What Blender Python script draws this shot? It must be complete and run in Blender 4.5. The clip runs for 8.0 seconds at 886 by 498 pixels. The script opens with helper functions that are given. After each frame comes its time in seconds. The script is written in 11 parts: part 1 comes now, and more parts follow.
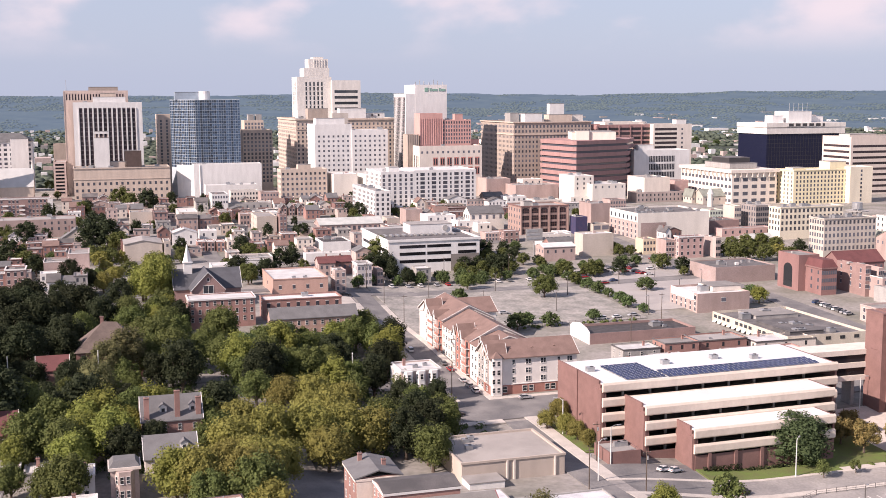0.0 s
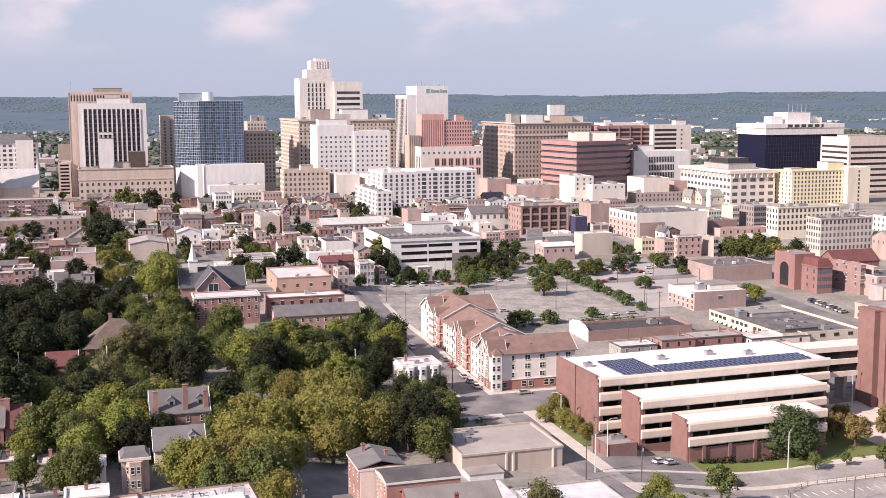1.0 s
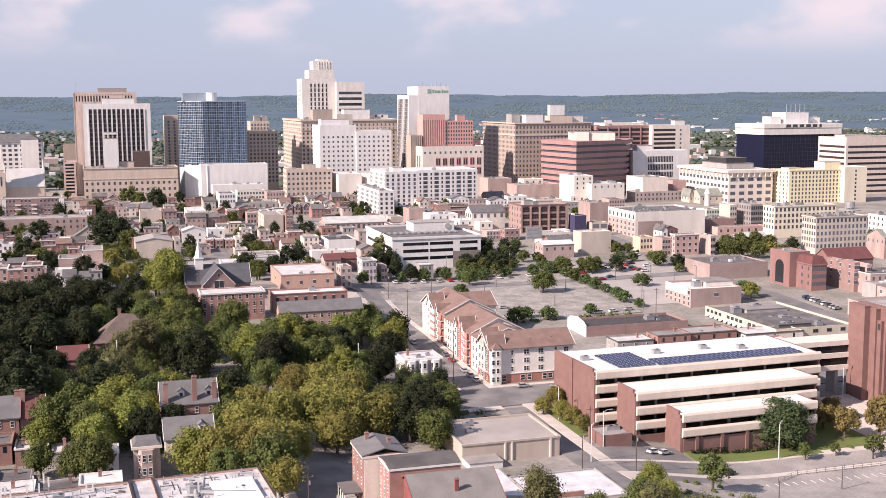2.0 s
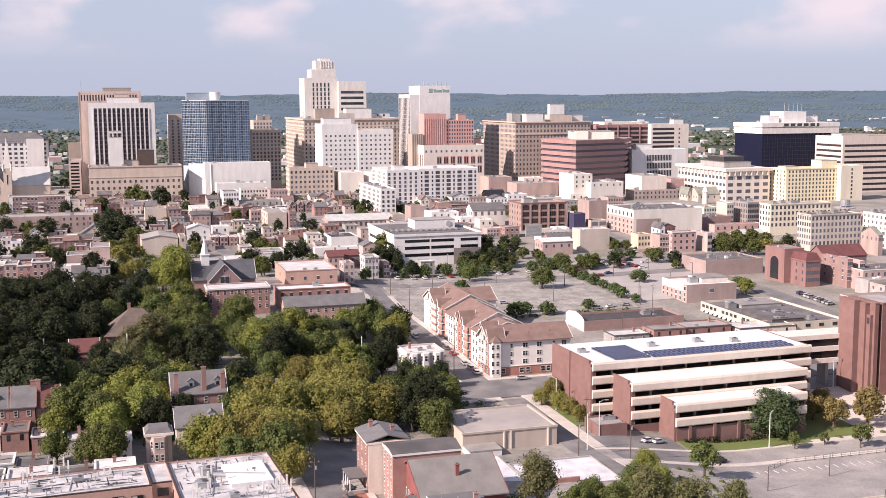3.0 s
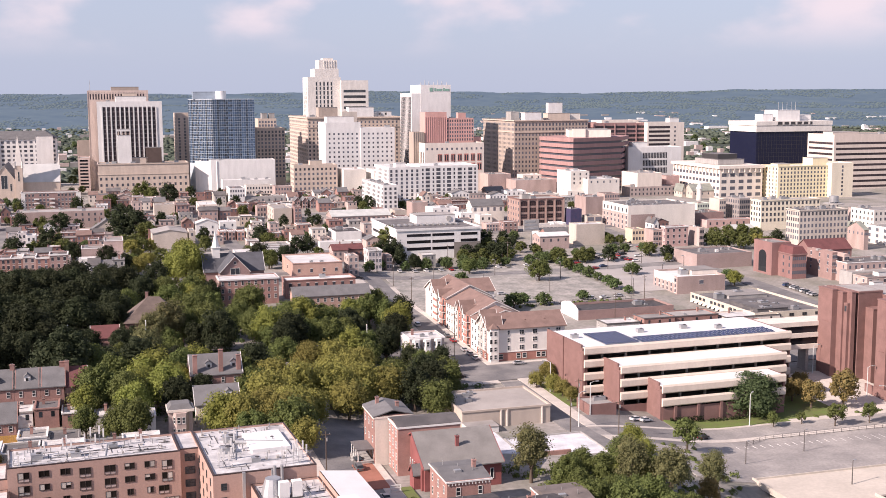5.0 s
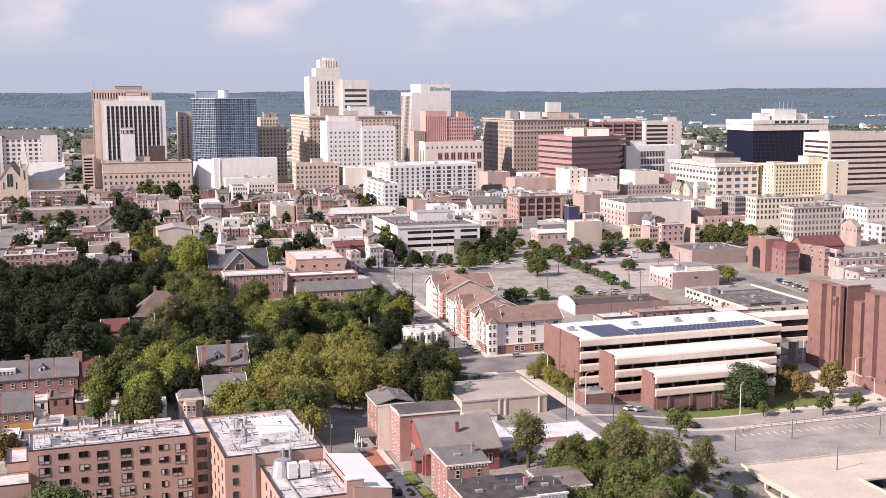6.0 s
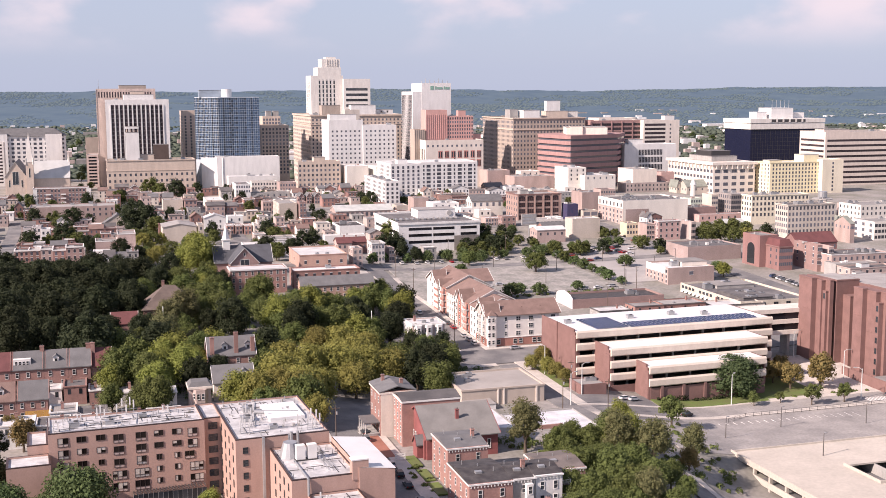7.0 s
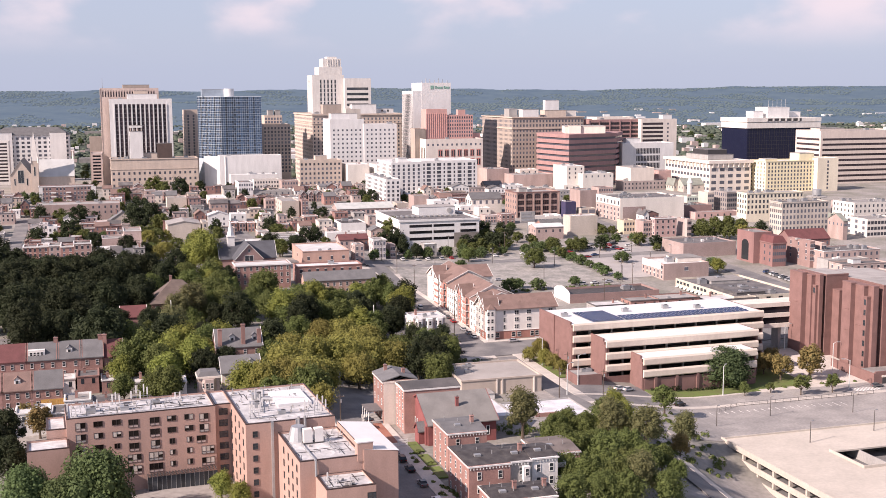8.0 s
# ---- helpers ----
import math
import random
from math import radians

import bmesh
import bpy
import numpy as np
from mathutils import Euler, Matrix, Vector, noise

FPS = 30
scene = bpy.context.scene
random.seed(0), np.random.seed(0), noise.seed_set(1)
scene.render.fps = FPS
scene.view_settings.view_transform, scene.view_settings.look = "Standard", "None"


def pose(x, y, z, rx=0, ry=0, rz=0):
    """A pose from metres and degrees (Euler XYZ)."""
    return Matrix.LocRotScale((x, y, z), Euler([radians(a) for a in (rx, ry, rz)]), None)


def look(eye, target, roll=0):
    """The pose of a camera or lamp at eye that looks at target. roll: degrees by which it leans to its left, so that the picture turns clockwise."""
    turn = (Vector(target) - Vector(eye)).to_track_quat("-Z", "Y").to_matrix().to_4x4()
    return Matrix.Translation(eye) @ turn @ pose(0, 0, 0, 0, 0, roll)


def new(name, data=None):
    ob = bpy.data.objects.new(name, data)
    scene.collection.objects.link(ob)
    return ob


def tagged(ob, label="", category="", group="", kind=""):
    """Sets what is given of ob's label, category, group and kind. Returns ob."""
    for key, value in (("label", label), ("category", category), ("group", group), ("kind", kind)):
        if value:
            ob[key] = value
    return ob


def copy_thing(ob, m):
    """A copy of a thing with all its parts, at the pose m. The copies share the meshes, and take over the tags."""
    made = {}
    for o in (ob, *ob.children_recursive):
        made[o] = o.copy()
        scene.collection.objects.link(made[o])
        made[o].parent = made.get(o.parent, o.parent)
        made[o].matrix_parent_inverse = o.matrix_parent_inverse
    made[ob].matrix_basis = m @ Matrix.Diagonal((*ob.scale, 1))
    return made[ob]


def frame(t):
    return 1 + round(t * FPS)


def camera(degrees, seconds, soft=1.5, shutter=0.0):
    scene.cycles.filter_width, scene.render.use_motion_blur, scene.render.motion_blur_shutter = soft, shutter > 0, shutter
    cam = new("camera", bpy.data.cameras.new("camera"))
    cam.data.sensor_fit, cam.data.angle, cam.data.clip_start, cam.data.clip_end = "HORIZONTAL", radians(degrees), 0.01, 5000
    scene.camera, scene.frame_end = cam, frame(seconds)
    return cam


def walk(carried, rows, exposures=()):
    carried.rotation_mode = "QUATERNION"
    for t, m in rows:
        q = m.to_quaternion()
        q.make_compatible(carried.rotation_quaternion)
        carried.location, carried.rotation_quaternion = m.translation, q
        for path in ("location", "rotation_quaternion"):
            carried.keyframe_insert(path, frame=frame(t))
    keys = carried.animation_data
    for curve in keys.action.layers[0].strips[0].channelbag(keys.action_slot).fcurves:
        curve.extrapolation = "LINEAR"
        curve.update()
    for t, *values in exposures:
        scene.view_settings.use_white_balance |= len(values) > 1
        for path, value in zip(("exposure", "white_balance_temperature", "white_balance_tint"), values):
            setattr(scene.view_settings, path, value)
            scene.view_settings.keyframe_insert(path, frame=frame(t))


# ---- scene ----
cam = camera(42.0, 8.0, soft=0.8)
PATH = [
    (0, (1.08, 2.3, 98.47), (-18.9, 993.6, -31.3), -0.28),
    (0.5, (1.22, -1.59, 98.56), (-19.3, 989.8, -30.8), -0.28),
    (1, (1.41, -5.96, 98.66), (-19.9, 985.5, -30.3), -0.28),
    (1.5, (1.6, -10.82, 98.76), (-20.3, 980.6, -30.0), -0.28),
    (3, (1.95, -26.99, 99.31), (-21.3, 964.2, -30.7), -0.27),
    (3.5, (2.05, -32.71, 99.47), (-21.4, 958.5, -30.9), -0.27),
    (4, (2.1, -38.5, 99.68), (-21.4, 952.6, -31.3), -0.26),
    (4.5, (2.22, -44.42, 99.85), (-21.4, 946.6, -31.4), -0.26),
    (6, (2.53, -62.56, 100.4), (-21.1, 928.3, -32.3), -0.26),
    (6.5, (2.63, -68.65, 100.47), (-21.1, 922.2, -32.6), -0.26),
    (7, (2.72, -74.84, 100.56), (-21.1, 915.9, -33.1), -0.26),
    (7.5, (2.74, -81.06, 100.65), (-21.0, 909.6, -33.3), -0.26),
    (8, (2.78, -87.31, 100.75), (-20.8, 903.3, -33.6), -0.26),
]
walk(cam, [(t, look(eye, target, roll)) for t, eye, target, roll in PATH],
     exposures=[(0.0, 0.75, 7120, 25), (8.0, 0.75, 7120, 25)])

# ---- sky and sun ----
SUN_FROM = Vector((-0.74, -0.50, 0.60)).normalized()
world = bpy.data.worlds.new("world")
scene.world = world
world.use_nodes = True
wn, wl = world.node_tree.nodes, world.node_tree.links
wn.clear()
w_out = wn.new("ShaderNodeOutputWorld")
w_bg = wn.new("ShaderNodeBackground")
w_sky = wn.new("ShaderNodeTexSky")
w_sky.sky_type = "NISHITA"
w_sky.sun_disc = False
w_sky.sun_elevation = math.asin(SUN_FROM.z)
w_sky.sun_rotation = math.atan2(SUN_FROM.x, SUN_FROM.y)
w_sky.altitude = 100
w_sky.air_density, w_sky.dust_density, w_sky.ozone_density = 1.0, 0.6, 2.5
# summer haze low down, soft cumulus banks above it
w_co = wn.new("ShaderNodeTexCoord")
w_sep = wn.new("ShaderNodeSeparateXYZ")
w_haze = wn.new("ShaderNodeMapRange")
w_haze.inputs["From Min"].default_value, w_haze.inputs["From Max"].default_value = 0.02, 0.45
w_haze.inputs["To Min"].default_value, w_haze.inputs["To Max"].default_value = 0.92, 0.0
w_band = wn.new("ShaderNodeMix")
w_band.data_type = "RGBA"
w_band.inputs["B"].default_value = (2.56, 3.28, 4.44, 1)
w_map = wn.new("ShaderNodeMapping")
w_map.inputs["Scale"].default_value = (1.0, 1.0, 1.9)
w_map.inputs["Location"].default_value = (0.3, 0.7, 0.4)
w_noise = wn.new("ShaderNodeTexNoise")
w_noise.inputs["Scale"].default_value = 9.0
w_noise.inputs["Detail"].default_value = 7.0
w_noise.inputs["Roughness"].default_value = 0.46
w_ramp = wn.new("ShaderNodeMapRange")
w_ramp.interpolation_type = "SMOOTHSTEP"
w_ramp.inputs["From Min"].default_value, w_ramp.inputs["From Max"].default_value = 0.45, 0.68
w_high = wn.new("ShaderNodeMapRange")
w_high.interpolation_type = "SMOOTHSTEP"
w_high.inputs["From Min"].default_value, w_high.inputs["From Max"].default_value = 0.028, 0.07
w_mul = wn.new("ShaderNodeMath")
w_mul.operation = "MULTIPLY"
w_mix = wn.new("ShaderNodeMix")
w_mix.data_type = "RGBA"
w_mix.inputs["B"].default_value = (4.85, 4.8, 5.35, 1)
wl.new(w_co.outputs["Generated"], w_map.inputs["Vector"])
wl.new(w_map.outputs["Vector"], w_noise.inputs["Vector"])
wl.new(w_noise.outputs["Fac"], w_ramp.inputs["Value"])
wl.new(w_co.outputs["Generated"], w_sep.inputs["Vector"])
wl.new(w_sep.outputs["Z"], w_high.inputs["Value"])
wl.new(w_sep.outputs["Z"], w_haze.inputs["Value"])
wl.new(w_ramp.outputs["Result"], w_mul.inputs[0])
wl.new(w_high.outputs["Result"], w_mul.inputs[1])
wl.new(w_sky.outputs["Color"], w_band.inputs["A"])
wl.new(w_haze.outputs["Result"], w_band.inputs["Factor"])
wl.new(w_band.outputs["Result"], w_mix.inputs["A"])
wl.new(w_mul.outputs["Value"], w_mix.inputs["Factor"])
wl.new(w_mix.outputs["Result"], w_bg.inputs["Color"])
wl.new(w_bg.outputs["Background"], w_out.inputs["Surface"])
w_bg.inputs["Strength"].default_value = 0.10

sun = new("sun", bpy.data.lights.new("sun", "SUN"))
sun.data.energy, sun.data.angle, sun.data.color = 4.8, radians(0.6), (1.0, 0.93, 0.85)
sun.matrix_world = look(SUN_FROM * 500, (0, 0, 0))


# ---- materials ----
def surface(name, color, rough=0.85, vary=0.16, scale=0.35, fine=6.0, bump=0.15, metal=0.0, second=None, streak=False, each=0.0):
    """A surface with coarse stains and fine grain, in metres; second: the colour of its stains; each: how far single pieces differ."""
    m = bpy.data.materials.new(name)
    m.use_nodes = True
    n, l = m.node_tree.nodes, m.node_tree.links
    b = n["Principled BSDF"]
    b.inputs["Roughness"].default_value, b.inputs["Metallic"].default_value = rough, metal
    geo = n.new("ShaderNodeNewGeometry")
    at = n.new("ShaderNodeMapping")
    at.inputs["Scale"].default_value = (1, 1, 0.25) if streak else (1, 1, 1)
    l.new(geo.outputs["Position"], at.inputs["Vector"])
    coarse, grain = n.new("ShaderNodeTexNoise"), n.new("ShaderNodeTexNoise")
    coarse.inputs["Scale"].default_value, coarse.inputs["Detail"].default_value = scale, 5
    grain.inputs["Scale"].default_value, grain.inputs["Detail"].default_value = fine, 3
    l.new(at.outputs["Vector"], coarse.inputs["Vector"])
    l.new(geo.outputs["Position"], grain.inputs["Vector"])
    stain = n.new("ShaderNodeMapRange")
    stain.inputs["From Min"].default_value, stain.inputs["From Max"].default_value = 0.35, 0.7
    l.new(coarse.outputs["Fac"], stain.inputs["Value"])
    mix = n.new("ShaderNodeMix")
    mix.data_type = "RGBA"
    mix.inputs["A"].default_value = (*color, 1)
    mix.inputs["B"].default_value = (*(second or [c * (1 - 1.6 * vary) for c in color]), 1)
    l.new(stain.outputs["Result"], mix.inputs["Factor"])
    light = n.new("ShaderNodeMapRange")
    light.inputs["From Min"].default_value, light.inputs["From Max"].default_value = 0.25, 0.75
    light.inputs["To Min"].default_value, light.inputs["To Max"].default_value = 1 - vary, 1 + vary * 0.6
    l.new(grain.outputs["Fac"], light.inputs["Value"])
    hsv = n.new("ShaderNodeHueSaturation")
    l.new(mix.outputs["Result"], hsv.inputs["Color"])
    if each:
        info, lift = n.new("ShaderNodeObjectInfo"), n.new("ShaderNodeMapRange")
        lift.inputs["To Min"].default_value, lift.inputs["To Max"].default_value = 1 - each, 1 + each
        l.new(info.outputs["Random"], lift.inputs["Value"])
        both = n.new("ShaderNodeMath")
        both.operation = "MULTIPLY"
        l.new(light.outputs["Result"], both.inputs[0])
        l.new(lift.outputs["Result"], both.inputs[1])
        l.new(both.outputs["Value"], hsv.inputs["Value"])
    else:
        l.new(light.outputs["Result"], hsv.inputs["Value"])
    l.new(hsv.outputs["Color"], b.inputs["Base Color"])
    if bump:
        bm_ = n.new("ShaderNodeBump")
        bm_.inputs["Strength"].default_value, bm_.inputs["Distance"].default_value = bump, 0.05
        l.new(grain.outputs["Fac"], bm_.inputs["Height"])
        l.new(bm_.outputs["Normal"], b.inputs["Normal"])
    return m


def leafy(name, color, dark, each=0.14, thinness=0.3):
    """Foliage: every clump has its own tone, every tree too."""
    m = bpy.data.materials.new(name)
    m.use_nodes = True
    n, l = m.node_tree.nodes, m.node_tree.links
    b = n["Principled BSDF"]
    b.inputs["Roughness"].default_value = 0.75
    b.inputs["Specular IOR Level"].default_value = 0.15
    geo, info = n.new("ShaderNodeNewGeometry"), n.new("ShaderNodeObjectInfo")
    mix, hsv = n.new("ShaderNodeMix"), n.new("ShaderNodeHueSaturation")
    mix.data_type = "RGBA"
    mix.inputs["A"].default_value = (*[d * 0.8 + c * 0.2 for c, d in zip(color, dark)], 1)
    mix.inputs["B"].default_value = (*[c * 0.85 + d * 0.15 for c, d in zip(color, dark)], 1)
    l.new(geo.outputs["Random Per Island"], mix.inputs["Factor"])
    l.new(mix.outputs["Result"], hsv.inputs["Color"])
    tone, hue = n.new("ShaderNodeMapRange"), n.new("ShaderNodeMapRange")
    tone.inputs["To Min"].default_value, tone.inputs["To Max"].default_value = 1 - each, 1 + each
    hue.inputs["To Min"].default_value, hue.inputs["To Max"].default_value = 0.487, 0.513
    l.new(info.outputs["Random"], tone.inputs["Value"])
    l.new(info.outputs["Random"], hue.inputs["Value"])
    l.new(tone.outputs["Result"], hsv.inputs["Value"])
    l.new(hue.outputs["Result"], hsv.inputs["Hue"])
    l.new(hsv.outputs["Color"], b.inputs["Base Color"])
    # thin leaves let some light through
    thin, both = n.new("ShaderNodeBsdfTranslucent"), n.new("ShaderNodeMixShader")
    both.inputs["Fac"].default_value = thinness
    l.new(hsv.outputs["Color"], thin.inputs["Color"])
    l.new(b.outputs["BSDF"], both.inputs[1])
    l.new(thin.outputs["BSDF"], both.inputs[2])
    l.new(both.outputs["Shader"], n["Material Output"].inputs["Surface"])
    return m


def glassy(name, color, rough=0.08, spec=0.5, vary=0.5, island=False):
    """Window glass over a dim room: dark, glossy, each pane a little different."""
    m = bpy.data.materials.new(name)
    m.use_nodes = True
    n, l = m.node_tree.nodes, m.node_tree.links
    b = n["Principled BSDF"]
    b.inputs["Roughness"].default_value, b.inputs["Specular IOR Level"].default_value = rough, spec
    info, hsv, tone = n.new("ShaderNodeObjectInfo"), n.new("ShaderNodeHueSaturation"), n.new("ShaderNodeMapRange")
    tone.inputs["To Min"].default_value, tone.inputs["To Max"].default_value = 1 - vary, 1 + vary
    hsv.inputs["Color"].default_value = (*color, 1)
    each_piece = n.new("ShaderNodeNewGeometry")
    l.new(each_piece.outputs["Random Per Island"] if island else info.outputs["Random"], tone.inputs["Value"])
    l.new(tone.outputs["Result"], hsv.inputs["Value"])
    l.new(hsv.outputs["Color"], b.inputs["Base Color"])
    return m


RED = surface("red_brick", (0.33, 0.19, 0.166), vary=0.14, fine=3, each=0.14)
BROWNRED = surface("brown_red_brick", (0.22, 0.124, 0.112), vary=0.12, fine=3)
SALMON = surface("salmon_brick", (0.44, 0.29, 0.243), vary=0.10, fine=3, streak=True)
PINK = surface("pink_brick", (0.485, 0.385, 0.355), vary=0.12, fine=2, each=0.08)
TAN = surface("tan_stone", (0.56, 0.465, 0.395), vary=0.10, fine=1.5, streak=True)
BROWNTAN = surface("brown_tan_brick", (0.40, 0.335, 0.29), vary=0.10, fine=1.5, streak=True)
CREAM = surface("cream_concrete", (0.68, 0.615, 0.555), vary=0.08, fine=2, streak=True)
YELLOW = surface("pale_yellow_paint", (0.76, 0.68, 0.47), vary=0.06, fine=2, streak=True)
WHITE = surface("white_render", (0.69, 0.685, 0.675), vary=0.08, fine=2, streak=True)
STONE = surface("pale_limestone", (0.68, 0.65, 0.61), vary=0.10, fine=1.2, streak=True)
GREY = surface("grey_concrete", (0.36, 0.35, 0.34), vary=0.14, fine=1.5, streak=True)
ROOFW = surface("white_membrane_roof", (0.63, 0.625, 0.62), rough=0.6, vary=0.10, scale=0.18, second=(0.45, 0.445, 0.44), each=0.1)
ROOFG = surface("grey_gravel_roof", (0.30, 0.285, 0.275), vary=0.18, scale=0.15, each=0.22)
ROOFD = surface("dark_tar_roof", (0.085, 0.082, 0.085), vary=0.25, scale=0.2, second=(0.15, 0.14, 0.14), each=0.2)
SHINGLE = surface("brown_shingle", (0.22, 0.145, 0.125), vary=0.16, fine=4)
SLATE = surface("grey_shingle", (0.145, 0.145, 0.15), vary=0.16, fine=4, each=0.12)
TRIM = surface("white_trim", (0.70, 0.69, 0.67), rough=0.55, vary=0.05, bump=0.0)
DARKTRIM = surface("dark_trim", (0.05, 0.048, 0.05), rough=0.5, vary=0.1, bump=0.0)
CLEANROOF = surface("clean_white_roof", (0.67, 0.67, 0.67), rough=0.55, vary=0.06, scale=0.2)
METAL = surface("galvanised_metal", (0.45, 0.46, 0.47), rough=0.45, vary=0.12, metal=0.6)
ASPHALT = surface("worn_asphalt", (0.13, 0.128, 0.132), vary=0.2, scale=0.12, fine=2.0, second=(0.22, 0.212, 0.208))
LOT = surface("pale_lot_asphalt", (0.335, 0.315, 0.30), vary=0.2, scale=0.09, fine=1.2, second=(0.215, 0.205, 0.20))
PAVE = surface("concrete_pavement", (0.52, 0.48, 0.44), vary=0.12, scale=0.3, fine=2.0)
DECK = surface("concrete_deck", (0.50, 0.455, 0.40), vary=0.10, scale=0.1, fine=1.0)
GRASS = surface("lawn", (0.115, 0.17, 0.04), vary=0.25, scale=0.3, fine=5, second=(0.12, 0.13, 0.05))
BARK = surface("bark", (0.12, 0.09, 0.07), vary=0.25, fine=8)
GLASS = glassy("window_glass", (0.035, 0.042, 0.05))
BLUEGLASS = glassy("blue_curtain_glass", (0.032, 0.058, 0.098), rough=0.06, spec=0.9, vary=0.8, island=True)
# distant panes are paler: mirrored sky and haze put into their colour
FARGLASS = glassy("sky_paled_window_glass", (0.085, 0.09, 0.11), rough=0.15)
NAVYGLASS = glassy("navy_glass", (0.015, 0.018, 0.047), rough=0.12, spec=0.3, vary=0.4)
BLACKGLASS = glassy("black_glass", (0.013, 0.013, 0.017), rough=0.1, spec=0.4, vary=0.4)
LEAF = leafy("green_leaves", (0.139, 0.168, 0.054), (0.078, 0.099, 0.036))
LEAFD = leafy("deep_green_leaves", (0.040, 0.049, 0.024), (0.026, 0.035, 0.019), 0.25)
LEAFM = leafy("maple_leaves", (0.118, 0.163, 0.063), (0.067, 0.099, 0.043))
LEAFR = leafy("dark_round_leaves", (0.088, 0.123, 0.054), (0.056, 0.083, 0.040))
LEAFY = leafy("yellow_green_leaves", (0.228, 0.251, 0.063), (0.161, 0.184, 0.051))
LEAFO = leafy("olive_leaves", (0.249, 0.230, 0.067), (0.166, 0.163, 0.052))
LEAFT = leafy("thin_leaves", (0.181, 0.174, 0.080), (0.080, 0.091, 0.043))
LEAFB = leafy("bronze_leaves", (0.268, 0.194, 0.080), (0.147, 0.134, 0.054))


# ---- building blocks ----
def box(bm, x0, y0, z0, x1, y1, z1, mi=0, no_bottom=False):
    v = [bm.verts.new(p) for p in ((x0, y0, z0), (x1, y0, z0), (x1, y1, z0), (x0, y1, z0),
                                   (x0, y0, z1), (x1, y0, z1), (x1, y1, z1), (x0, y1, z1))]
    for q in ((4, 5, 6, 7), (0, 1, 5, 4), (1, 2, 6, 5), (2, 3, 7, 6), (3, 0, 4, 7)) + (() if no_bottom else ((3, 2, 1, 0),)):
        bm.faces.new([v[i] for i in q]).material_index = mi
    return v


def prism(bm, outline, z0, z1, mi=0):
    """An upright prism over an anticlockwise outline."""
    lo, hi = [bm.verts.new((x, y, z0)) for x, y in outline], [bm.verts.new((x, y, z1)) for x, y in outline]
    bm.faces.new(hi).material_index = mi
    bm.faces.new(lo[::-1]).material_index = mi
    for i in range(len(lo)):
        j = (i + 1) % len(lo)
        bm.faces.new((lo[i], lo[j], hi[j], hi[i])).material_index = mi


def tube(bm, p, q, r0, r1, sides=6, mi=0):
    p, q = Vector(p), Vector(q)
    turn = (q - p).to_track_quat("Z", "Y")
    ring = [[bm.verts.new(c + turn @ Vector((r * math.cos(a), r * math.sin(a), 0)))
             for a in (2 * math.pi * k / sides for k in range(sides))] for c, r in ((p, r0), (q, r1))]
    for k in range(sides):
        m = (k + 1) % sides
        bm.faces.new((ring[0][k], ring[0][m], ring[1][m], ring[1][k])).material_index = mi
    bm.faces.new(ring[1]).material_index = mi
    bm.faces.new(ring[0][::-1]).material_index = mi


def to_mesh(name, bm, materials):
    me = bpy.data.meshes.new(name)
    bm.to_mesh(me)
    bm.free()
    for m in materials if isinstance(materials, (list, tuple)) else [materials]:
        me.materials.append(m)
    return me


def part(name, bm, material, parent, label="", at=None):
    """Links a bmesh (or a mesh that pieces share) as one mesh object under a thing or a part."""
    ob = new(name, bm if isinstance(bm, bpy.types.Mesh) else to_mesh(name, bm, material))
    ob.parent = parent
    if at is not None:
        ob.matrix_basis = at
    return tagged(ob, label)


def thing(name, label, category, m, group="", kind=""):
    ob = new(name)
    ob.matrix_basis = m
    ob.empty_display_size = 0.5
    return tagged(ob, label, category, group, kind)


FRAMEB = surface("brown_window_frame", (0.07, 0.05, 0.045), rough=0.5, vary=0.1)
PANES = {}


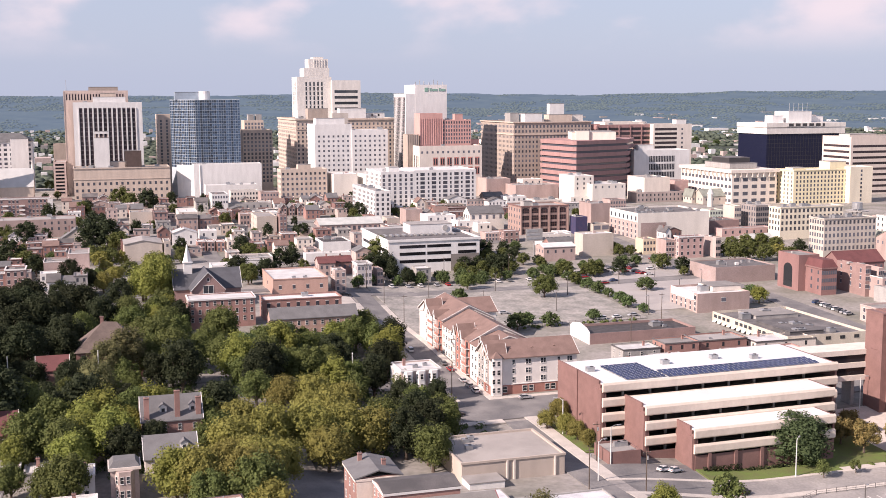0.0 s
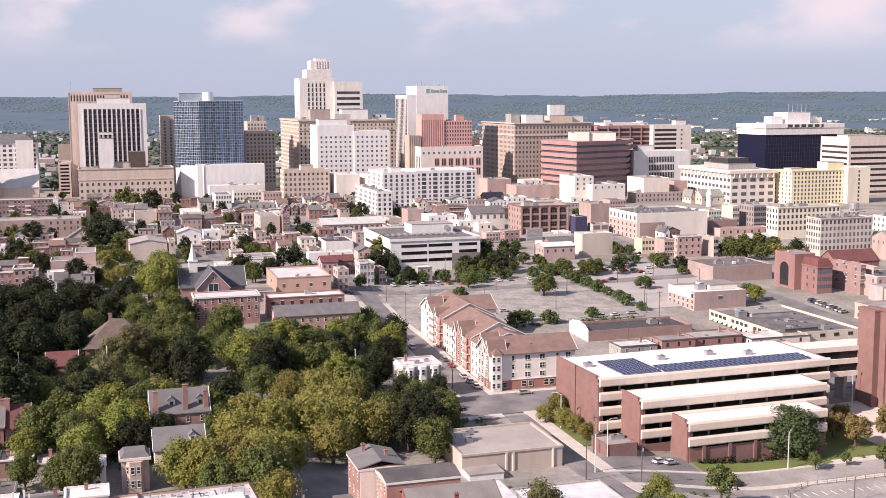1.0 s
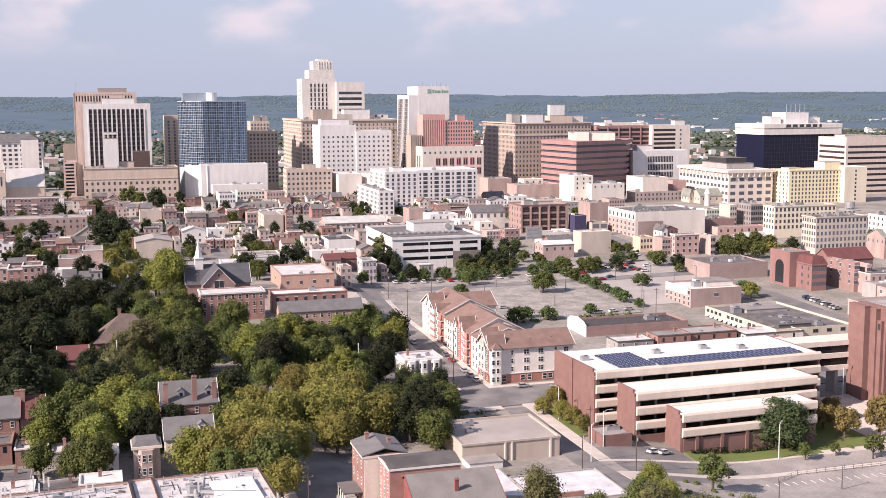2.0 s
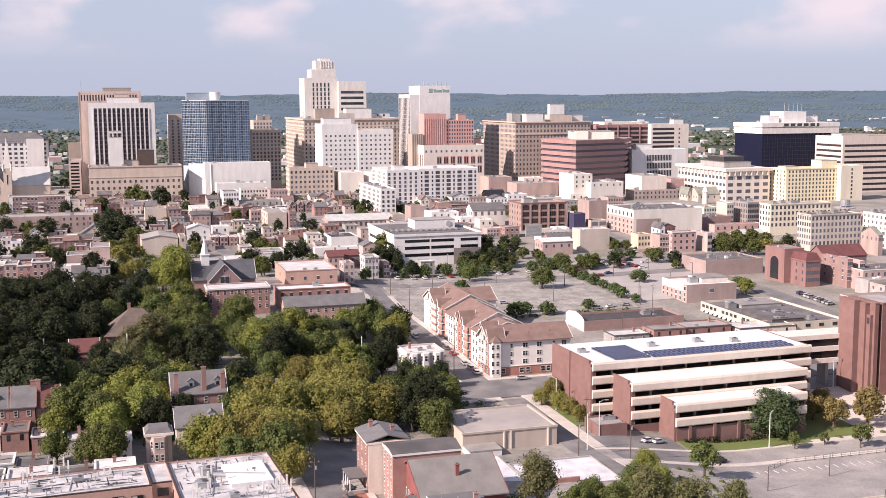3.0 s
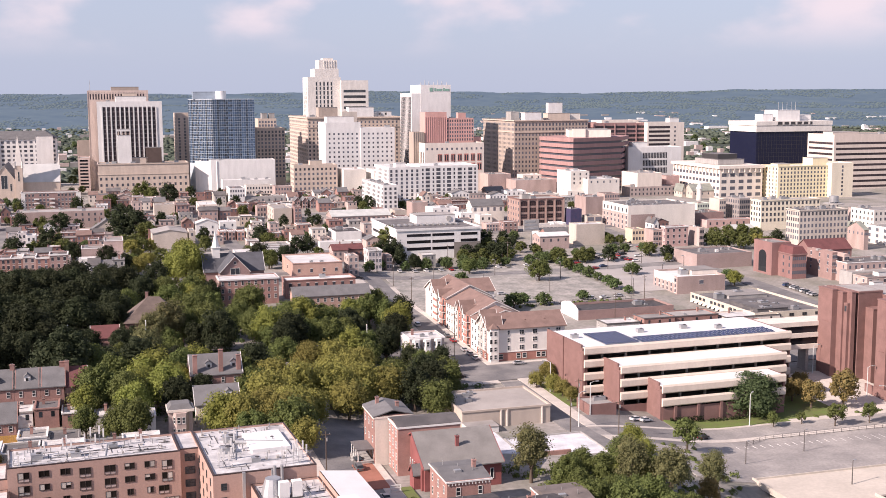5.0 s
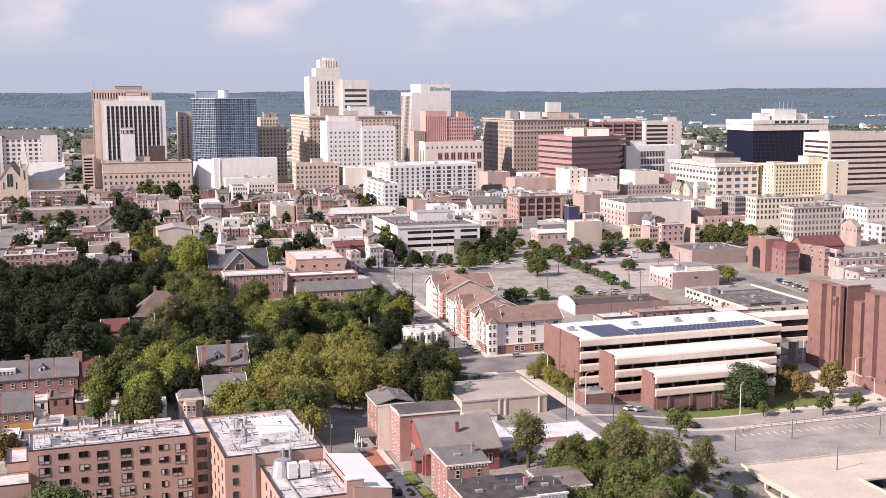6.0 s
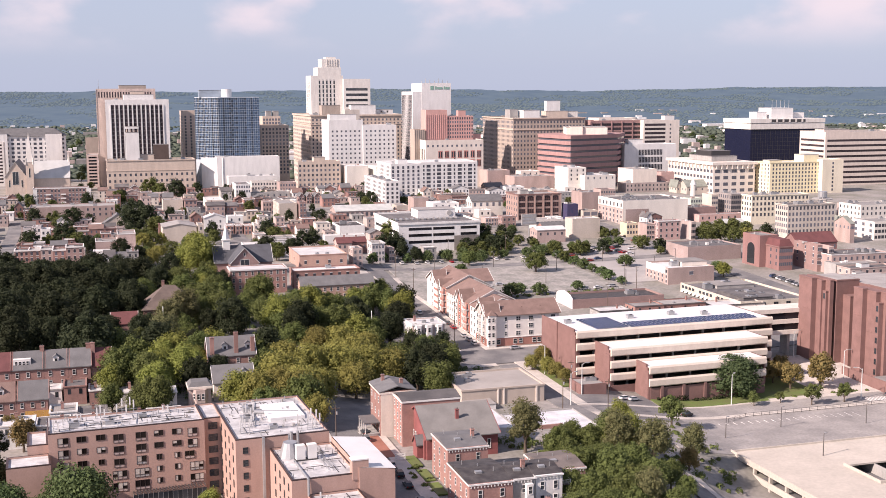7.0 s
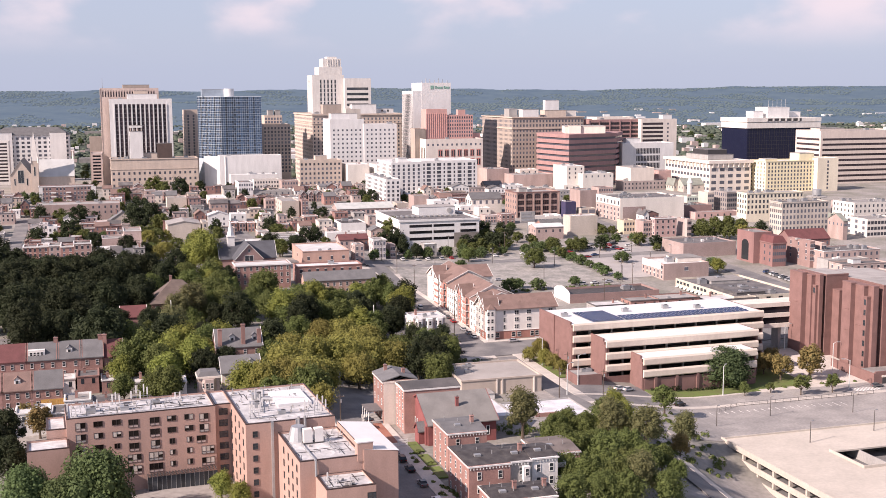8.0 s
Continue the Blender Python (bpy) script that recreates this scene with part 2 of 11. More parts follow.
def window_mesh(w, h, style):
    """One window that alike openings share: a frame standing proud of the wall, set-back glass, glazing bars and a deep sill, in one piece."""
    key = (round(w, 2), round(h, 2), style)
    if key not in PANES:
        bm = bmesh.new()
        f = {"fine": 0.05, "plain": 0.075, "wide": 0.14, "none": 0.0, "dark": 0.06}[style]
        a, b = -w / 2, w / 2
        if not f:
            bm.faces.new([bm.verts.new(p) for p in ((a, -0.03, 0), (b, -0.03, 0), (b, -0.03, h), (a, -0.03, h))]).material_index = 1
        else:
            xs, zs = [a, a + f], [-0.09, 0.03]
            if w > 1.7:
                xs += [-0.05, 0.05]
            xs += [b - f, b]
            if h > 1.3 and style != "wide":
                zs += [h * 0.5 - 0.04, h * 0.5 + 0.04]
            zs += [h - f, h]
            front = {(i, k): bm.verts.new((x, -0.13 if k == 0 else -0.10, z)) for i, x in enumerate(xs) for k, z in enumerate(zs)}
            for i in range(len(xs) - 1):
                for k in range(len(zs) - 1):
                    ring = [front[i, k], front[i + 1, k], front[i + 1, k + 1], front[i, k + 1]]
                    if i % 2 and k % 2:
                        deep = [bm.verts.new((v.co.x, -0.03, v.co.z)) for v in ring]
                        bm.faces.new(deep).material_index = 1
                        for q in range(4):
                            bm.faces.new((ring[q], ring[(q + 1) % 4], deep[(q + 1) % 4], deep[q]))
                    else:
                        bm.faces.new(ring)
            n, m = len(xs) - 1, len(zs) - 1
            rim = [front[i, 0] for i in range(n)] + [front[n, k] for k in range(m)] + [front[i, m] for i in range(n, 0, -1)] + [front[0, k] for k in range(m, 0, -1)]
            back = [bm.verts.new((v.co.x, 0, v.co.z)) for v in rim]
            for q in range(len(rim)):
                bm.faces.new((rim[q], back[q], back[(q + 1) % len(rim)], rim[(q + 1) % len(rim)]))
        PANES[key] = to_mesh("window", bm, [DARKTRIM if style == "dark" else TRIM, GLASS])
    return PANES[key]




def face_pose(face, w, d, s, z):
    """A pose on one wall of a w x d block, s metres along that wall as seen from outside, its outside along -y."""
    return {"front": pose(s, 0, z), "left": pose(0, d - s, z, 0, 0, -90), "right": pose(w, s, z, 0, 0, 90),
            "back": pose(w - s, d, z, 0, 0, 180)}[face]


def windows(parent, w, d, face, z0, z1, floors, bays, ww, wh, style="plain", inset=0.0, skip=()):
    """Rows of single windows on one wall."""
    length = (w if face in ("front", "back") else d) - 2 * inset
    me = window_mesh(ww, wh, style)
    step = (z1 - z0) / floors
    far = parent.matrix_world.translation.y if parent.parent else parent.matrix_basis.translation.y
    bm_rows = None
    for i in range(floors):
        spots = [inset + length * (k + 0.5) / bays for k in range(bays) if (i, k) not in skip]
        z = z0 + step * i + (step - wh) * 0.45
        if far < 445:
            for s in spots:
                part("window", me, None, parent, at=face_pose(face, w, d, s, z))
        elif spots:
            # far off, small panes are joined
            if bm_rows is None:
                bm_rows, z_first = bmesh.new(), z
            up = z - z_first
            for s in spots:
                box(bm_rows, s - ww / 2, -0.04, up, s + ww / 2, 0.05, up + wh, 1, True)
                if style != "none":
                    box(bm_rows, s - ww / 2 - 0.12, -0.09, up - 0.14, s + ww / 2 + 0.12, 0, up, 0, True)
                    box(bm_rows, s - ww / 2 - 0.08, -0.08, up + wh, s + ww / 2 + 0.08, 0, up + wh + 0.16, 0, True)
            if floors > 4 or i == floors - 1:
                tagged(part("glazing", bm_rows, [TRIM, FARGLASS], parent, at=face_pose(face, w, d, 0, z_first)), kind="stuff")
                bm_rows = None
    if bm_rows is not None:
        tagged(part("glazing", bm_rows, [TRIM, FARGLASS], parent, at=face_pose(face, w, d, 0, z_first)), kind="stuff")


def ribbons(parent, w, d, face, z0, z1, floors, high, glass, proud=0.04, inset=0.3, name="ribbon_window"):
    """Long bands of glass with thin mullions."""
    length = (w if face in ("front", "back") else d) - 2 * inset
    step = (z1 - z0) / floors
    bm = bmesh.new()
    box(bm, 0, -proud, 0, length, 0, high, 0)
    n = max(2, int(length / 1.8))
    for k in range(1, n):
        box(bm, length * k / n - 0.05, -proud - 0.05, 0, length * k / n + 0.05, -proud, high, 1)
    me = to_mesh(name, bm, [glass, DARKTRIM])
    for i in range(floors):
        part(name, me, None, parent, at=face_pose(face, w, d, inset, z0 + step * i + (step - high) * 0.5))


def strips(parent, w, d, face, z0, z1, count, wide, glass, floors, inset=1.5, spandrel=None):
    """Tall window bays between piers, with a dark spandrel at each floor."""
    length = (w if face in ("front", "back") else d) - 2 * inset
    bm = bmesh.new()
    box(bm, -wide / 2, -0.05, 0, wide / 2, 0, z1 - z0, 0)
    for i in range(floors):
        z = (z1 - z0) * (i + 1) / floors
        box(bm, -wide / 2, -0.12, z - 1.0, wide / 2, -0.05, z - 0.15, 1)
    me = to_mesh("window_bay", bm, [glass, spandrel or DARKTRIM])
    for k in range(count):
        part("window_bay", me, None, parent, at=face_pose(face, w, d, inset + length * (k + 0.5) / count, z0))


def shell(parent, w, d, h, wall, roof, parapet=0.8, below=4.0, thick=0.35, outline=None):
    """Outer walls with a parapet, and the roof lying inside it."""
    bm = bmesh.new()
    ring = outline or [(0, 0), (w, 0), (w, d), (0, d)]
    cx, cy = sum(p[0] for p in ring) / len(ring), sum(p[1] for p in ring) / len(ring)
    inner = []
    for x, y in ring:
        away = Vector((x - cx, y - cy))
        inner.append((x - math.copysign(thick, away.x), y - math.copysign(thick, away.y)))
    loops = [[bm.verts.new((x, y, z)) for x, y in line] for line, z in ((ring, -below), (ring, h), (inner, h), (inner, h - parapet - 0.3))]
    for lo, hi in zip(loops, loops[1:]):
        for i in range(len(ring)):
            j = (i + 1) % len(ring)
            bm.faces.new((lo[i], lo[j], hi[j], hi[i]))
    part("wall", bm, wall, parent)
    bm = bmesh.new()
    prism(bm, inner, h - parapet - 0.3, h - parapet)
    part("roof", bm, roof, parent)


def cap(parent, w, d, z, out, high, material, name="cornice"):
    """A projecting band round the top of the walls."""
    bm = bmesh.new()
    inner, outer = [(0, 0), (w, 0), (w, d), (0, d)], [(-out, -out), (w + out, -out), (w + out, d + out), (-out, d + out)]
    loops = [[bm.verts.new((x, y, q)) for x, y in line] for line, q in
             ((inner, z - high), (outer, z - high), (outer, z + 0.06), ([(0.2, 0.2), (w - 0.2, 0.2), (w - 0.2, d - 0.2), (0.2, d - 0.2)], z + 0.06))]
    for lo, hi in zip(loops, loops[1:]):
        for i in range(4):
            j = (i + 1) % 4
            bm.faces.new((lo[i], lo[j], hi[j], hi[i]))
    part(name, bm, material, parent)


def penthouse(parent, x0, y0, x1, y1, z0, z1, material, name="penthouse", roof=None):
    bm = bmesh.new()
    box(bm, x0, y0, z0, x1, y1, z1 - 0.25, 0)
    box(bm, x0 - 0.15, y0 - 0.15, z1 - 0.25, x1 + 0.15, y1 + 0.15, z1, 1)
    return part(name, bm, [material, roof or ROOFG], parent)


GRID = 18.0
ALONG = [(-400, -2), (0, 2), (150, 4), (240, 3.5), (300, -1), (380, 0), (460, 3), (560, 6), (640, 9), (720, 13),
         (850, 17), (1000, 18), (1250, 8), (1700, -2), (2900, 14), (3800, 66), (4500, 113), (4900, 95)]


def ease(a, b, v):
    s = min(1.0, max(0.0, (v - a) / (b - a)))
    return s * s * (3 - 2 * s)


def ground_z(x, y):
    """Height of the land: a hill on one side, a dip on the other, downtown on a low ridge, wooded hills far off."""
    for (y0, z0), (y1, z1) in zip(ALONG, ALONG[1:]):
        if y <= y1:
            z = z0 + (z1 - z0) * ease(y0, y1, max(y, y0))
            break
    else:
        z = ALONG[-1][1]
    z += 8.0 * ease(-22, -80, x) * ease(225, 290, y) * (1 - ease(480, 640, y))
    z -= 5.0 * ease(35, 85, x) * (1 - ease(330, 430, y))
    z -= 4.0 * ease(50, 90, x) * (1 - ease(215, 300, y))
    u, v = 0.951 * x + 0.309 * y, 0.951 * y - 0.309 * x
    z -= 7.0 * ease(120, 150, u) * (1 - ease(185, 222, v))
    return z


def site(x, y, rot=GRID, lift=0.0):
    """A pose on the land."""
    return pose(x, y, ground_z(x, y) + lift, 0, 0, rot)


# ---- the land ----
def spaced(stops):
    out = []
    for (a, b, step) in stops:
        n = max(1, round((b - a) / step))
        out += [a + (b - a) * k / n for k in range(n)]
    return out + [stops[-1][1]]


XS = spaced([(-4200, -900, 150), (-900, -360, 30), (-360, 360, 8), (360, 900, 30), (900, 4200, 150)])
YS = spaced([(-400, 100, 25), (100, 760, 8), (760, 1300, 25), (1300, 4900, 60)])


def land_z(x, y):
    z = ground_z(x, y)
    far = ease(1500, 3000, y)
    return z + far * (noise.noise((x / 700, y / 500, 1.3)) * 10 + noise.noise((x / 240, y / 200, 4.1)) * 5) - 0.25 * (1 - far)


verts = [(x, y, land_z(x, y) - 14 * ease(2780, 2980, y)) for y in YS for x in XS]
nx = len(XS)
faces = [(j * nx + i, j * nx + i + 1, (j + 1) * nx + i + 1, (j + 1) * nx + i) for j in range(len(YS) - 1) for i in range(nx - 1)]
me = bpy.data.meshes.new("ground")
me.from_pydata(verts, [], faces)
FOREST = surface("forest_floor", (0.035, 0.05, 0.03), vary=0.3, scale=0.02, fine=0.3)
YARD = surface("yards_and_alleys", (0.29, 0.27, 0.255), vary=0.25, scale=0.05, fine=0.6, second=(0.17, 0.168, 0.14))
me.materials.append(YARD)
me.materials.append(FOREST)
for p in me.polygons:
    p.use_smooth = True
    p.material_index = 1 if p.center.y > 1150 else 0
tagged(new("ground", me), "patchy yards, alleys and far wooded land", "ground", kind="structure")


def uv_point(o, u, v, rot=GRID):
    c, s = math.cos(radians(rot)), math.sin(radians(rot))
    return o[0] + u * c - v * s, o[1] + u * s + v * c


def drape(name, label, category, origin, rot, u0, u1, v0, v1, material, lift, thick=0.35, step=6.0):
    """A paved slab that follows the land, with edges of its own."""
    nu, nv = max(1, round((u1 - u0) / step)), max(1, round((v1 - v0) / step))
    top, low, quads = [], [], []
    for j in range(nv + 1):
        for i in range(nu + 1):
            x, y = uv_point(origin, u0 + (u1 - u0) * i / nu, v0 + (v1 - v0) * j / nv, rot)
            z = ground_z(x, y) + lift
            top.append((x, y, z))
            low.append((x, y, z - thick))
    k = len(top)
    at = lambda i, j: j * (nu + 1) + i
    for j in range(nv):
        for i in range(nu):
            quads.append((at(i, j), at(i + 1, j), at(i + 1, j + 1), at(i, j + 1)))
    rim = [at(i, 0) for i in range(nu)] + [at(nu, j) for j in range(nv)] + [at(i, nv) for i in range(nu, 0, -1)] + [at(0, j) for j in range(nv, 0, -1)]
    for a, b in zip(rim, rim[1:] + rim[:1]):
        quads.append((a, a + k, b + k, b))
    mesh = bpy.data.meshes.new(name)
    mesh.from_pydata(top + low, [], quads)
    mesh.materials.append(material)
    return tagged(new(name, mesh), label, category, kind="structure")


# ---- the grid of streets: u runs along the cross streets, v along the avenues ----
def xy(u, v):
    return uv_point((0, 0), u, v)


def lot(u, v, rot=GRID, z=None):
    x, y = xy(u, v)
    return pose(x, y, ground_z(x, y) if z is None else z, 0, 0, rot)


def low_land(u0, u1, v0, v1):
    """The lowest land under a plot."""
    return min(ground_z(*xy(u, v)) for u in (u0, u1) for v in (v0, v1))


def road(u0, u1, v0, v1, name="road", label="worn grey asphalt street", mat=ASPHALT, lift=0.06, cat="road"):
    return drape(name, label, cat, (0, 0), GRID, u0, u1, v0, v1, mat, lift)


road(40.0, 51.0, 60, 345)
road(119.6, 127.0, 100, 326)
road(51.0, 66, 258, 294)
road(-150, 330, 329, 351)
road(113.5, 123.2, 351, 640)
LOTC = surface("cracked_lot_asphalt", (0.34, 0.32, 0.30), vary=0.3, scale=0.16, fine=0.8, second=(0.19, 0.19, 0.175))
road(127.0, 330, 257.5, 268, label="pale worn asphalt street beside the lawn", mat=LOT)
road(-300, 120, 372, 381)
road(-80, -71, 200, 780)
road(0, 9, 352, 860)
road(60, 69, 560, 900)
road(297, 308, 351, 900)
road(-320, 330, 520, 530)
road(-320, 330, 652, 661)
road(-320, 330, 775, 784)
for u0, u1, v0, v1 in ((51.0, 55.0, 120, 256), (51.0, 55.0, 296, 329), (36.5, 40.0, 60, 329), (127.0, 131.0, 120, 257.5), (127.0, 131.0, 268, 329), (107, 113.5, 351, 500),
                       (123.2, 125.6, 353, 500), (51.0, 119.6, 325.5, 329), (131.0, 330, 268, 269.4), (200, 330, 269.4, 271.5), (127, 330, 254.8, 257.5), (123.2, 235, 351, 353.6)):
    road(u0, u1, v0, v1, "pavement", "pale concrete pavement with kerb", PAVE, 0.2, "pavement")
drape("lawn", "mown green lawn before the garage", "lawn", (0, 0), GRID, 158, 200, 269.4, 281, GRASS, 0.24)
drape("lawn", "mown green lawn under the round tree", "lawn", (0, 0), GRID, 200, 222, 271.6, 300, GRASS, 0.16)
drape("pavement", "pale concrete forecourt before the tower", "pavement", (0, 0), GRID, 222, 252, 271.6, 316, PAVE, 0.14)
for u0, u1 in ((160, 172), (174, 188), (190, 198)):
    x0, y0 = xy(u0, 276.6)
    hedge = thing("hedge", "low clipped green hedge before the brick wall", "hedge", pose(x0, y0, ground_z(x0, y0), 0, 0, GRID))
    bm = bmesh.new()
    hr = random.Random(int(u0))
    for k in range(int((u1 - u0) * 26)):
        c0 = Vector((hr.uniform(0, u1 - u0), hr.uniform(-0.6, 0.6), hr.uniform(-0.6, 1.1)))
        q = [bm.verts.new(c0 + Vector((hr.uniform(-.4, .4), hr.uniform(-.4, .4), hr.uniform(-.4, .4)))) for _ in range(4)]
        bm.faces.new(q)
    part("foliage", bm, LEAFD, hedge)
drape("lawn", "mown green verge beside the pavement", "lawn", (0, 0), GRID, 131.2, 138, 292, 320, GRASS, 0.16)
for v in (219, 207, 196):
    drape("lawn", "small green front lawn by the street", "lawn", (0, 0), GRID, 55.1, 58, v - 9, v, GRASS, 0.22)
drape("pavement", "red brick forecourt at the street corner", "pavement", (0, 0), GRID, 47.5, 53, 219.5, 240, surface("red_paving", (0.33, 0.14, 0.10), vary=0.15), 0.24)
road(136, 330, 216, 254.8, "parking_lot", "empty pale asphalt parking lot", LOT, 0.05, "parking lot")
road(131, 157, 250, 281, "parking_lot", "small asphalt parking bay at the garage", ASPHALT, 0.09, "parking lot")
road(126, 228.5, 446, 546, "parking_lot", "wide cracked pale asphalt parking lot with faded lines", LOTC, 0.05, "parking lot")
road(233, 296, 458, 562, "parking_lot", "grey asphalt parking lot with a few cars", surface("grey_lot_asphalt", (0.36, 0.34, 0.33), vary=0.12, scale=0.08, fine=1.5), 0.05, "parking lot")
road(70, 112, 470, 512, "parking_lot", "pale empty concrete lot", PAVE, 0.06, "parking lot")
road(-20, 60, 540, 640, "parking_lot", "worn asphalt yard between the houses", LOT, 0.03, "parking lot")

# faded bay lines on the near lot
line_me = None
for row_v in (247,):
    for k in range(20):
        u, v = 165 + k * 2.8, row_v
        x, y = xy(u, v)
        if line_me is None:
            bm = bmesh.new()
            box(bm, -0.07, -2.4, -0.1, 0.07, 2.4, 0.075)
            line_me = to_mesh("bay_line", bm, TRIM)
        ob = new("bay_line", line_me)
        ob.matrix_basis = pose(x, y, ground_z(x, y), 0, 0, GRID)
        tagged(ob, "faded white painted parking bay line", "road marking", "parking bay lines", "structure")
# zebra crossing
for k in range(9):
    x, y = xy(233 + k * 1.15, 261)
    ob = new("crossing_stripe", line_me)
    ob.matrix_basis = pose(x, y, ground_z(x, y) + 0.012, 0, 0, GRID) @ Matrix.Diagonal((3.6, 0.9, 1, 1))
    tagged(ob, "white painted zebra crossing stripe", "road marking", "zebra crossing", "structure")


# ---- roofs ----
def gable(parent, u0, u1, v0, v1, eave, ridge, axis, roof, wall=None, over=0.5, trim=None):
    """A pitched roof over a rectangle: two thick slopes, gable walls under them, and barge boards."""
    bm = bmesh.new()
    t = 0.28
    if axis == "u":
        m = (v0 + v1) / 2
        k = (ridge - eave) / (m - v0)
        for s in (-1, 1):
            e = m + s * (m - v0 + over)
            ez = eave - k * over
            pts = [(u0 - over, e, ez), (u1 + over, e, ez), (u1 + over, m, ridge), (u0 - over, m, ridge)]
            lo, hi = [bm.verts.new((x, y, z)) for x, y, z in pts], [bm.verts.new((x, y, z + t)) for x, y, z in pts]
            for q in ((hi[0], hi[1], hi[2], hi[3]), (lo[3], lo[2], lo[1], lo[0]), (lo[0], lo[1], hi[1], hi[0]), (lo[1], lo[2], hi[2], hi[1]), (lo[3], lo[0], hi[0], hi[3])):
                bm.faces.new(q)
        ends = [((u0, v0), (u0, v1), (u0, m)), ((u1, v0), (u1, v1), (u1, m))]
    else:
        m = (u0 + u1) / 2
        k = (ridge - eave) / (m - u0)
        for s in (-1, 1):
            e = m + s * (m - u0 + over)
            ez = eave - k * over
            pts = [(e, v0 - over, ez), (e, v1 + over, ez), (m, v1 + over, ridge), (m, v0 - over, ridge)]
            lo, hi = [bm.verts.new((x, y, z)) for x, y, z in pts], [bm.verts.new((x, y, z + t)) for x, y, z in pts]
            for q in ((hi[0], hi[1], hi[2], hi[3]), (lo[3], lo[2], lo[1], lo[0]), (lo[0], lo[1], hi[1], hi[0]), (lo[1], lo[2], hi[2], hi[1]), (lo[3], lo[0], hi[0], hi[3])):
                bm.faces.new(q)
        ends = [((u0, v0), (u1, v0), (m, v0)), ((u0, v1), (u1, v1), (m, v1))]
    part("roof", bm, roof, parent)
    if wall:
        for a, b, c in ends:
            bm = bmesh.new()
            inward = 0.3 if (a[1] == v0 and axis == "v") or (a[0] == u0 and axis == "u") else -0.3
            dx, dy = (inward, 0) if axis == "u" else (0, inward)
            tri = [(*a, eave - 0.02), (*b, eave - 0.02), (*c, ridge - 0.05)]
            f = [bm.verts.new(p) for p in tri]
            g = [bm.verts.new((p[0] + dx, p[1] + dy, p[2])) for p in tri]
            bm.faces.new(f), bm.faces.new(g[::-1])
            for i in range(3):
                j = (i + 1) % 3
                bm.faces.new((f[i], f[j], g[j], g[i]))
            part("gable_wall", bm, wall, parent)
    if trim:
        for end in ends:
            a, b, c = end
            out = -1 if end is ends[0] else 1
            for p in (a, b):
                bm = bmesh.new()
                dx, dy = (out * (over + 0.03), 0) if axis == "u" else (0, out * (over + 0.03))
                P, Q = Vector((p[0] + dx, p[1] + dy, eave)), Vector((c[0] + dx, c[1] + dy, ridge))
                P = P + (P - Q).normalized() * over
                wide = Vector((dx, dy, 0)).normalized() * 0.08
                up = Vector((0, 0, 0.34))
                q = [bm.verts.new(r) for r in (P - wide, Q - wide, Q + wide, P + wide, P - wide + up, Q - wide + up, Q + wide + up, P + wide + up)]
                for i in ((0, 1, 2, 3), (7, 6, 5, 4), (0, 4, 5, 1), (1, 5, 6, 2), (2, 6, 7, 3), (3, 7, 4, 0)):
                    bm.faces.new([q[k2] for k2 in i])
                part("barge_board", bm, trim, parent)


def plain_walls(parent, u0, u1, v0, v1, z0, z1, wall, name="wall"):
    bm = bmesh.new()
    box(bm, u0, v0, z0, u1, v1, z1, no_bottom=True)
    return part(name, bm, wall, parent)


def chimney(parent, x, y, z0, z1, w=0.9, d=0.7, material=None):
    bm = bmesh.new()
    box(bm, x - w / 2, y - d / 2, z0, x + w / 2, y + d / 2, z1, 0)
    box(bm, x - w / 2 - 0.1, y - d / 2 - 0.1, z1, x + w / 2 + 0.1, y + d / 2 + 0.1, z1 + 0.2, 0)
    for k in (-0.2, 0.2):
        tube(bm, (x + k, y, z1 + 0.2), (x + k, y, z1 + 0.6), 0.12, 0.1, 6, 1)
    return part("chimney", bm, [material or RED, ROOFD], parent)


def dormer(parent, x, y, z, w=1.7, h=1.8, deep=2.4, wall=None, roof=None):
    """A gabled dormer whose face looks along -y."""
    ob = part("dormer", _dormer_mesh(w, h, deep), [wall or TRIM, roof or SLATE], parent, at=pose(x, y, z))
    part("window", window_mesh(w * 0.55, h * 0.72, "plain"), None, ob, at=pose(0, -0.01, 0.2))
    return ob


def _dormer_mesh(w, h, deep):
    bm = bmesh.new()
    box(bm, -w / 2, 0, -1.2, w / 2, deep, h, 0)
    for s in (-1, 1):
        pts = [(s * (w / 2 + 0.2), -0.25, h - 0.1), (s * (w / 2 + 0.2), deep, h - 0.1), (0, deep, h + w * 0.42), (0, -0.25, h + w * 0.42)]
        lo, hi = [bm.verts.new(p) for p in pts], [bm.verts.new((p[0], p[1], p[2] + 0.14)) for p in pts]
        for q in ((0, 1, 2, 3),):
            bm.faces.new([hi[i] for i in q]).material_index = 1
            bm.faces.new([lo[i] for i in q[::-1]]).material_index = 1
        for i in range(4):
            j = (i + 1) % 4
            bm.faces.new((lo[i], lo[j], hi[j], hi[i])).material_index = 1
    v = [bm.verts.new(p) for p in ((-w / 2, 0.02, h), (w / 2, 0.02, h), (0, 0.02, h + w * 0.4))]
    bm.faces.new(v).material_index = 0
    return bm


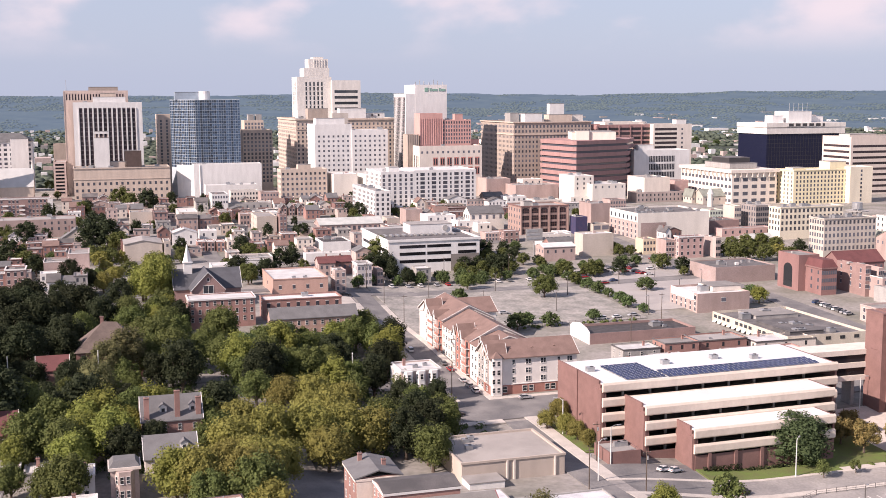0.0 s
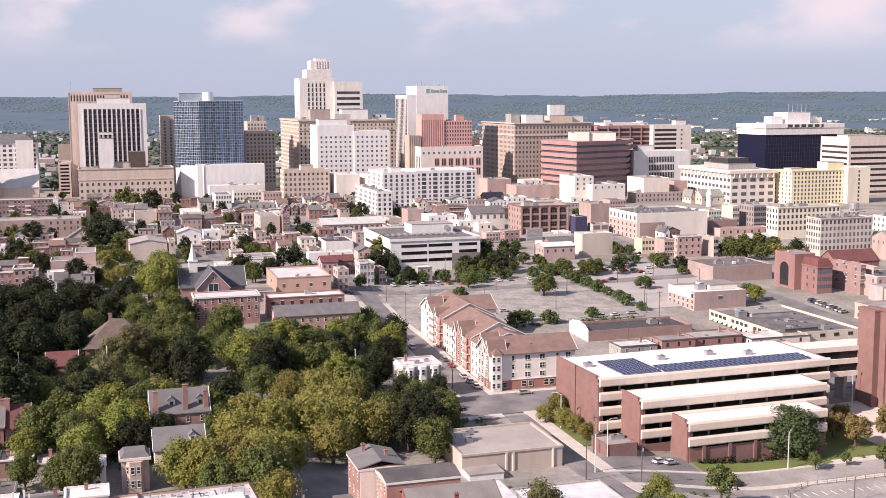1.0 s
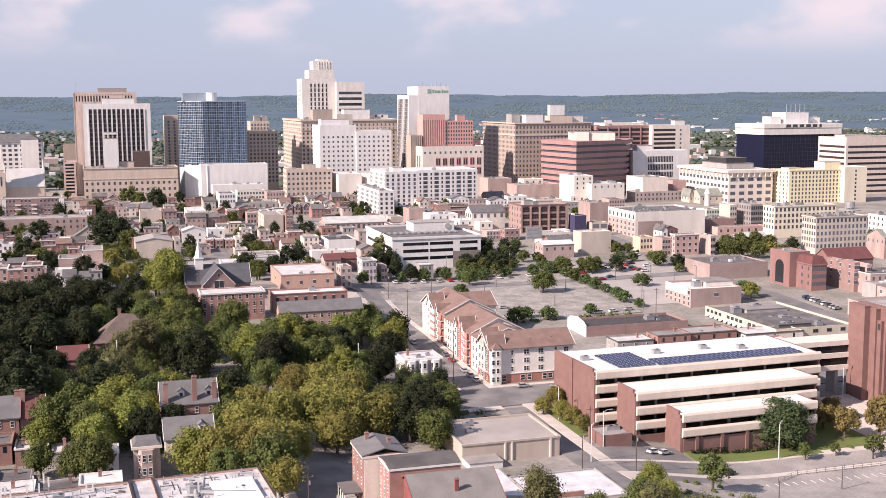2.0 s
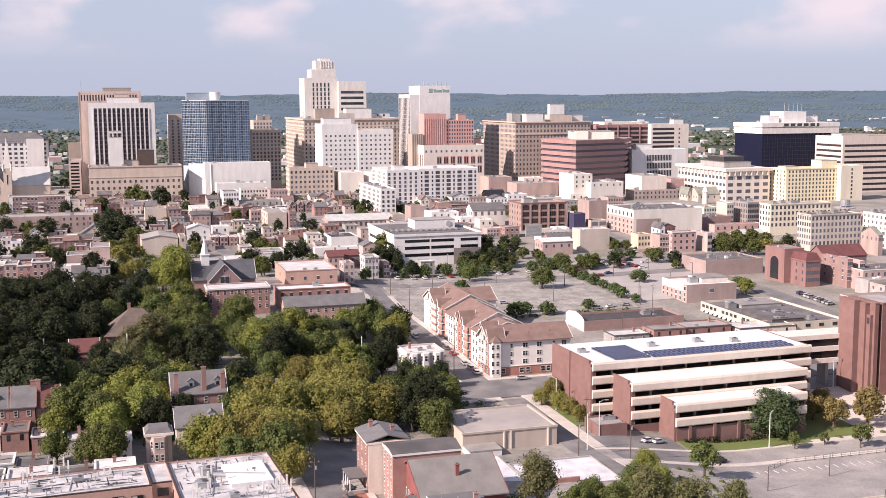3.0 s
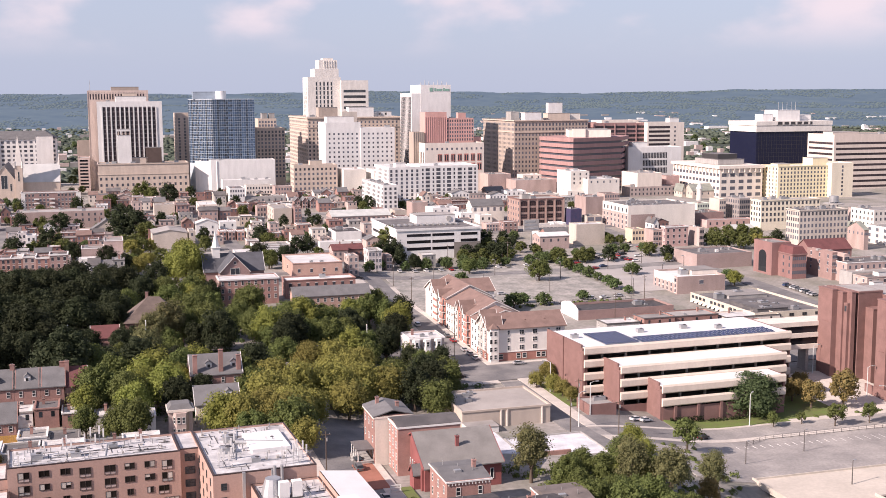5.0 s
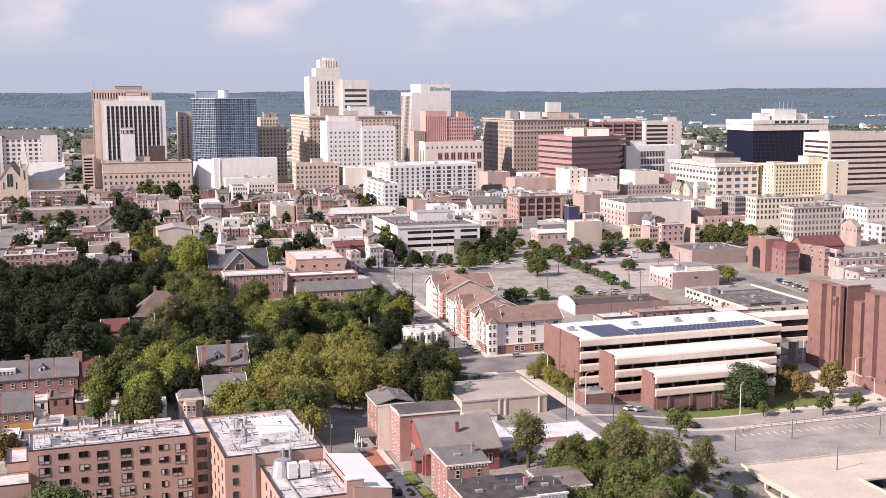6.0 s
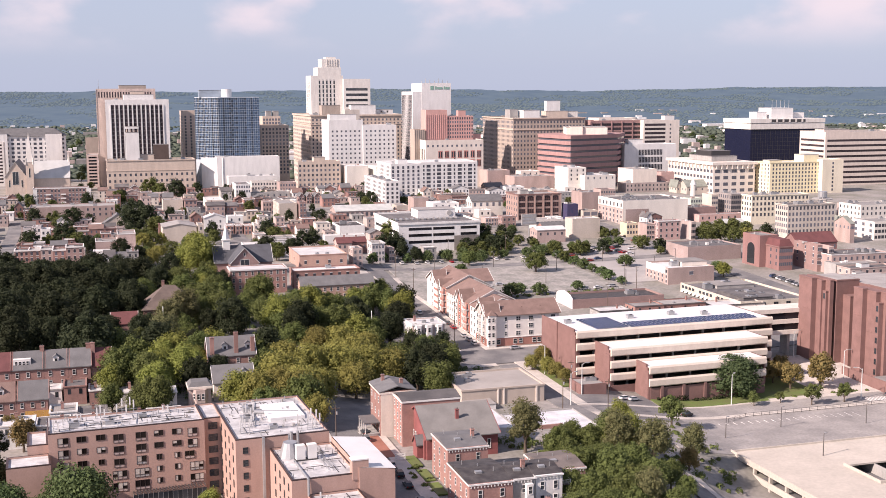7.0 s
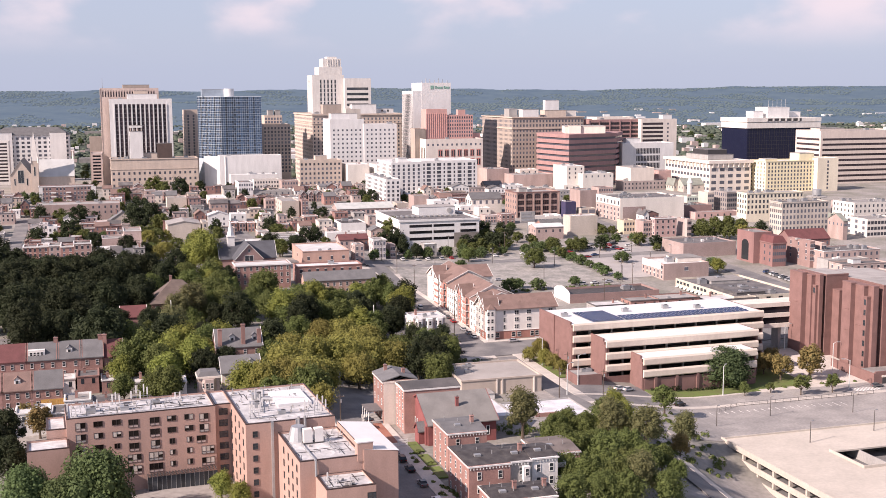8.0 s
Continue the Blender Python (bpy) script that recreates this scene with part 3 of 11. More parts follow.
# ---- rooftop and street things ----
def make_roof_unit():
    bm = bmesh.new()
    box(bm, -1.2, -0.9, -0.05, 1.2, 0.9, 1.3)
    box(bm, -1.28, -0.98, 1.3, 1.28, 0.98, 1.38)
    root = tagged(new("air_conditioner", to_mesh("housing", bm, METAL)), "grey metal rooftop air conditioning unit on a roof", "air conditioner")
    bm = bmesh.new()
    tube(bm, (0.4, 0, 1.38), (0.4, 0, 1.55), 0.55, 0.55, 12)
    part("fan_cowl", bm, DARKTRIM, root)
    return root


ROOF_UNIT = [make_roof_unit(), False]
KRNG = random.Random(5)


def roof_unit(x, y, z, size=1.0, rot=GRID):
    m = pose(x, y, z, 0, 0, rot)
    if ROOF_UNIT[1]:
        ob = copy_thing(ROOF_UNIT[0], m)
    else:
        ob, ROOF_UNIT[1] = ROOF_UNIT[0], True
        ob.matrix_basis = m
    ob.scale = (size, size, size)
    ob["group"] = "rooftop air conditioners"


def units_on(root, w, d, z, count, size=1.0, margin=2.0):
    for _ in range(count):
        p = root.matrix_basis @ Vector((KRNG.uniform(margin, w - margin), KRNG.uniform(margin, d - margin), z))
        roof_unit(p.x, p.y, p.z, size * KRNG.uniform(0.7, 1.2))


# ---- stepped parking garage ----
def garage():
    gx, gy = 40.2, 327.6
    root = thing("parking_garage", "stepped brick and cream concrete parking garage with white roofs", "garage", pose(gx, gy, 0, 0, 0, 20))
    fas = surface("cream_fascia", (0.63, 0.55, 0.475), vary=0.07, fine=1.2, streak=True)
    # slabs and back walls coloured dark for the shade inside the tiers
    shade = surface("shade_dark_concrete", (0.12, 0.10, 0.09), vary=0.1)
    tiers = ((0.0, 81.0, 0.0, 30.0, 16.7, (16.7, 12.3, 7.9, 3.5)), (7.2, 70.5, -12.5, 0.0, 12.5, (12.5, 8.1, 3.7)),
             (17.0, 63.5, -22.3, -12.5, 7.6, (7.6, 3.2)))
    for n, (u0, u1, v0, v1, top, bands) in enumerate(tiers):
        base = -7.0
        # end walls of brick, their heads stepped down to the front
        for side, u in (("near", u0), ("far", u1)):
            t0, t1 = (u, u + 0.6) if side == "near" else (u - 0.6, u)
            cuts = ((v0 + 0.2, v0 + 1.2, -1.6), (v0 + 1.2, v0 + 2.2, -0.7), (v0 + 2.2, v1, 0.35)) if side == "near" else ((v0 + 0.2, v1, -0.3),)
            bm = bmesh.new()
            for a, b, dz in cuts:
                box(bm, t0, a, base, t1, b, top + dz)
            bmesh.ops.remove_doubles(bm, verts=bm.verts, dist=0.001)
            part("end_wall", bm, BROWNRED, root, "brown-red brick end wall")
        # brick pier at the near front corner
        bm = bmesh.new()
        box(bm, u0 - 0.25, v0 + 0.35, base, u0 + 1.5, v0 + 3.6, top - 2.2)
        part("pier", bm, BROWNRED, root)
        for z in bands:
            bm = bmesh.new()
            prof = [(v0 - 0.6, z - 0.55), (v0 - 0.3, z), (v0 + 0.25, z), (v0 + 0.25, z - 2.7), (v0 - 0.3, z - 2.7), (v0 - 0.6, z - 2.35)]
            a, b = [[bm.verts.new((u, p[0], p[1])) for p in prof] for u in (u0 + 0.1, u1 - 0.1)]
            for i in range(6):
                j = (i + 1) % 6
                bm.faces.new((a[j], a[i], b[i], b[j]))
            bm.faces.new(a), bm.faces.new(b[::-1])
            part("fascia", bm, fas, root, "cream concrete parapet band")
        for z in bands[1:] if n else bands[1:]:
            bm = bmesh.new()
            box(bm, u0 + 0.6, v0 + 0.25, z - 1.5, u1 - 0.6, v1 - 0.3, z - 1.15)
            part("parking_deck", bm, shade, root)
        bm = bmesh.new()
        box(bm, u0 + 0.6, v0 + 0.25, top - 0.75, u1 - 0.6, v1 + (0.0 if n else -0.3), top - 0.35)
        part("roof", bm, CLEANROOF, root, "white membrane roof")
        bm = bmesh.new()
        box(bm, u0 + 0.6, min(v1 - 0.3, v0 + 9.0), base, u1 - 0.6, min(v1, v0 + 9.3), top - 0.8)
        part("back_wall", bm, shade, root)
        k = int((u1 - u0) / 9)
        for i in range(1, k):
            bm = bmesh.new()
            uu = u0 + (u1 - u0) * i / k
            box(bm, uu - 0.3, v0 + 4.2, base, uu + 0.3, v0 + 4.9, top - 0.8)
            part("column", bm, fas, root)
        bm = bmesh.new()
        box(bm, u0 + 0.6, v0, base, u1 - 0.6, v0 + 0.3, bands[-1] - (4.4 if n != 2 else 3.3))
        part("plinth", bm, BROWNRED, root, "brown-red brick plinth")
    # low brick buttresses under the front tier
    for i in range(5):
        bm = bmesh.new()
        u = 22 + i * 8.5
        box(bm, u - 0.5, -22.75, -7, u + 0.5, -22.3, 0.6)
        part("buttress", bm, BROWNRED, root)
    plain_walls(root, 0.6, 81, 29.4, 30.0, -6, 16.2, BROWNRED, "back_wall")
    # the near end wall is laid in two planes
    bm = bmesh.new()
    box(bm, -0.35, 16.0, -7.0, 0.0, 29.8, 17.3)
    part("stair_wall", bm, BROWNRED, root, "brown-red brick stair wall")
    return root


garage()


def solar_array(u0, u1, v0, v1, nu, nv, label):
    root = thing("solar_array", label, "solar panels", pose(40.2, 327.6, 16.4, 0, 0, 20))
    cell = glassy("solar_cells", (0.02, 0.03, 0.085), rough=0.2, spec=0.5, vary=0.3)
    du, dv = (u1 - u0) / nu, (v1 - v0) / nv
    bm = bmesh.new()
    box(bm, -du / 2 + 0.05, -dv / 2 + 0.06, 0, du / 2 - 0.05, dv / 2 - 0.06, 0.05, 0)
    box(bm, -du / 2 + 0.11, -dv / 2 + 0.12, 0.05, du / 2 - 0.11, dv / 2 - 0.12, 0.058, 1)
    me = to_mesh("solar_panel", bm, [METAL, cell])
    for i in range(nu):
        for j in range(nv):
            part("solar_panel", me, None, root, at=pose(u0 + du * (i + 0.5), v0 + dv * (j + 0.5), 0.28, 8))
    for j in range(nv):
        bm = bmesh.new()
        box(bm, u0, v0 + dv * (j + 0.5) - 0.05, 0, u1, v0 + dv * (j + 0.5) + 0.05, 0.24)
        part("mounting_rail", bm, METAL, root)


solar_array(9.0, 22.0, 2.0, 20.0, 9, 9, "dark blue solar panels in rows on a white roof")
solar_array(22.5, 75.5, 1.4, 9.2, 30, 3, "long strip of dark blue solar panels on a white roof")
for u, v in ((4, 16), (30, 17), (48, 18), (60, 14)):
    x, y = uv_point((40.2, 327.6), u, v, 20)
    roof_unit(x, y, 16.35)

# brick yard wall and stair block beside the garage
root = thing("yard_wall", "low brown-red brick enclosure with a flat roof beside the garage", "wall", pose(*xy(133.5, 281), 0, 0, 0, GRID))
shell(root, 9.5, 10, 2.2, BROWNRED, ROOFG, 0.5, below=6)
units_on(root, 9.5, 10, 1.7, 2, 0.8)


# ---- link building over the street between garage and tower ----
def link():
    root = thing("link_building", "cream concrete link building with dark ribbon windows", "building", pose(*xy(206, 317), 0, 0, 0, GRID))
    for z in (16.2, 11.9, 7.6):
        bm = bmesh.new()
        box(bm, 0, -0.3, z - 1.7, 44, 9.3, z)
        part("floor_band", bm, CREAM, root, "cream concrete band")
    for z in (14.5, 10.2):
        bm = bmesh.new()
        box(bm, 0.4, 0.3, z - 2.6, 43.6, 8.7, z)
        part("ribbon_window", bm, BLACKGLASS, root, "dark glass band")
    bm = bmesh.new()
    box(bm, 42.2, -0.35, 5.9, 44.1, 9.35, 16.15)
    part("end_wall", bm, CREAM, root)
    for u in (6, 20, 33):
        bm = bmesh.new()
        box(bm, u - 0.6, 2, -8, u + 0.6, 7, 5.9)
        part("column", bm, GREY, root)


link()


# ---- brown-red brick tower block ----
def brick_tower():
    root = thing("tower_block", "brown-red brick office block with tall blank shafts", "building", pose(*xy(0, 0), 0, 0, 0, GRID))
    masses = (("shaft", 242, 309, 244.2, 317.5, 29.3), ("wing", 244.2, 306, 246, 318, 28.7), ("shaft", 244.9, 304, 246, 306, 24.8), ("shaft", 246, 303, 247.6, 318, 29.2),
              ("wing", 247.6, 305, 248.9, 318, 27.0), ("wing", 248.9, 303, 259, 318, 29.0), ("shaft", 252, 298.6, 256.8, 303, 23.3),
              ("shaft", 245, 282, 247, 287, 29.3), ("wing", 247, 277, 251.1, 290, 28.8), ("shaft", 247, 275.2, 248.9, 277, 25.0), ("shaft", 248.9, 273.8, 251.1, 277, 29.0),
              ("wing", 251.1, 276, 253.1, 290, 26.8), ("wing", 253.1, 273.8, 280, 290, 29.2), ("shaft", 256, 269.5, 262, 273.8, 23.6), ("wing", 259, 290, 282, 322, 27.5))
    for name, u0, v0, u1, v1, z in masses:
        bm = bmesh.new()
        box(bm, u0, v0, -9, u1, v1, z - 0.5, 0)
        box(bm, u0 - 0.1, v0 - 0.1, z - 0.5, u1 + 0.1, v1 + 0.1, z, 0)
        part(name, bm, BROWNRED, root)
        if u1 - u0 > 5:
            bm = bmesh.new()
            box(bm, u0 + 0.5, v0 + 0.5, z, u1 - 0.5, v1 - 0.5, z + 0.1)
            part("roof", bm, ROOFG, root)
    slot, panel = window_mesh(1.1, 2.0, "dark"), bmesh.new()
    box(panel, -0.55, -0.06, 0, 0.55, 0.02, 0.9)
    panel = to_mesh("spandrel", panel, CREAM)
    for u, v in ((248.25, 305), (252.1, 276)):
        for i in range(8):
            part("window", slot, None, root, at=pose(u, v - 0.01, -5.4 + i * 3.9))
            part("spandrel", panel, None, root, at=pose(u, v - 0.01, -3.2 + i * 3.9))
    for u, v, n in ((244.9, 305, 1), (247, 276.1, 7)):
        for i in range(n):
            part("window", slot, None, root, at=pose(u - 0.01, v, 21.8 - 3.9 * i, 0, 0, -90))
    for u, v, z in ((242, 313, 17), (245, 284.5, 19), (245, 284.5, 11), (247, 280, 13.5)):
        bm = bmesh.new()
        box(bm, u - 0.14, v - 1.6, z, u, v + 1.6, z + 0.35)
        part("ledge", bm, BROWNRED, root)
    # forecourt with its brick wall and canopy
    plain_walls(root, 244.5, 279.5, 265, 265.6, -9, -1.0, BROWNRED, "yard_wall")
    plain_walls(root, 243.9, 244.5, 265, 291, -9, -1.6, BROWNRED, "yard_wall")
    penthouse(root, 244.6, 265.7, 262, 273.2, -9, -1.5, BROWNRED, "low_wing", ROOFG)
    plain_walls(root, 247.5, 249.3, 264.8, 265.0, -9, -3.4, DARKTRIM, "entrance")
    plain_walls(root, 247.2, 249.6, 264.7, 264.98, -3.2, -2.5, CREAM, "sign_panel")


brick_tower()


# ---- gabled apartment terrace ----
def terrace():
    x, y = 9.0, 378.2
    root = thing("apartment_terrace", "white and pink brick apartments with brown gabled roofs", "apartment building", pose(x, y, 0, 0, 0, GRID))
    pinkbr = surface("pink_red_brick", (0.40, 0.19, 0.155), vary=0.12)
    siding = surface("white_siding", (0.76, 0.72, 0.68), vary=0.05, rough=0.6)
    # front wing: brick ground floor, three floors of siding
    plain_walls(root, 0.0, 31.2, 0, 13.5, -3, 3.2, pinkbr, "ground_floor_wall")
    plain_walls(root, 0.0, 31.2, 0.05, 13.5, 3.2, 12.5, siding)
    gable(root, 0.0, 31.2, 0, 13.5, 12.5, 16.9, "u", SHINGLE, siding, 0.7, TRIM)
    bm = bmesh.new()
    box(bm, -0.15, -0.15, 3.05, 31.35, 0.05, 3.3)
    part("string_course", bm, TRIM, root)
    for i in range(3):
        for k, u in enumerate((8.3, 13.6, 19.0, 24.6, 28.6)):
            part("window", window_mesh(1.0 if k in (0, 3) else 1.9, 1.7, "plain"), None, root, at=pose(u, 0.04, 3.9 + 2.95 * i))
    for u in (5.2, 12.3, 14.7, 20.5, 22.6, 28.0):
        part("window", window_mesh(1.7, 1.9, "plain"), None, root, at=pose(u, -0.01, 0.6))
    # corner bay
    bay = part("corner_bay", _bay_mesh(), [siding, SHINGLE], root, at=pose(1.6, 0.0, 0))
    for i in range(4):
        for xx, rot in ((0.9, 0), (2.6, 0)):
            part("window", window_mesh(1.1, 1.7, "plain"), None, bay, at=pose(xx - 1.6, -1.2, 0.9 + 3.0 * i))
    # the long range behind, rising with the street
    for n, (v0, v1, up) in enumerate(((13.5, 24.4, 0.6), (24.4, 58.5, 1.0), (58.5, 89.0, 2.2))):
        plain_walls(root, 1.2, 22.0, v0, v1, -3, 12.3 + up, siding)
        if n:
            gable(root, 1.2, 22.0, v0, v1, 12.3 + up, 17.4 + up, "v", SHINGLE, siding, 0.6, TRIM)
    gable(root, 1.2, 22.0, 13.5, 24.4, 12.9, 16.6, "v", SHINGLE, siding, 0.6, TRIM)
    plain_walls(root, 0.4, 27, 70.5, 88, -2, 14.6, siding)
    gable(root, 0.4, 27, 70.5, 88, 14.6, 18.9, "u", SHINGLE, siding, 0.6, TRIM)
    # street side: projecting gabled bays of siding and brick stair bays with balconies
    for v0, v1, kind, up in ((0.8, 5.4, "brick", 0), (6.2, 12.4, "bay", 0.2), (12.8, 24, "white", .6), (24.8, 30, "balcony", 1), (30.4, 33, "bay", 1), (33.4, 37.8, "brick", 1), (38.6, 41.5, "bay", 1.0),
                             (42, 58, "white", 1.2), (58.8, 64, "balcony", 2), (64.2, 67.0, "bay", 2.2), (67.3, 73.6, "balcony", 2.2), (74, 79.5, "bay", 2.4), (80.0, 88, "white", 2.4)):
        if kind in ("bay", "brick"):
            plain_walls(root, 0.0, 1.6, v0, v1, -2, 12.6 + up, siding if kind == "bay" else pinkbr, "bay_wall")
            gable(root, 0.0, 6.0, v0, v1, 12.6 + up, 12.6 + up + (v1 - v0) * 0.85, "u", SHINGLE, siding if kind == "bay" else pinkbr, 0.35, TRIM)
        if kind == "balcony":
            plain_walls(root, 0.9, 1.25, v0, v1, -2, 12.3 + up, pinkbr, "stair_wall")
            for i in range(4):
                bm = bmesh.new()
                z = 0.4 + up + 3.0 * i
                box(bm, -0.5, v0, z - 0.2, 0.9, v1, z, 0)
                box(bm, -0.5, v0, z, -0.42, v1, z + 1.0, 1)
                part("balcony", bm, [TRIM, pinkbr], root)
                part("balcony_door", window_mesh(1.6, 2.1, "dark"), None, root, at=pose(0.89, (v0 + v1) / 2, z, 0, 0, -90))
        else:
            for i in range(4):
                n = max(1, int((v1 - v0) / 3.0))
                for k in range(n):
                    part("window", window_mesh(1.5, 1.6, "plain"), None, root,
                         at=pose(-0.01 if kind in ("bay", "brick") else 1.19, v0 + (v1 - v0) * (k + 0.5) / n, 0.9 + up + 3.0 * i, 0, 0, -90))
    for u in (8, 16, 24):
        dormer(root, u, 3.0, 14.0, 1.6, 0.2, 3.0, siding, SHINGLE)


def _bay_mesh():
    bm = bmesh.new()
    prism(bm, [(-1.4, 0), (-0.9, -1.2), (2.2, -1.2), (2.8, 0)], -2, 12.6, 0)
    v = [bm.verts.new(p) for p in ((-1.7, 0, 12.6), (-1.0, -1.5, 12.6), (2.3, -1.5, 12.6), (3.1, 0, 12.6), (0.7, 0.4, 14.6))]
    for i in range(3):
        bm.faces.new((v[i], v[i + 1], v[4])).material_index = 1
    return bm


terrace()


# ---- beige flat-roofed hall, white-roofed shop ----
def flat_hall(name, label, u0, u1, v0, v1, top, wall, roof, parapet=0.6, cornice=None):
    root = thing(name, label, "building", lot(u0, v0, z=0))
    shell(root, u1 - u0, v1 - v0, top, wall, roof, parapet, below=8)
    if cornice:
        cap(root, u1 - u0, v1 - v0, top, 0.25, 0.5, cornice)
    return root


BEIGE = surface("beige_paint", (0.46, 0.395, 0.345), vary=0.08, streak=True)
GRAVEL = surface("tan_gravel_roof", (0.35, 0.325, 0.305), vary=0.14, scale=0.12)
root = flat_hall("hall", "beige flat-roofed hall with a tan gravel roof", 90, 118.8, 277.5, 301.5, 4.6, BEIGE, GRAVEL, 0.5, BEIGE)
for u in (12.5, 14.5, 26):
    bm = bmesh.new()
    box(bm, u - 0.25, -0.3, -5, u + 0.25, 0.0, 4.2)
    part("downpipe", bm, CREAM, root)
penthouse(root, 0.0, -6.5, 9.5, -0.02, -6, 1.2, WHITE, "annexe", ROOFG)
for u, v in ((97, 296), (99, 298), (96, 290)):
    roof_unit(*xy(u, v), 4.1, 0.8)
SHOPROOF = surface("weathered_pale_roof", (0.62, 0.63, 0.66), vary=0.2, scale=0.3, second=(0.42, 0.43, 0.46))
root = flat_hall("shop", "low shop with a weathered pale roof", 95, 119, 233, 254, 2.6, GREY, SHOPROOF, 0.4)
plain_walls(root, 5.5, 13, 2.5, 3.1, 1.0, 3.6, RED, "parapet_wall")
flat_hall("shed", "low shed with a pale metal roof beside the church", 86, 95, 232, 262, 2.4, GREY, SHOPROOF, 0.1)


# ---- red-brick church and its neighbours ----
def church():
    root = thing("church", "red painted brick church with a steep grey shingle roof", "church", lot(60, 214.5, z=0))
    cred = surface("painted_red_brick", (0.27, 0.09, 0.087), vary=0.16)
    shingle = surface("weathered_grey_shingle", (0.205, 0.198, 0.19), vary=0.14, scale=0.3, fine=4)
    plain_walls(root, 0.5, 20.5, 0.6, 23, -4, 9.4, cred)
    gable(root, 0.5, 20.5, 0.0, 23.2, 9.4, 15.2, "u", shingle, cred, 0.5, cred)
    plain_walls(root, -1.6, 0.5, 3, 7, -4, 7.0, cred, "porch")
    gable(root, -1.6, 3, 3, 7, 7.0, 9.0, "u", SLATE, cred, 0.3, cred)
    for v in (1.8, 8.0, 15.5, 21.0):
        plain_walls(root, -0.1, 0.6, v - 0.5, v + 0.5, -4, 8.6, cred, "buttress")
    for v in (9.5, 11.6, 13.7):
        part("window", window_mesh(0.9, 4.0, "wide"), None, root, at=pose(0.45, v, 4.2, 0, 0, -90))
    for u in (4, 9, 14, 18):
        part("window", window_mesh(1.0, 2.6, "wide"), None, root, at=pose(u, 0.58, 5.2))
    chimney(root, 10.5, 6.0, 11, 15.0, material=cred)


church()


def red_hall():
    root = thing("brick_house", "red brick house with white trim and a dark low roof", "house", lot(57.2, 228.6, z=0))
    w, d, h = 16.8, 9.6, 16.2
    shell(root, w, d, h, RED, ROOFD, 0.3, below=4)
    gable(root, 0.1, w - 0.1, 0.1, d - 0.1, h - 0.1, h + 0.9, "u", ROOFD, None, 0.25)
    cap(root, w, d, h - 0.05, 0.22, 0.45, TRIM)
    windows(root, w, d, "left", 3.6, 15.8, 4, 3, 1.0, 1.7)


red_hall()


def porch_house():
    root = thing("brick_house", "three-storey brick house with cream side wall and porch", "house", lot(53.6, 239.2, z=0))
    w, d, h = 10.2, 12.5, 16.6
    shell(root, w, d, h, RED, ROOFG, 0.2, below=4)
    plain_walls(root, 0.1, w - 0.0, -0.25, 0.0, -2, h - 0.4, CREAM, "side_wall")
    gable(root, 0, w, 0, d, h - 0.2, h + 1.2, "v", SLATE, None, 0.4)
    cap(root, w, d, h - 0.3, 0.35, 0.5, CREAM)
    windows(root, w, d, "left", 4.0, 16.0, 3, 3, 0.95, 1.7)
    for i in range(3):
        part("window", window_mesh(0.95, 1.8, "plain"), None, root, at=pose(7.6, -0.26, 4.6 + 4 * i))
    chimney(root, 3.0, 9.5, h, h + 2.4)
    chimney(root, 7.4, 5.0, h, h + 2.0)
    bm = bmesh.new()
    box(bm, -4.5, 1.0, 7.2, 0, 9.5, 7.5)
    part("porch_roof", bm, ROOFD, root)
    for v in (1.3, 3.9, 6.5, 9.2):
        bm = bmesh.new()
        tube(bm, (-4.2, v, 2.5), (-4.2, v, 7.2), 0.16, 0.13, 8)
        part("porch_post", bm, TRIM, root)
    bm = bmesh.new()
    box(bm, -4.6, 0.8, 2.0, 0, 9.7, 4.3)
    part("porch_floor", bm, GREY, root)
    for k in range(4):
        bm = bmesh.new()
        box(bm, -5.0 - 0.3 * k, 4.0, 2.0, -4.6 - 0.3 * k, 6.0, 4.0 - 0.35 * k)
        part("step", bm, GREY, root)


porch_house()


def sign_board():
    root = thing("sign_board", "white framed notice board on posts by the church lawn", "sign", lot(53.2, 215.5))
    for u in (-1.3, 1.3):
        bm = bmesh.new()
        box(bm, u - 0.09, -0.09, 0, u + 0.09, 0.09, 2.3)
        part("post", bm, TRIM, root)
    for z in (0.7, 1.5, 2.1):
        bm = bmesh.new()
        box(bm, -1.3, -0.05, z - 0.16, 1.3, 0.05, z + 0.16)
        part("board", bm, TRIM, root)


sign_board()


TAR = surface("tar_sheet_roof", (0.038, 0.033, 0.034), rough=0.7, vary=0.35, scale=0.5, second=(0.085, 0.078, 0.076))
GRAVELB = surface("brown_gravel_roof", (0.17, 0.145, 0.135), vary=0.2, scale=0.3)


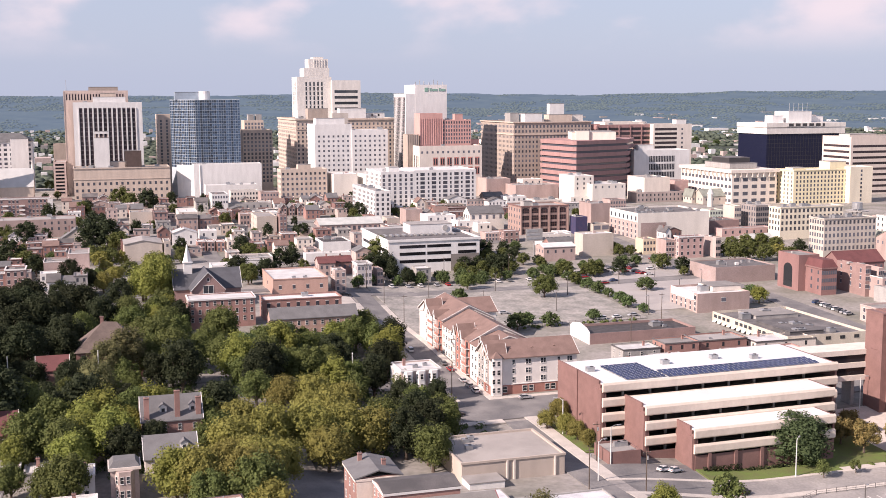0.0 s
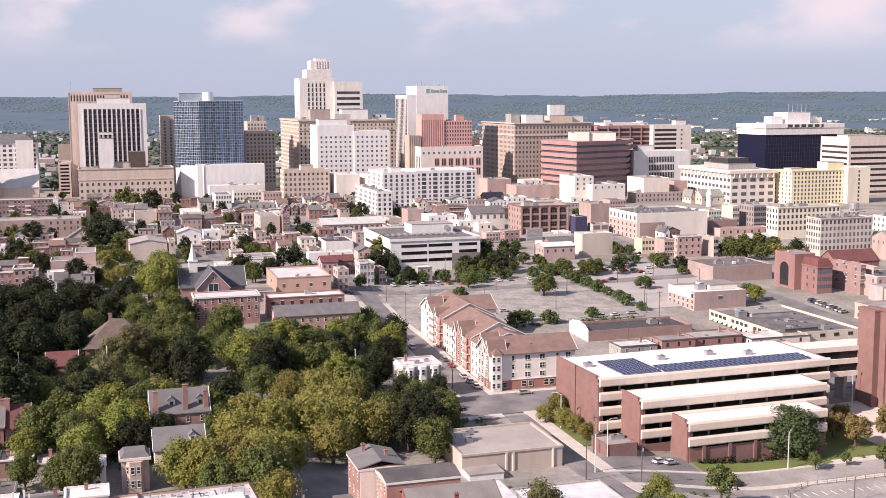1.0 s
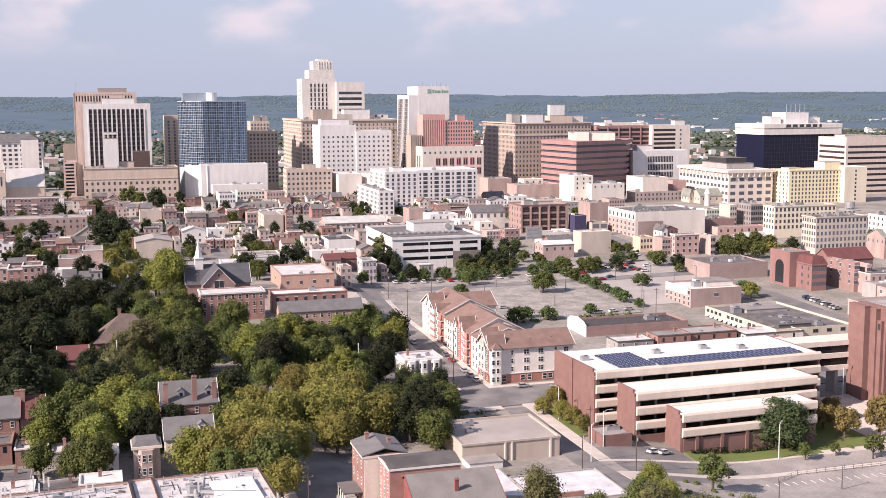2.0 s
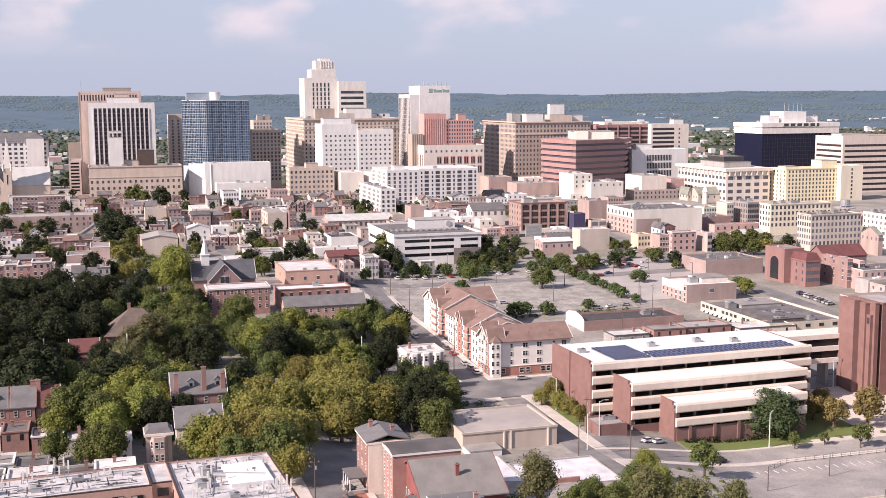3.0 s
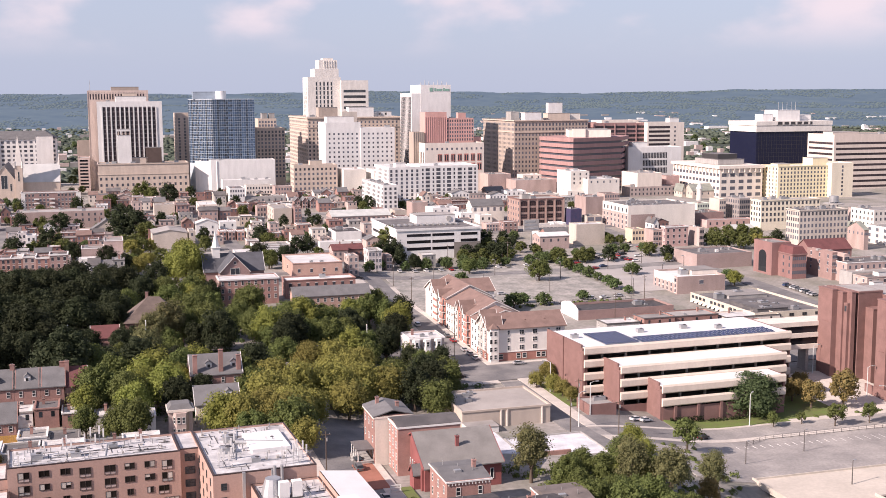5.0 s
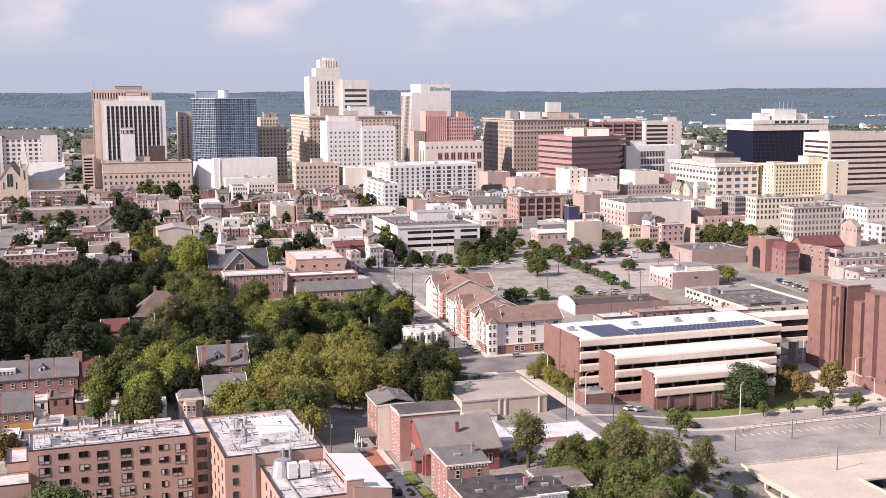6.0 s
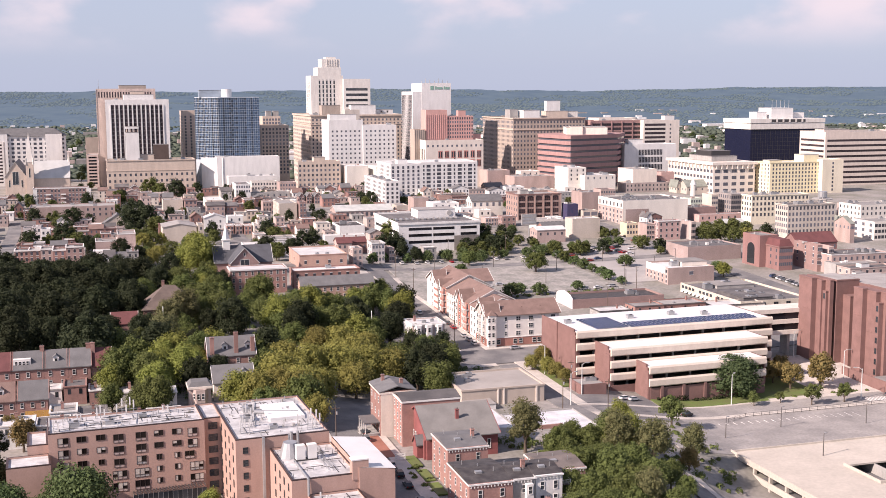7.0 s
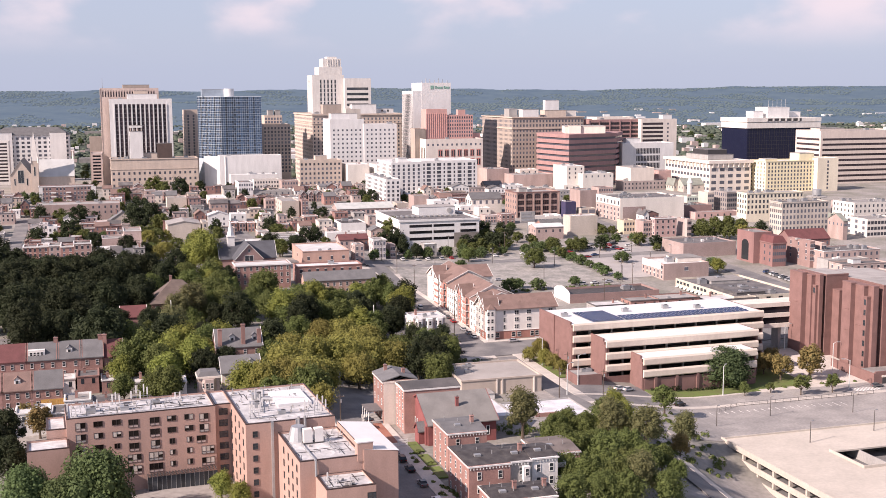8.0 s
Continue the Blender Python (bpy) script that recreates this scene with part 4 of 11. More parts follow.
def corner_house(u0, v0, w, d, top, label, bays=3, wall=RED, roofm=ROOFD, floors=3, bay=False, light=None, chims=True):
    """A Victorian town house: bracketed cornice, tall windows, a sloping dark roof and chimneys."""
    root = thing("town_house", label, "house", lot(u0, v0, z=0))
    g = low_land(u0, u0 + w, v0, v0 + d)
    shell(root, w, d, top, wall, roofm, 0.15, below=3 - min(0, g))
    bm = bmesh.new()
    v = [bm.verts.new(p) for p in ((-0.2, -0.3, top - 0.1), (w + 0.2, -0.3, top - 0.1), (w + 0.2, d * 0.55, top + 1.0), (-0.2, d * 0.55, top + 1.0),
                                   (-0.2, d + 0.1, top + 0.1), (w + 0.2, d + 0.1, top + 0.1))]
    for q in ((0, 1, 2, 3), (3, 2, 5, 4)):
        bm.faces.new([v[i] for i in q])
    bm.faces.new((v[0], v[3], v[4])), bm.faces.new((v[1], v[5], v[2])), bm.faces.new((v[0], v[4], v[5], v[1]))
    part("roof_slope", bm, roofm, root)
    cap(root, w, d, top - 0.1, 0.28, 0.28, TRIM)
    bm = bmesh.new()
    for k in range(int(w / 0.8)):
        box(bm, 0.3 + k * 0.8, -0.22, top - 0.95, 0.5 + k * 0.8, 0, top - 0.55)
    tagged(part("bracket_row", bm, TRIM, root), kind="stuff")
    windows(root, w, d, "front", top - 3.3 * floors - 0.6, top - 0.8, floors, bays, 1.05, 1.9)
    windows(root, w, d, "left", top - 3.3 * floors - 0.6, top - 0.8, floors, max(2, int(d / 3.6)), 0.95, 1.8)
    if bay:
        b = plain_walls(root, w * 0.55, w * 0.85, -1.3, 0, -2, top - 1.2, light or WHITE, "bay")
        for i in range(floors):
            part("window", window_mesh(1.0, 1.8, "plain"), None, b, at=pose(w * 0.7, -1.31, top - 3.4 * (i + 1)))
    if chims:
        chimney(root, w * 0.8, d * 0.45, top, top + 2.4)
    # roof hatch, vent pipes and seams of the tar sheets
    bm = bmesh.new()
    box(bm, w * 0.3, d * 0.3, top, w * 0.3 + 1.6, d * 0.3 + 1.1, top + 1.05)
    part("roof_hatch", bm, METAL, root)
    for k in range(3):
        bm = bmesh.new()
        tube(bm, (w * (0.2 + 0.27 * k), d * (0.75 - 0.2 * k), top), (w * (0.2 + 0.27 * k), d * (0.75 - 0.2 * k), top + 1.6), 0.1, 0.1, 6)
        part("vent_pipe", bm, METAL, root)
    return root


corner_house(59.2, 191.8, 10.5, 14.0, 13.6, "red brick town house with a grey sloping roof", 2, RED, SLATE)
corner_house(56.2, 165.2, 10.4, 16.5, 13.6, "red brick corner town house with bracketed cornice", 2, RED, TAR, chims=False)
corner_house(66.8, 165.8, 5.4, 12.0, 13.6, "narrow grey-white town house with a bay", 1, GREY, TAR, bay=True, light=WHITE)
corner_house(72.4, 166.0, 6.6, 11.0, 13.8, "white painted town house with rear balconies", 2, WHITE, TAR, chims=False)
corner_house(57.0, 149.3, 8.0, 10.5, 10.6, "low brick town house with a tar roof", 2, RED, TAR, floors=2)
corner_house(65.2, 149.2, 6.8, 10.5, 10.5, "pale painted town house with a tar roof", 2, CREAM, TAR, floors=2)
corner_house(79.2, 177.5, 10.6, 13.5, 10.6, "brick house with a brown sloping roof among trees", 3, RED, GRAVELB, floors=2, chims=False)
root = thing("timber_balcony", "wooden rear balcony stack on a town house", "balcony", lot(79.2, 167, z=0))
for z in (4.2, 7.4, 10.6):
    bm = bmesh.new()
    box(bm, 0, 0, z - 0.15, 2.4, 4.0, z)
    part("platform", bm, BARK, root)
    bm = bmesh.new()
    for k in range(9):
        box(bm, 2.32, 0.2 + k * 0.45, z, 2.4, 0.28 + k * 0.45, z + 1.0)
        box(bm, 0.1 + k * 0.26, 0.0, z, 0.16 + k * 0.26, 0.06, z + 1.0)
    box(bm, 0, 0, z + 1.0, 2.4, 0.08, z + 1.1)
    box(bm, 2.32, 0, z + 1.0, 2.4, 4.0, z + 1.1)
    part("railing", bm, TRIM, root)
for a, b in ((2.3, 0.1), (2.3, 3.9)):
    bm = bmesh.new()
    box(bm, a - 0.08, b - 0.08, -6, a + 0.08, b + 0.08, 11.6)
    part("post", bm, TRIM, root)


# ---- salmon brick apartment house ----
ROOFA = surface("stained_white_roof", (0.57, 0.57, 0.575), rough=0.6, vary=0.28, scale=0.3, fine=1.2, second=(0.32, 0.32, 0.33))
FLATGLASS = glassy("brown_glass", (0.016, 0.012, 0.011), rough=0.1, spec=0.25, vary=0.4)
BLIND = surface("pale_blind", (0.55, 0.50, 0.45), vary=0.12, each=0.25)


def lattice(xs, zs, front, back):
    """A frame in one piece: bars between every second pair of lines, open between them."""
    bm = bmesh.new()
    v = {(i, k, y): bm.verts.new((x, y, z)) for i, x in enumerate(xs) for k, z in enumerate(zs) for y in (front, back)}
    solid = lambda i, k: 0 <= i < len(xs) - 1 and 0 <= k < len(zs) - 1 and not (i % 2 and k % 2)
    for i in range(len(xs) - 1):
        for k in range(len(zs) - 1):
            if solid(i, k):
                bm.faces.new([v[p, q, front] for p, q in ((i, k), (i + 1, k), (i + 1, k + 1), (i, k + 1))])
    for i in range(len(xs)):
        for k in range(len(zs) - 1):
            if solid(i - 1, k) != solid(i, k):
                bm.faces.new((v[i, k, front], v[i, k, back], v[i, k + 1, back], v[i, k + 1, front]))
    for i in range(len(xs) - 1):
        for k in range(len(zs)):
            if solid(i, k - 1) != solid(i, k):
                bm.faces.new((v[i, k, front], v[i + 1, k, front], v[i + 1, k, back], v[i, k, back]))
    return bm


def flat_window(parent, u, z, w, h, low, rng, turn=None):
    """A wide brown-framed window: panes, drawn blinds, and on tall ones a pale panel below the glass."""
    a, b, f = -w / 2, w / 2, 0.09
    n = 2 if w < 2.6 else 3
    xs = [a, a + f]
    for k in range(1, n):
        xs += [a + w * k / n - 0.04, a + w * k / n + 0.04]
    bm = lattice(xs + [b - f, b], [-0.1, 0.0] + ([0.5, 0.62] if low else []) + [h - f, h], -0.1, 0.02)
    ob = part("window", bm, FRAMEB, parent, at=turn or pose(u, -0.01, z))
    base = 0.62 if low else 0.0
    for k in range(n):
        bm = bmesh.new()
        p, q = a + w * k / n + 0.05, a + w * (k + 1) / n - 0.05
        box(bm, p, -0.03, base, q, 0.01, h - f)
        part("pane", bm, FLATGLASS, ob)
        if rng.random() < 0.3:
            bm = bmesh.new()
            box(bm, p, -0.055, base + (0 if rng.random() < 0.6 else (h - base) * 0.45), q, -0.035, h - f)
            part("blind", bm, BLIND, ob)
    if low:
        bm = bmesh.new()
        box(bm, a + f, -0.06, 0, b - f, 0.01, 0.5)
        part("panel", bm, PINK if rng.random() < 0.5 else GREY, ob)


def apartment_house():
    root = thing("apartment_house", "salmon brick seven-storey apartment house with white roofs", "apartment building", pose(-94.5, 180.2, 0, 0, 0, 21))
    top, g = 23.3, 3.0
    dark = surface("dark_metal_coping", (0.05, 0.03, 0.028), rough=0.5, vary=0.1)

    def wing(u0, v0, u1, v1, z, roof=ROOFA):
        sub = part("wing", _shell_mesh(u1 - u0, v1 - v0, z, 0.45), [SALMON, dark], root, at=pose(u0, v0, 0))
        bm = bmesh.new()
        box(bm, 0.4, 0.4, z - 0.7, u1 - u0 - 0.4, v1 - v0 - 0.4, z - 0.42)
        part("roof", bm, roof, sub, "white membrane roof with grey stains")
        return sub

    a = wing(0, 0, 35.6, 14, top)
    # irregular windows: along the wall, below the roof edge, width, height, panelled foot
    r = random.Random(4)
    rows = ((3.2, (0.3, 2.4, 2.0), (3.2, 2.4, 2.0), (6.2, 2.4, 2.0), (9.2, 2.4, 2.0)), (7.3, (0.3, 2.2, 1.3), (3.2, 2.2, 1.3), (6.2, 2.2, 1.3), (9.2, 1.4, 1.2)),
            (11.6, (0.3, 2.1, 1.3), (3.3, 2.1, 1.3), (6.3, 1.4, 1.2), (9.3, 1.4, 1.2), (12.2, 1.4, 1.2)),
            (15.6, (0.6, 2.4, 2.0), (3.5, 2.4, 2.0), (6.6, 2.4, 2.0), (9.5, 3.3, 2.0), (12.4, 3.3, 2.1)),
            (20.7, (0.6, 2.4, 2.0), (3.5, 2.4, 2.0), (6.4, 2.3, 2.0), (9.4, 3.4, 2.1), (12.3, 3.4, 2.2)),
            (24.8, (0.6, 2.2, 1.3), (3.5, 2.2, 1.3), (6.4, 1.4, 1.3), (9.3, 1.4, 1.2), (12.2, 1.4, 1.2)),
            (29.0, (0.6, 2.2, 1.3), (3.5, 2.2, 1.3), (6.4, 1.4, 1.3), (9.2, 1.4, 1.3), (12.1, 1.4, 1.3)),
            (32.7, (0.8, 2.3, 2.0), (3.5, 2.3, 2.0), (6.4, 2.3, 1.8), (9.2, 3.2, 2.0), (12.2, 3.2, 2.0)))
    for u, *column in rows:
        for k, (drop, w, h) in enumerate(column):
            off = 0.8 * (k > 2) * (u > 14) * (1 if u > 30 else 0) - 0.8 * (k == 2) * (u > 30)
            flat_window(a, u + off, top - 1.0 - drop - h, w, h, h > 1.7, r)
    b = wing(35.6, 2.2, 40.2, 16, top - 0.4)
    for i in range(6):
        part("window", window_mesh(2.2, 1.6, "dark"), None, b, at=pose(2.3, -0.01, top - 3.2 - 2.95 * i))
    c = wing(39.8, -19.5, 61.5, 14.0, top)
    for i in range(6):
        for v in (3.5, 9.0, 14.5, 20.0):
            part("window", window_mesh(1.0, 1.5, "dark"), None, c, at=pose(-0.01, v, top - 3.2 - 2.95 * i, 0, 0, -90))
        for u in (2.2,):
            part("window", window_mesh(1.2, 1.4, "dark"), None, c, at=pose(u, -0.01, top - 3.4 - 2.95 * i))
    for u0, u1 in ((6.0, 6.6), (12, 12.5)):
        bm = bmesh.new()
        box(bm, u0, -0.5, 0, u1, 0, top)
        part("pipe_duct", bm, METAL, c)
    bm = bmesh.new()
    box(bm, 10.5, 13, top - 0.6, 19.0, 26.5, top + 0.4)
    part("raised_roof", bm, CLEANROOF, c, "clean white membrane roof")
    d = wing(47.5, -43.0, 62.0, -19.5, 20.5)
    for i in range(5):
        for v in (3, 7.5, 12, 17):
            part("window", window_mesh(1.0, 1.5, "dark"), None, d, at=pose(-0.01, v, 20.5 - 3.2 - 2.95 * i, 0, 0, -90))
    e = part("stair_tower", _shed_mesh(), [SALMON, CLEANROOF], root, "salmon brick stair block with a white sloping roof", at=pose(62.0, -43.5, 0))
    hut = plain_walls(root, 60.6, 64.2, -43.2, -41.0, 19.0, 23.2, SALMON, "roof_hut")
    bm = bmesh.new()
    box(bm, 60.5, -43.3, 23.2, 64.3, -40.9, 23.45)
    part("roof", bm, CLEANROOF, hut, "white roof of the hut")
    f = wing(51, -53, 62.0, -43.0, 17.0)
    part("window", window_mesh(2.0, 1.6, "dark"), None, f, at=pose(10.0, -0.01, 13.6))
    # entrance glazing and trellis at the foot
    for k in range(15):
        bm = bmesh.new()
        box(bm, 18.4 + k * 1.14, -1.8, 3.4, 19.46 + k * 1.14, -1.7, 7.0)
        part("glass_panel", bm, GLASS, root)
        bm = bmesh.new()
        box(bm, 18.32 + k * 1.14, -1.86, 0, 18.4 + k * 1.14, -1.7, 7.2)
        part("mullion", bm, METAL, root)
    plain_walls(root, 18.3, 35.5, -1.85, -1.68, 0, 3.4, GREY, "sill_wall")
    for k in range(23):
        bm = bmesh.new()
        box(bm, 18.4 + k * 0.75, -2.6, 7.2 + 0.02 * k, 18.6 + k * 0.75, 0.0, 7.4 + 0.02 * k)
        part("trellis_bar", bm, DARKTRIM, root)
    # low side wings
    g1 = wing(-4.6, 1.5, 0.0, 13, 20.6)
    g2 = wing(-9.2, -7.0, 0.3, 1.5, 18.3)
    # parapet coping lines
    return root


def _shell_mesh(w, d, h, thick):
    bm = bmesh.new()
    ring, inner = [(0, 0), (w, 0), (w, d), (0, d)], [(thick, thick), (w - thick, thick), (w - thick, d - thick), (thick, d - thick)]
    loops = [[bm.verts.new((x, y, z)) for x, y in line] for line, z in ((ring, -3), (ring, h - 0.25), (ring, h), (inner, h), (inner, h - 0.75))]
    for n, (lo, hi) in enumerate(zip(loops, loops[1:])):
        for i in range(4):
            j = (i + 1) % 4
            bm.faces.new((lo[i], lo[j], hi[j], hi[i])).material_index = 1 if n in (1, 2) else 0
    return bm


def _shed_mesh():
    bm = bmesh.new()
    p = [(0, 0, -3), (8, 0, -3), (8, 24, -3), (0, 24, -3), (0, 0, 21.7), (8, 0, 20.7), (8, 24, 20.7), (0, 24, 21.7)]
    v = [bm.verts.new(q) for q in p]
    for q in ((0, 1, 5, 4), (1, 2, 6, 5), (2, 3, 7, 6), (3, 0, 4, 7)):
        bm.faces.new([v[i] for i in q])
    t = [bm.verts.new(q) for q in ((0.2, 0.2, 21.72), (8.2, -0.2, 20.76), (8.2, 24.2, 20.76), (0.2, 24, 21.72))]
    bm.faces.new(t).material_index = 1
    return bm


apartment_house()


AR = random.Random(8)


def antenna_mast(u, v, z, tall, n):
    """Mobile phone antennas on a pipe frame."""
    x, y = uv_point((-94.5, 180.2), u, v, 21)
    root = thing("antenna_group", "white panel antennas on a pipe frame on the roof", "antenna", pose(x, y, z, 0, 0, 21), "rooftop antennas")
    bm = bmesh.new()
    tube(bm, (-n * 0.5, 0, 0.8), (n * 0.5, 0, 0.8), 0.05, 0.05, 6)
    tube(bm, (-n * 0.5, 0, 1.6), (n * 0.5, 0, 1.6), 0.05, 0.05, 6)
    part("cross_bar", bm, METAL, root)
    for k in range(n):
        xx = -n * 0.5 + k + 0.5 + AR.uniform(-0.35, 0.35)
        high = tall * AR.uniform(0.6, 1.1)
        bm = bmesh.new()
        tube(bm, (xx, 0, 0), (xx, 0, high), 0.06, 0.06, 6)
        part("pole", bm, METAL, root)
        bm = bmesh.new()
        box(bm, xx - 0.16, -0.25, high - 1.9, xx + 0.16, -0.08, high)
        part("panel", bm, TRIM, root)


for u, v, z, h, n in ((1.6, 2.5, 22.7, 3.4, 3), (7, 8, 22.7, 3.2, 2), (12.5, 11, 22.7, 3.4, 3), (18.5, 12, 22.7, 4.2, 5), (43, -14, 22.7, 3.8, 3), (44.5, -9, 22.7, 3.4, 4), (46, -3, 22.7, 4.2, 3), (57, -16.5, 22.7, 4.4, 5), (59.5, -13, 22.7, 4.2, 4), (28, 12, 22.7, 2.2, 2), (53.5, -48, 16.4, 2.6, 3)):
    antenna_mast(u, v, z, h, n)
for u, v, s in ((6, 6, 1.0), (14, 5, 0.9), (22, 9, 0.8), (45, -4, 1.1), (47, 4, 1.2), (50, -12, 0.8), (56, 2, 0.7)):
    x, y = uv_point((-94.5, 180.2), u, v, 21)
    roof_unit(x, y, 22.7, s, 21)
root = thing("cooling_plant", "tall white cooling units beside a grey roof hood", "air conditioner", pose(*uv_point((-94.5, 180.2), 52.5, -29, 21), 19.95, 0, 0, 21))
for u in (0, 2.6):
    bm = bmesh.new()
    box(bm, u - 1.0, -0.8, 0.4, u + 1.0, 0.8, 3.6)
    part("cabinet", bm, TRIM, root)
bm = bmesh.new()
box(bm, -1.2, -1, 0, 3.8, 1, 0.4)
part("plinth", bm, DARKTRIM, root)
bm = bmesh.new()
tube(bm, (-1.5, 3.5, 0), (-1.5, 3.5, 3.4), 2.6, 1.6, 14)
part("hood", bm, METAL, root)
root = thing("roof_walkway", "grey metal walkway rails along the roof", "walkway", pose(*uv_point((-94.5, 180.2), 57, -30, 21), 19.95, 0, 0, 21))
for s in (-0.5, 0.5):
    bm = bmesh.new()
    for z in (0.5, 1.0):
        tube(bm, (s, -9, z), (s, 10, z), 0.04, 0.04, 5)
    for k in range(10):
        tube(bm, (s, -9 + k * 2.1, 0), (s, -9 + k * 2.1, 1.0), 0.04, 0.04, 5)
    part("railing", bm, METAL, root)
bm = bmesh.new()
box(bm, -0.5, -9, 0, 0.5, 10, 0.06)
part("walkway_deck", bm, METAL, root)
for q in (((3, 2, 0.25), (34, 3.0, 0.25)), ((3, 4, 0.25), (30, 11, 0.25)), ((42, -14, 0.3), (58, -12, 0.3)), ((46, -10, 0.3), (50, 12, 0.3)), ((20, 3, 0.3), (21, 12, 0.3))):
    ob = thing("roof_pipe", "grey insulated pipe run on a white roof", "pipe", pose(-94.5, 180.2, 22.62, 0, 0, 21), "roof pipes")
    bm = bmesh.new()
    tube(bm, q[0], q[1], 0.16, 0.16, 8)
    part("pipe", bm, METAL, ob)
    for k in range(4):
        p = Vector(q[0]).lerp(Vector(q[1]), (k + 0.5) / 4)
        bm = bmesh.new()
        box(bm, p.x - 0.2, p.y - 0.2, 0, p.x + 0.2, p.y + 0.2, 0.14)
        part("support", bm, GREY, ob)


def roof_clutter():
    """Vent stubs, ballast blocks, cable runs and flashing strips strewn over the white roofs."""
    r = random.Random(31)
    bm = bmesh.new()
    for u0, v0, u1, v1, z, n in ((1, 1, 35, 13, 22.88, 90), (40.5, -19, 61, 13, 22.88, 90), (48, -42, 61.5, -20, 20.08, 46), (51.5, -52, 61.5, -44, 16.58, 22)):
        for _ in range(n):
            u, v, kind = r.uniform(u0, u1), r.uniform(v0, v1), r.random()
            if kind < 0.35:
                tube(bm, (u, v, z - 0.1), (u, v, z + r.uniform(0.4, 1.3)), 0.12, 0.1, 6)
            elif kind < 0.6:
                s = r.uniform(0.2, 0.7)
                box(bm, u, v, z - 0.1, u + s, v + s * r.uniform(0.6, 1.6), z + r.uniform(0.15, 0.7), 1)
            else:
                l = r.uniform(1.5, 6.0)
                if r.random() < 0.5:
                    box(bm, u, v, z - 0.1, min(u + l, u1), v + 0.14, z + 0.1, 2)
                else:
                    box(bm, u, v, z - 0.1, u + 0.14, min(v + l, v1), z + 0.1, 2)
    ob = new("roof_clutter", to_mesh("roof_clutter", bm, [METAL, GREY, DARKTRIM]))
    ob.matrix_basis = pose(-94.5, 180.2, 0, 0, 0, 21)
    tagged(ob, "small vents, cables and blocks strewn on white roofs", "roof fittings", kind="stuff")


roof_clutter()
for q0, q1, rad in (((52.5, -19.9, 20.0), (52.5, -19.9, 24.0), 0.35), ((54.0, -19.9, 20.0), (54.0, -19.9, 24.0), 0.35), ((51, -30, 20.2), (51, -43.4, 20.4), 0.28), ((51, -43.4, 20.4), (51, -43.5, 16.8), 0.28), ((48, 2, 23.3), (58, -2, 23.3), 0.5), ((47, -2, 23.2), (47, 8, 23.2), 0.4)):
    ob = thing("roof_duct", "fat grey metal duct on a white roof", "duct", pose(-94.5, 180.2, 0, 0, 0, 21), "roof ducts")
    bm = bmesh.new()
    tube(bm, q0, q1, rad, rad, 10)
    part("duct", bm, METAL, ob)


# ---- near parking deck with its ramp ----
def parking_deck():
    root = thing("parking_deck", "pale concrete open parking deck with a ramp opening", "garage", pose(*xy(154.4, 140), 0, 0, 0, GRID))
    w, d, top = 92, 78, -4.3
    # deck with a ramp slot
    for q in ((0, 0, 24, d), (24, 0, w, 42), (24, 58, w, d), (60, 42, w, 58)):
        bm = bmesh.new()
        box(bm, q[0], q[1], top - 0.5, q[2], q[3], top - 0.02 * (q[0] > 0))
        part("deck_slab", bm, DECK, root)
    # lower slabs take dark asphalt to deepen the shade between the parapets
    for z in (top - 3.6, top - 7.2):
        bm = bmesh.new()
        box(bm, 0.6, 0.3, z - 0.5, w, d - 0.3, z)
        part("deck_slab", bm, ASPHALT, root)
    for z in (top + 0.75, top - 2.75, top - 6.3):
        bm = bmesh.new()
        box(bm, -0.3, -0.3, z - 1.75, 0.05, d + 0.3, z)
        part("parapet", bm, DECK, root, "cream concrete parapet")
    bm = bmesh.new()
    box(bm, 0.05, d, top - 1.2, w, d + 0.3, top + 0.5)
    part("parapet", bm, DECK, root)
    bm = bmesh.new()
    box(bm, 23.7, 41.7, top - 0.4, 60, 42.0, top + 0.8)
    box(bm, 23.7, 42, top - 0.4, 24, 58, top + 0.8)
    bmesh.ops.remove_doubles(bm, verts=bm.verts, dist=0.01)
    part("ramp_parapet", bm, DECK, root)
    for k in range(10):
        bm = bmesh.new()
        box(bm, 0.1, 2 + k * 8.0, -22, 0.9, 2.8 + k * 8.0, top - 0.5)
        part("column", bm, DECK, root)
    bm = bmesh.new()
    box(bm, 34, 0.5, -22, 34.3, d - 0.5, top - 0.5)
    part("back_wall", bm, GREY, root)


parking_deck()


# ---- street lamps and poles ----
PALEPOLE = surface("pale_painted_steel", (0.55, 0.57, 0.56), rough=0.5, vary=0.08)


def make_lamp(high, arm, steel):
    root = thing("street_lamp", "tall grey metal street lamp with a curved arm", "street lamp", pose(0, -330, -40), "street lamps")
    bm = bmesh.new()
    tube(bm, (0, 0, -0.5), (0, 0, high), 0.16, 0.1, 8)
    part("pole", bm, steel, root)
    bm = bmesh.new()
    tube(bm, (0, 0, high - 0.3), (arm * 0.5, 0, high + 0.25), 0.06, 0.05, 6)
    tube(bm, (arm * 0.5, 0, high + 0.25), (arm, 0, high + 0.25), 0.05, 0.05, 6)
    part("arm", bm, steel, root)
    bm = bmesh.new()
    box(bm, arm - 0.1, -0.18, high + 0.12, arm + 0.75, 0.18, high + 0.32)
    part("lamp_head", bm, METAL, root)
    return [root, False]


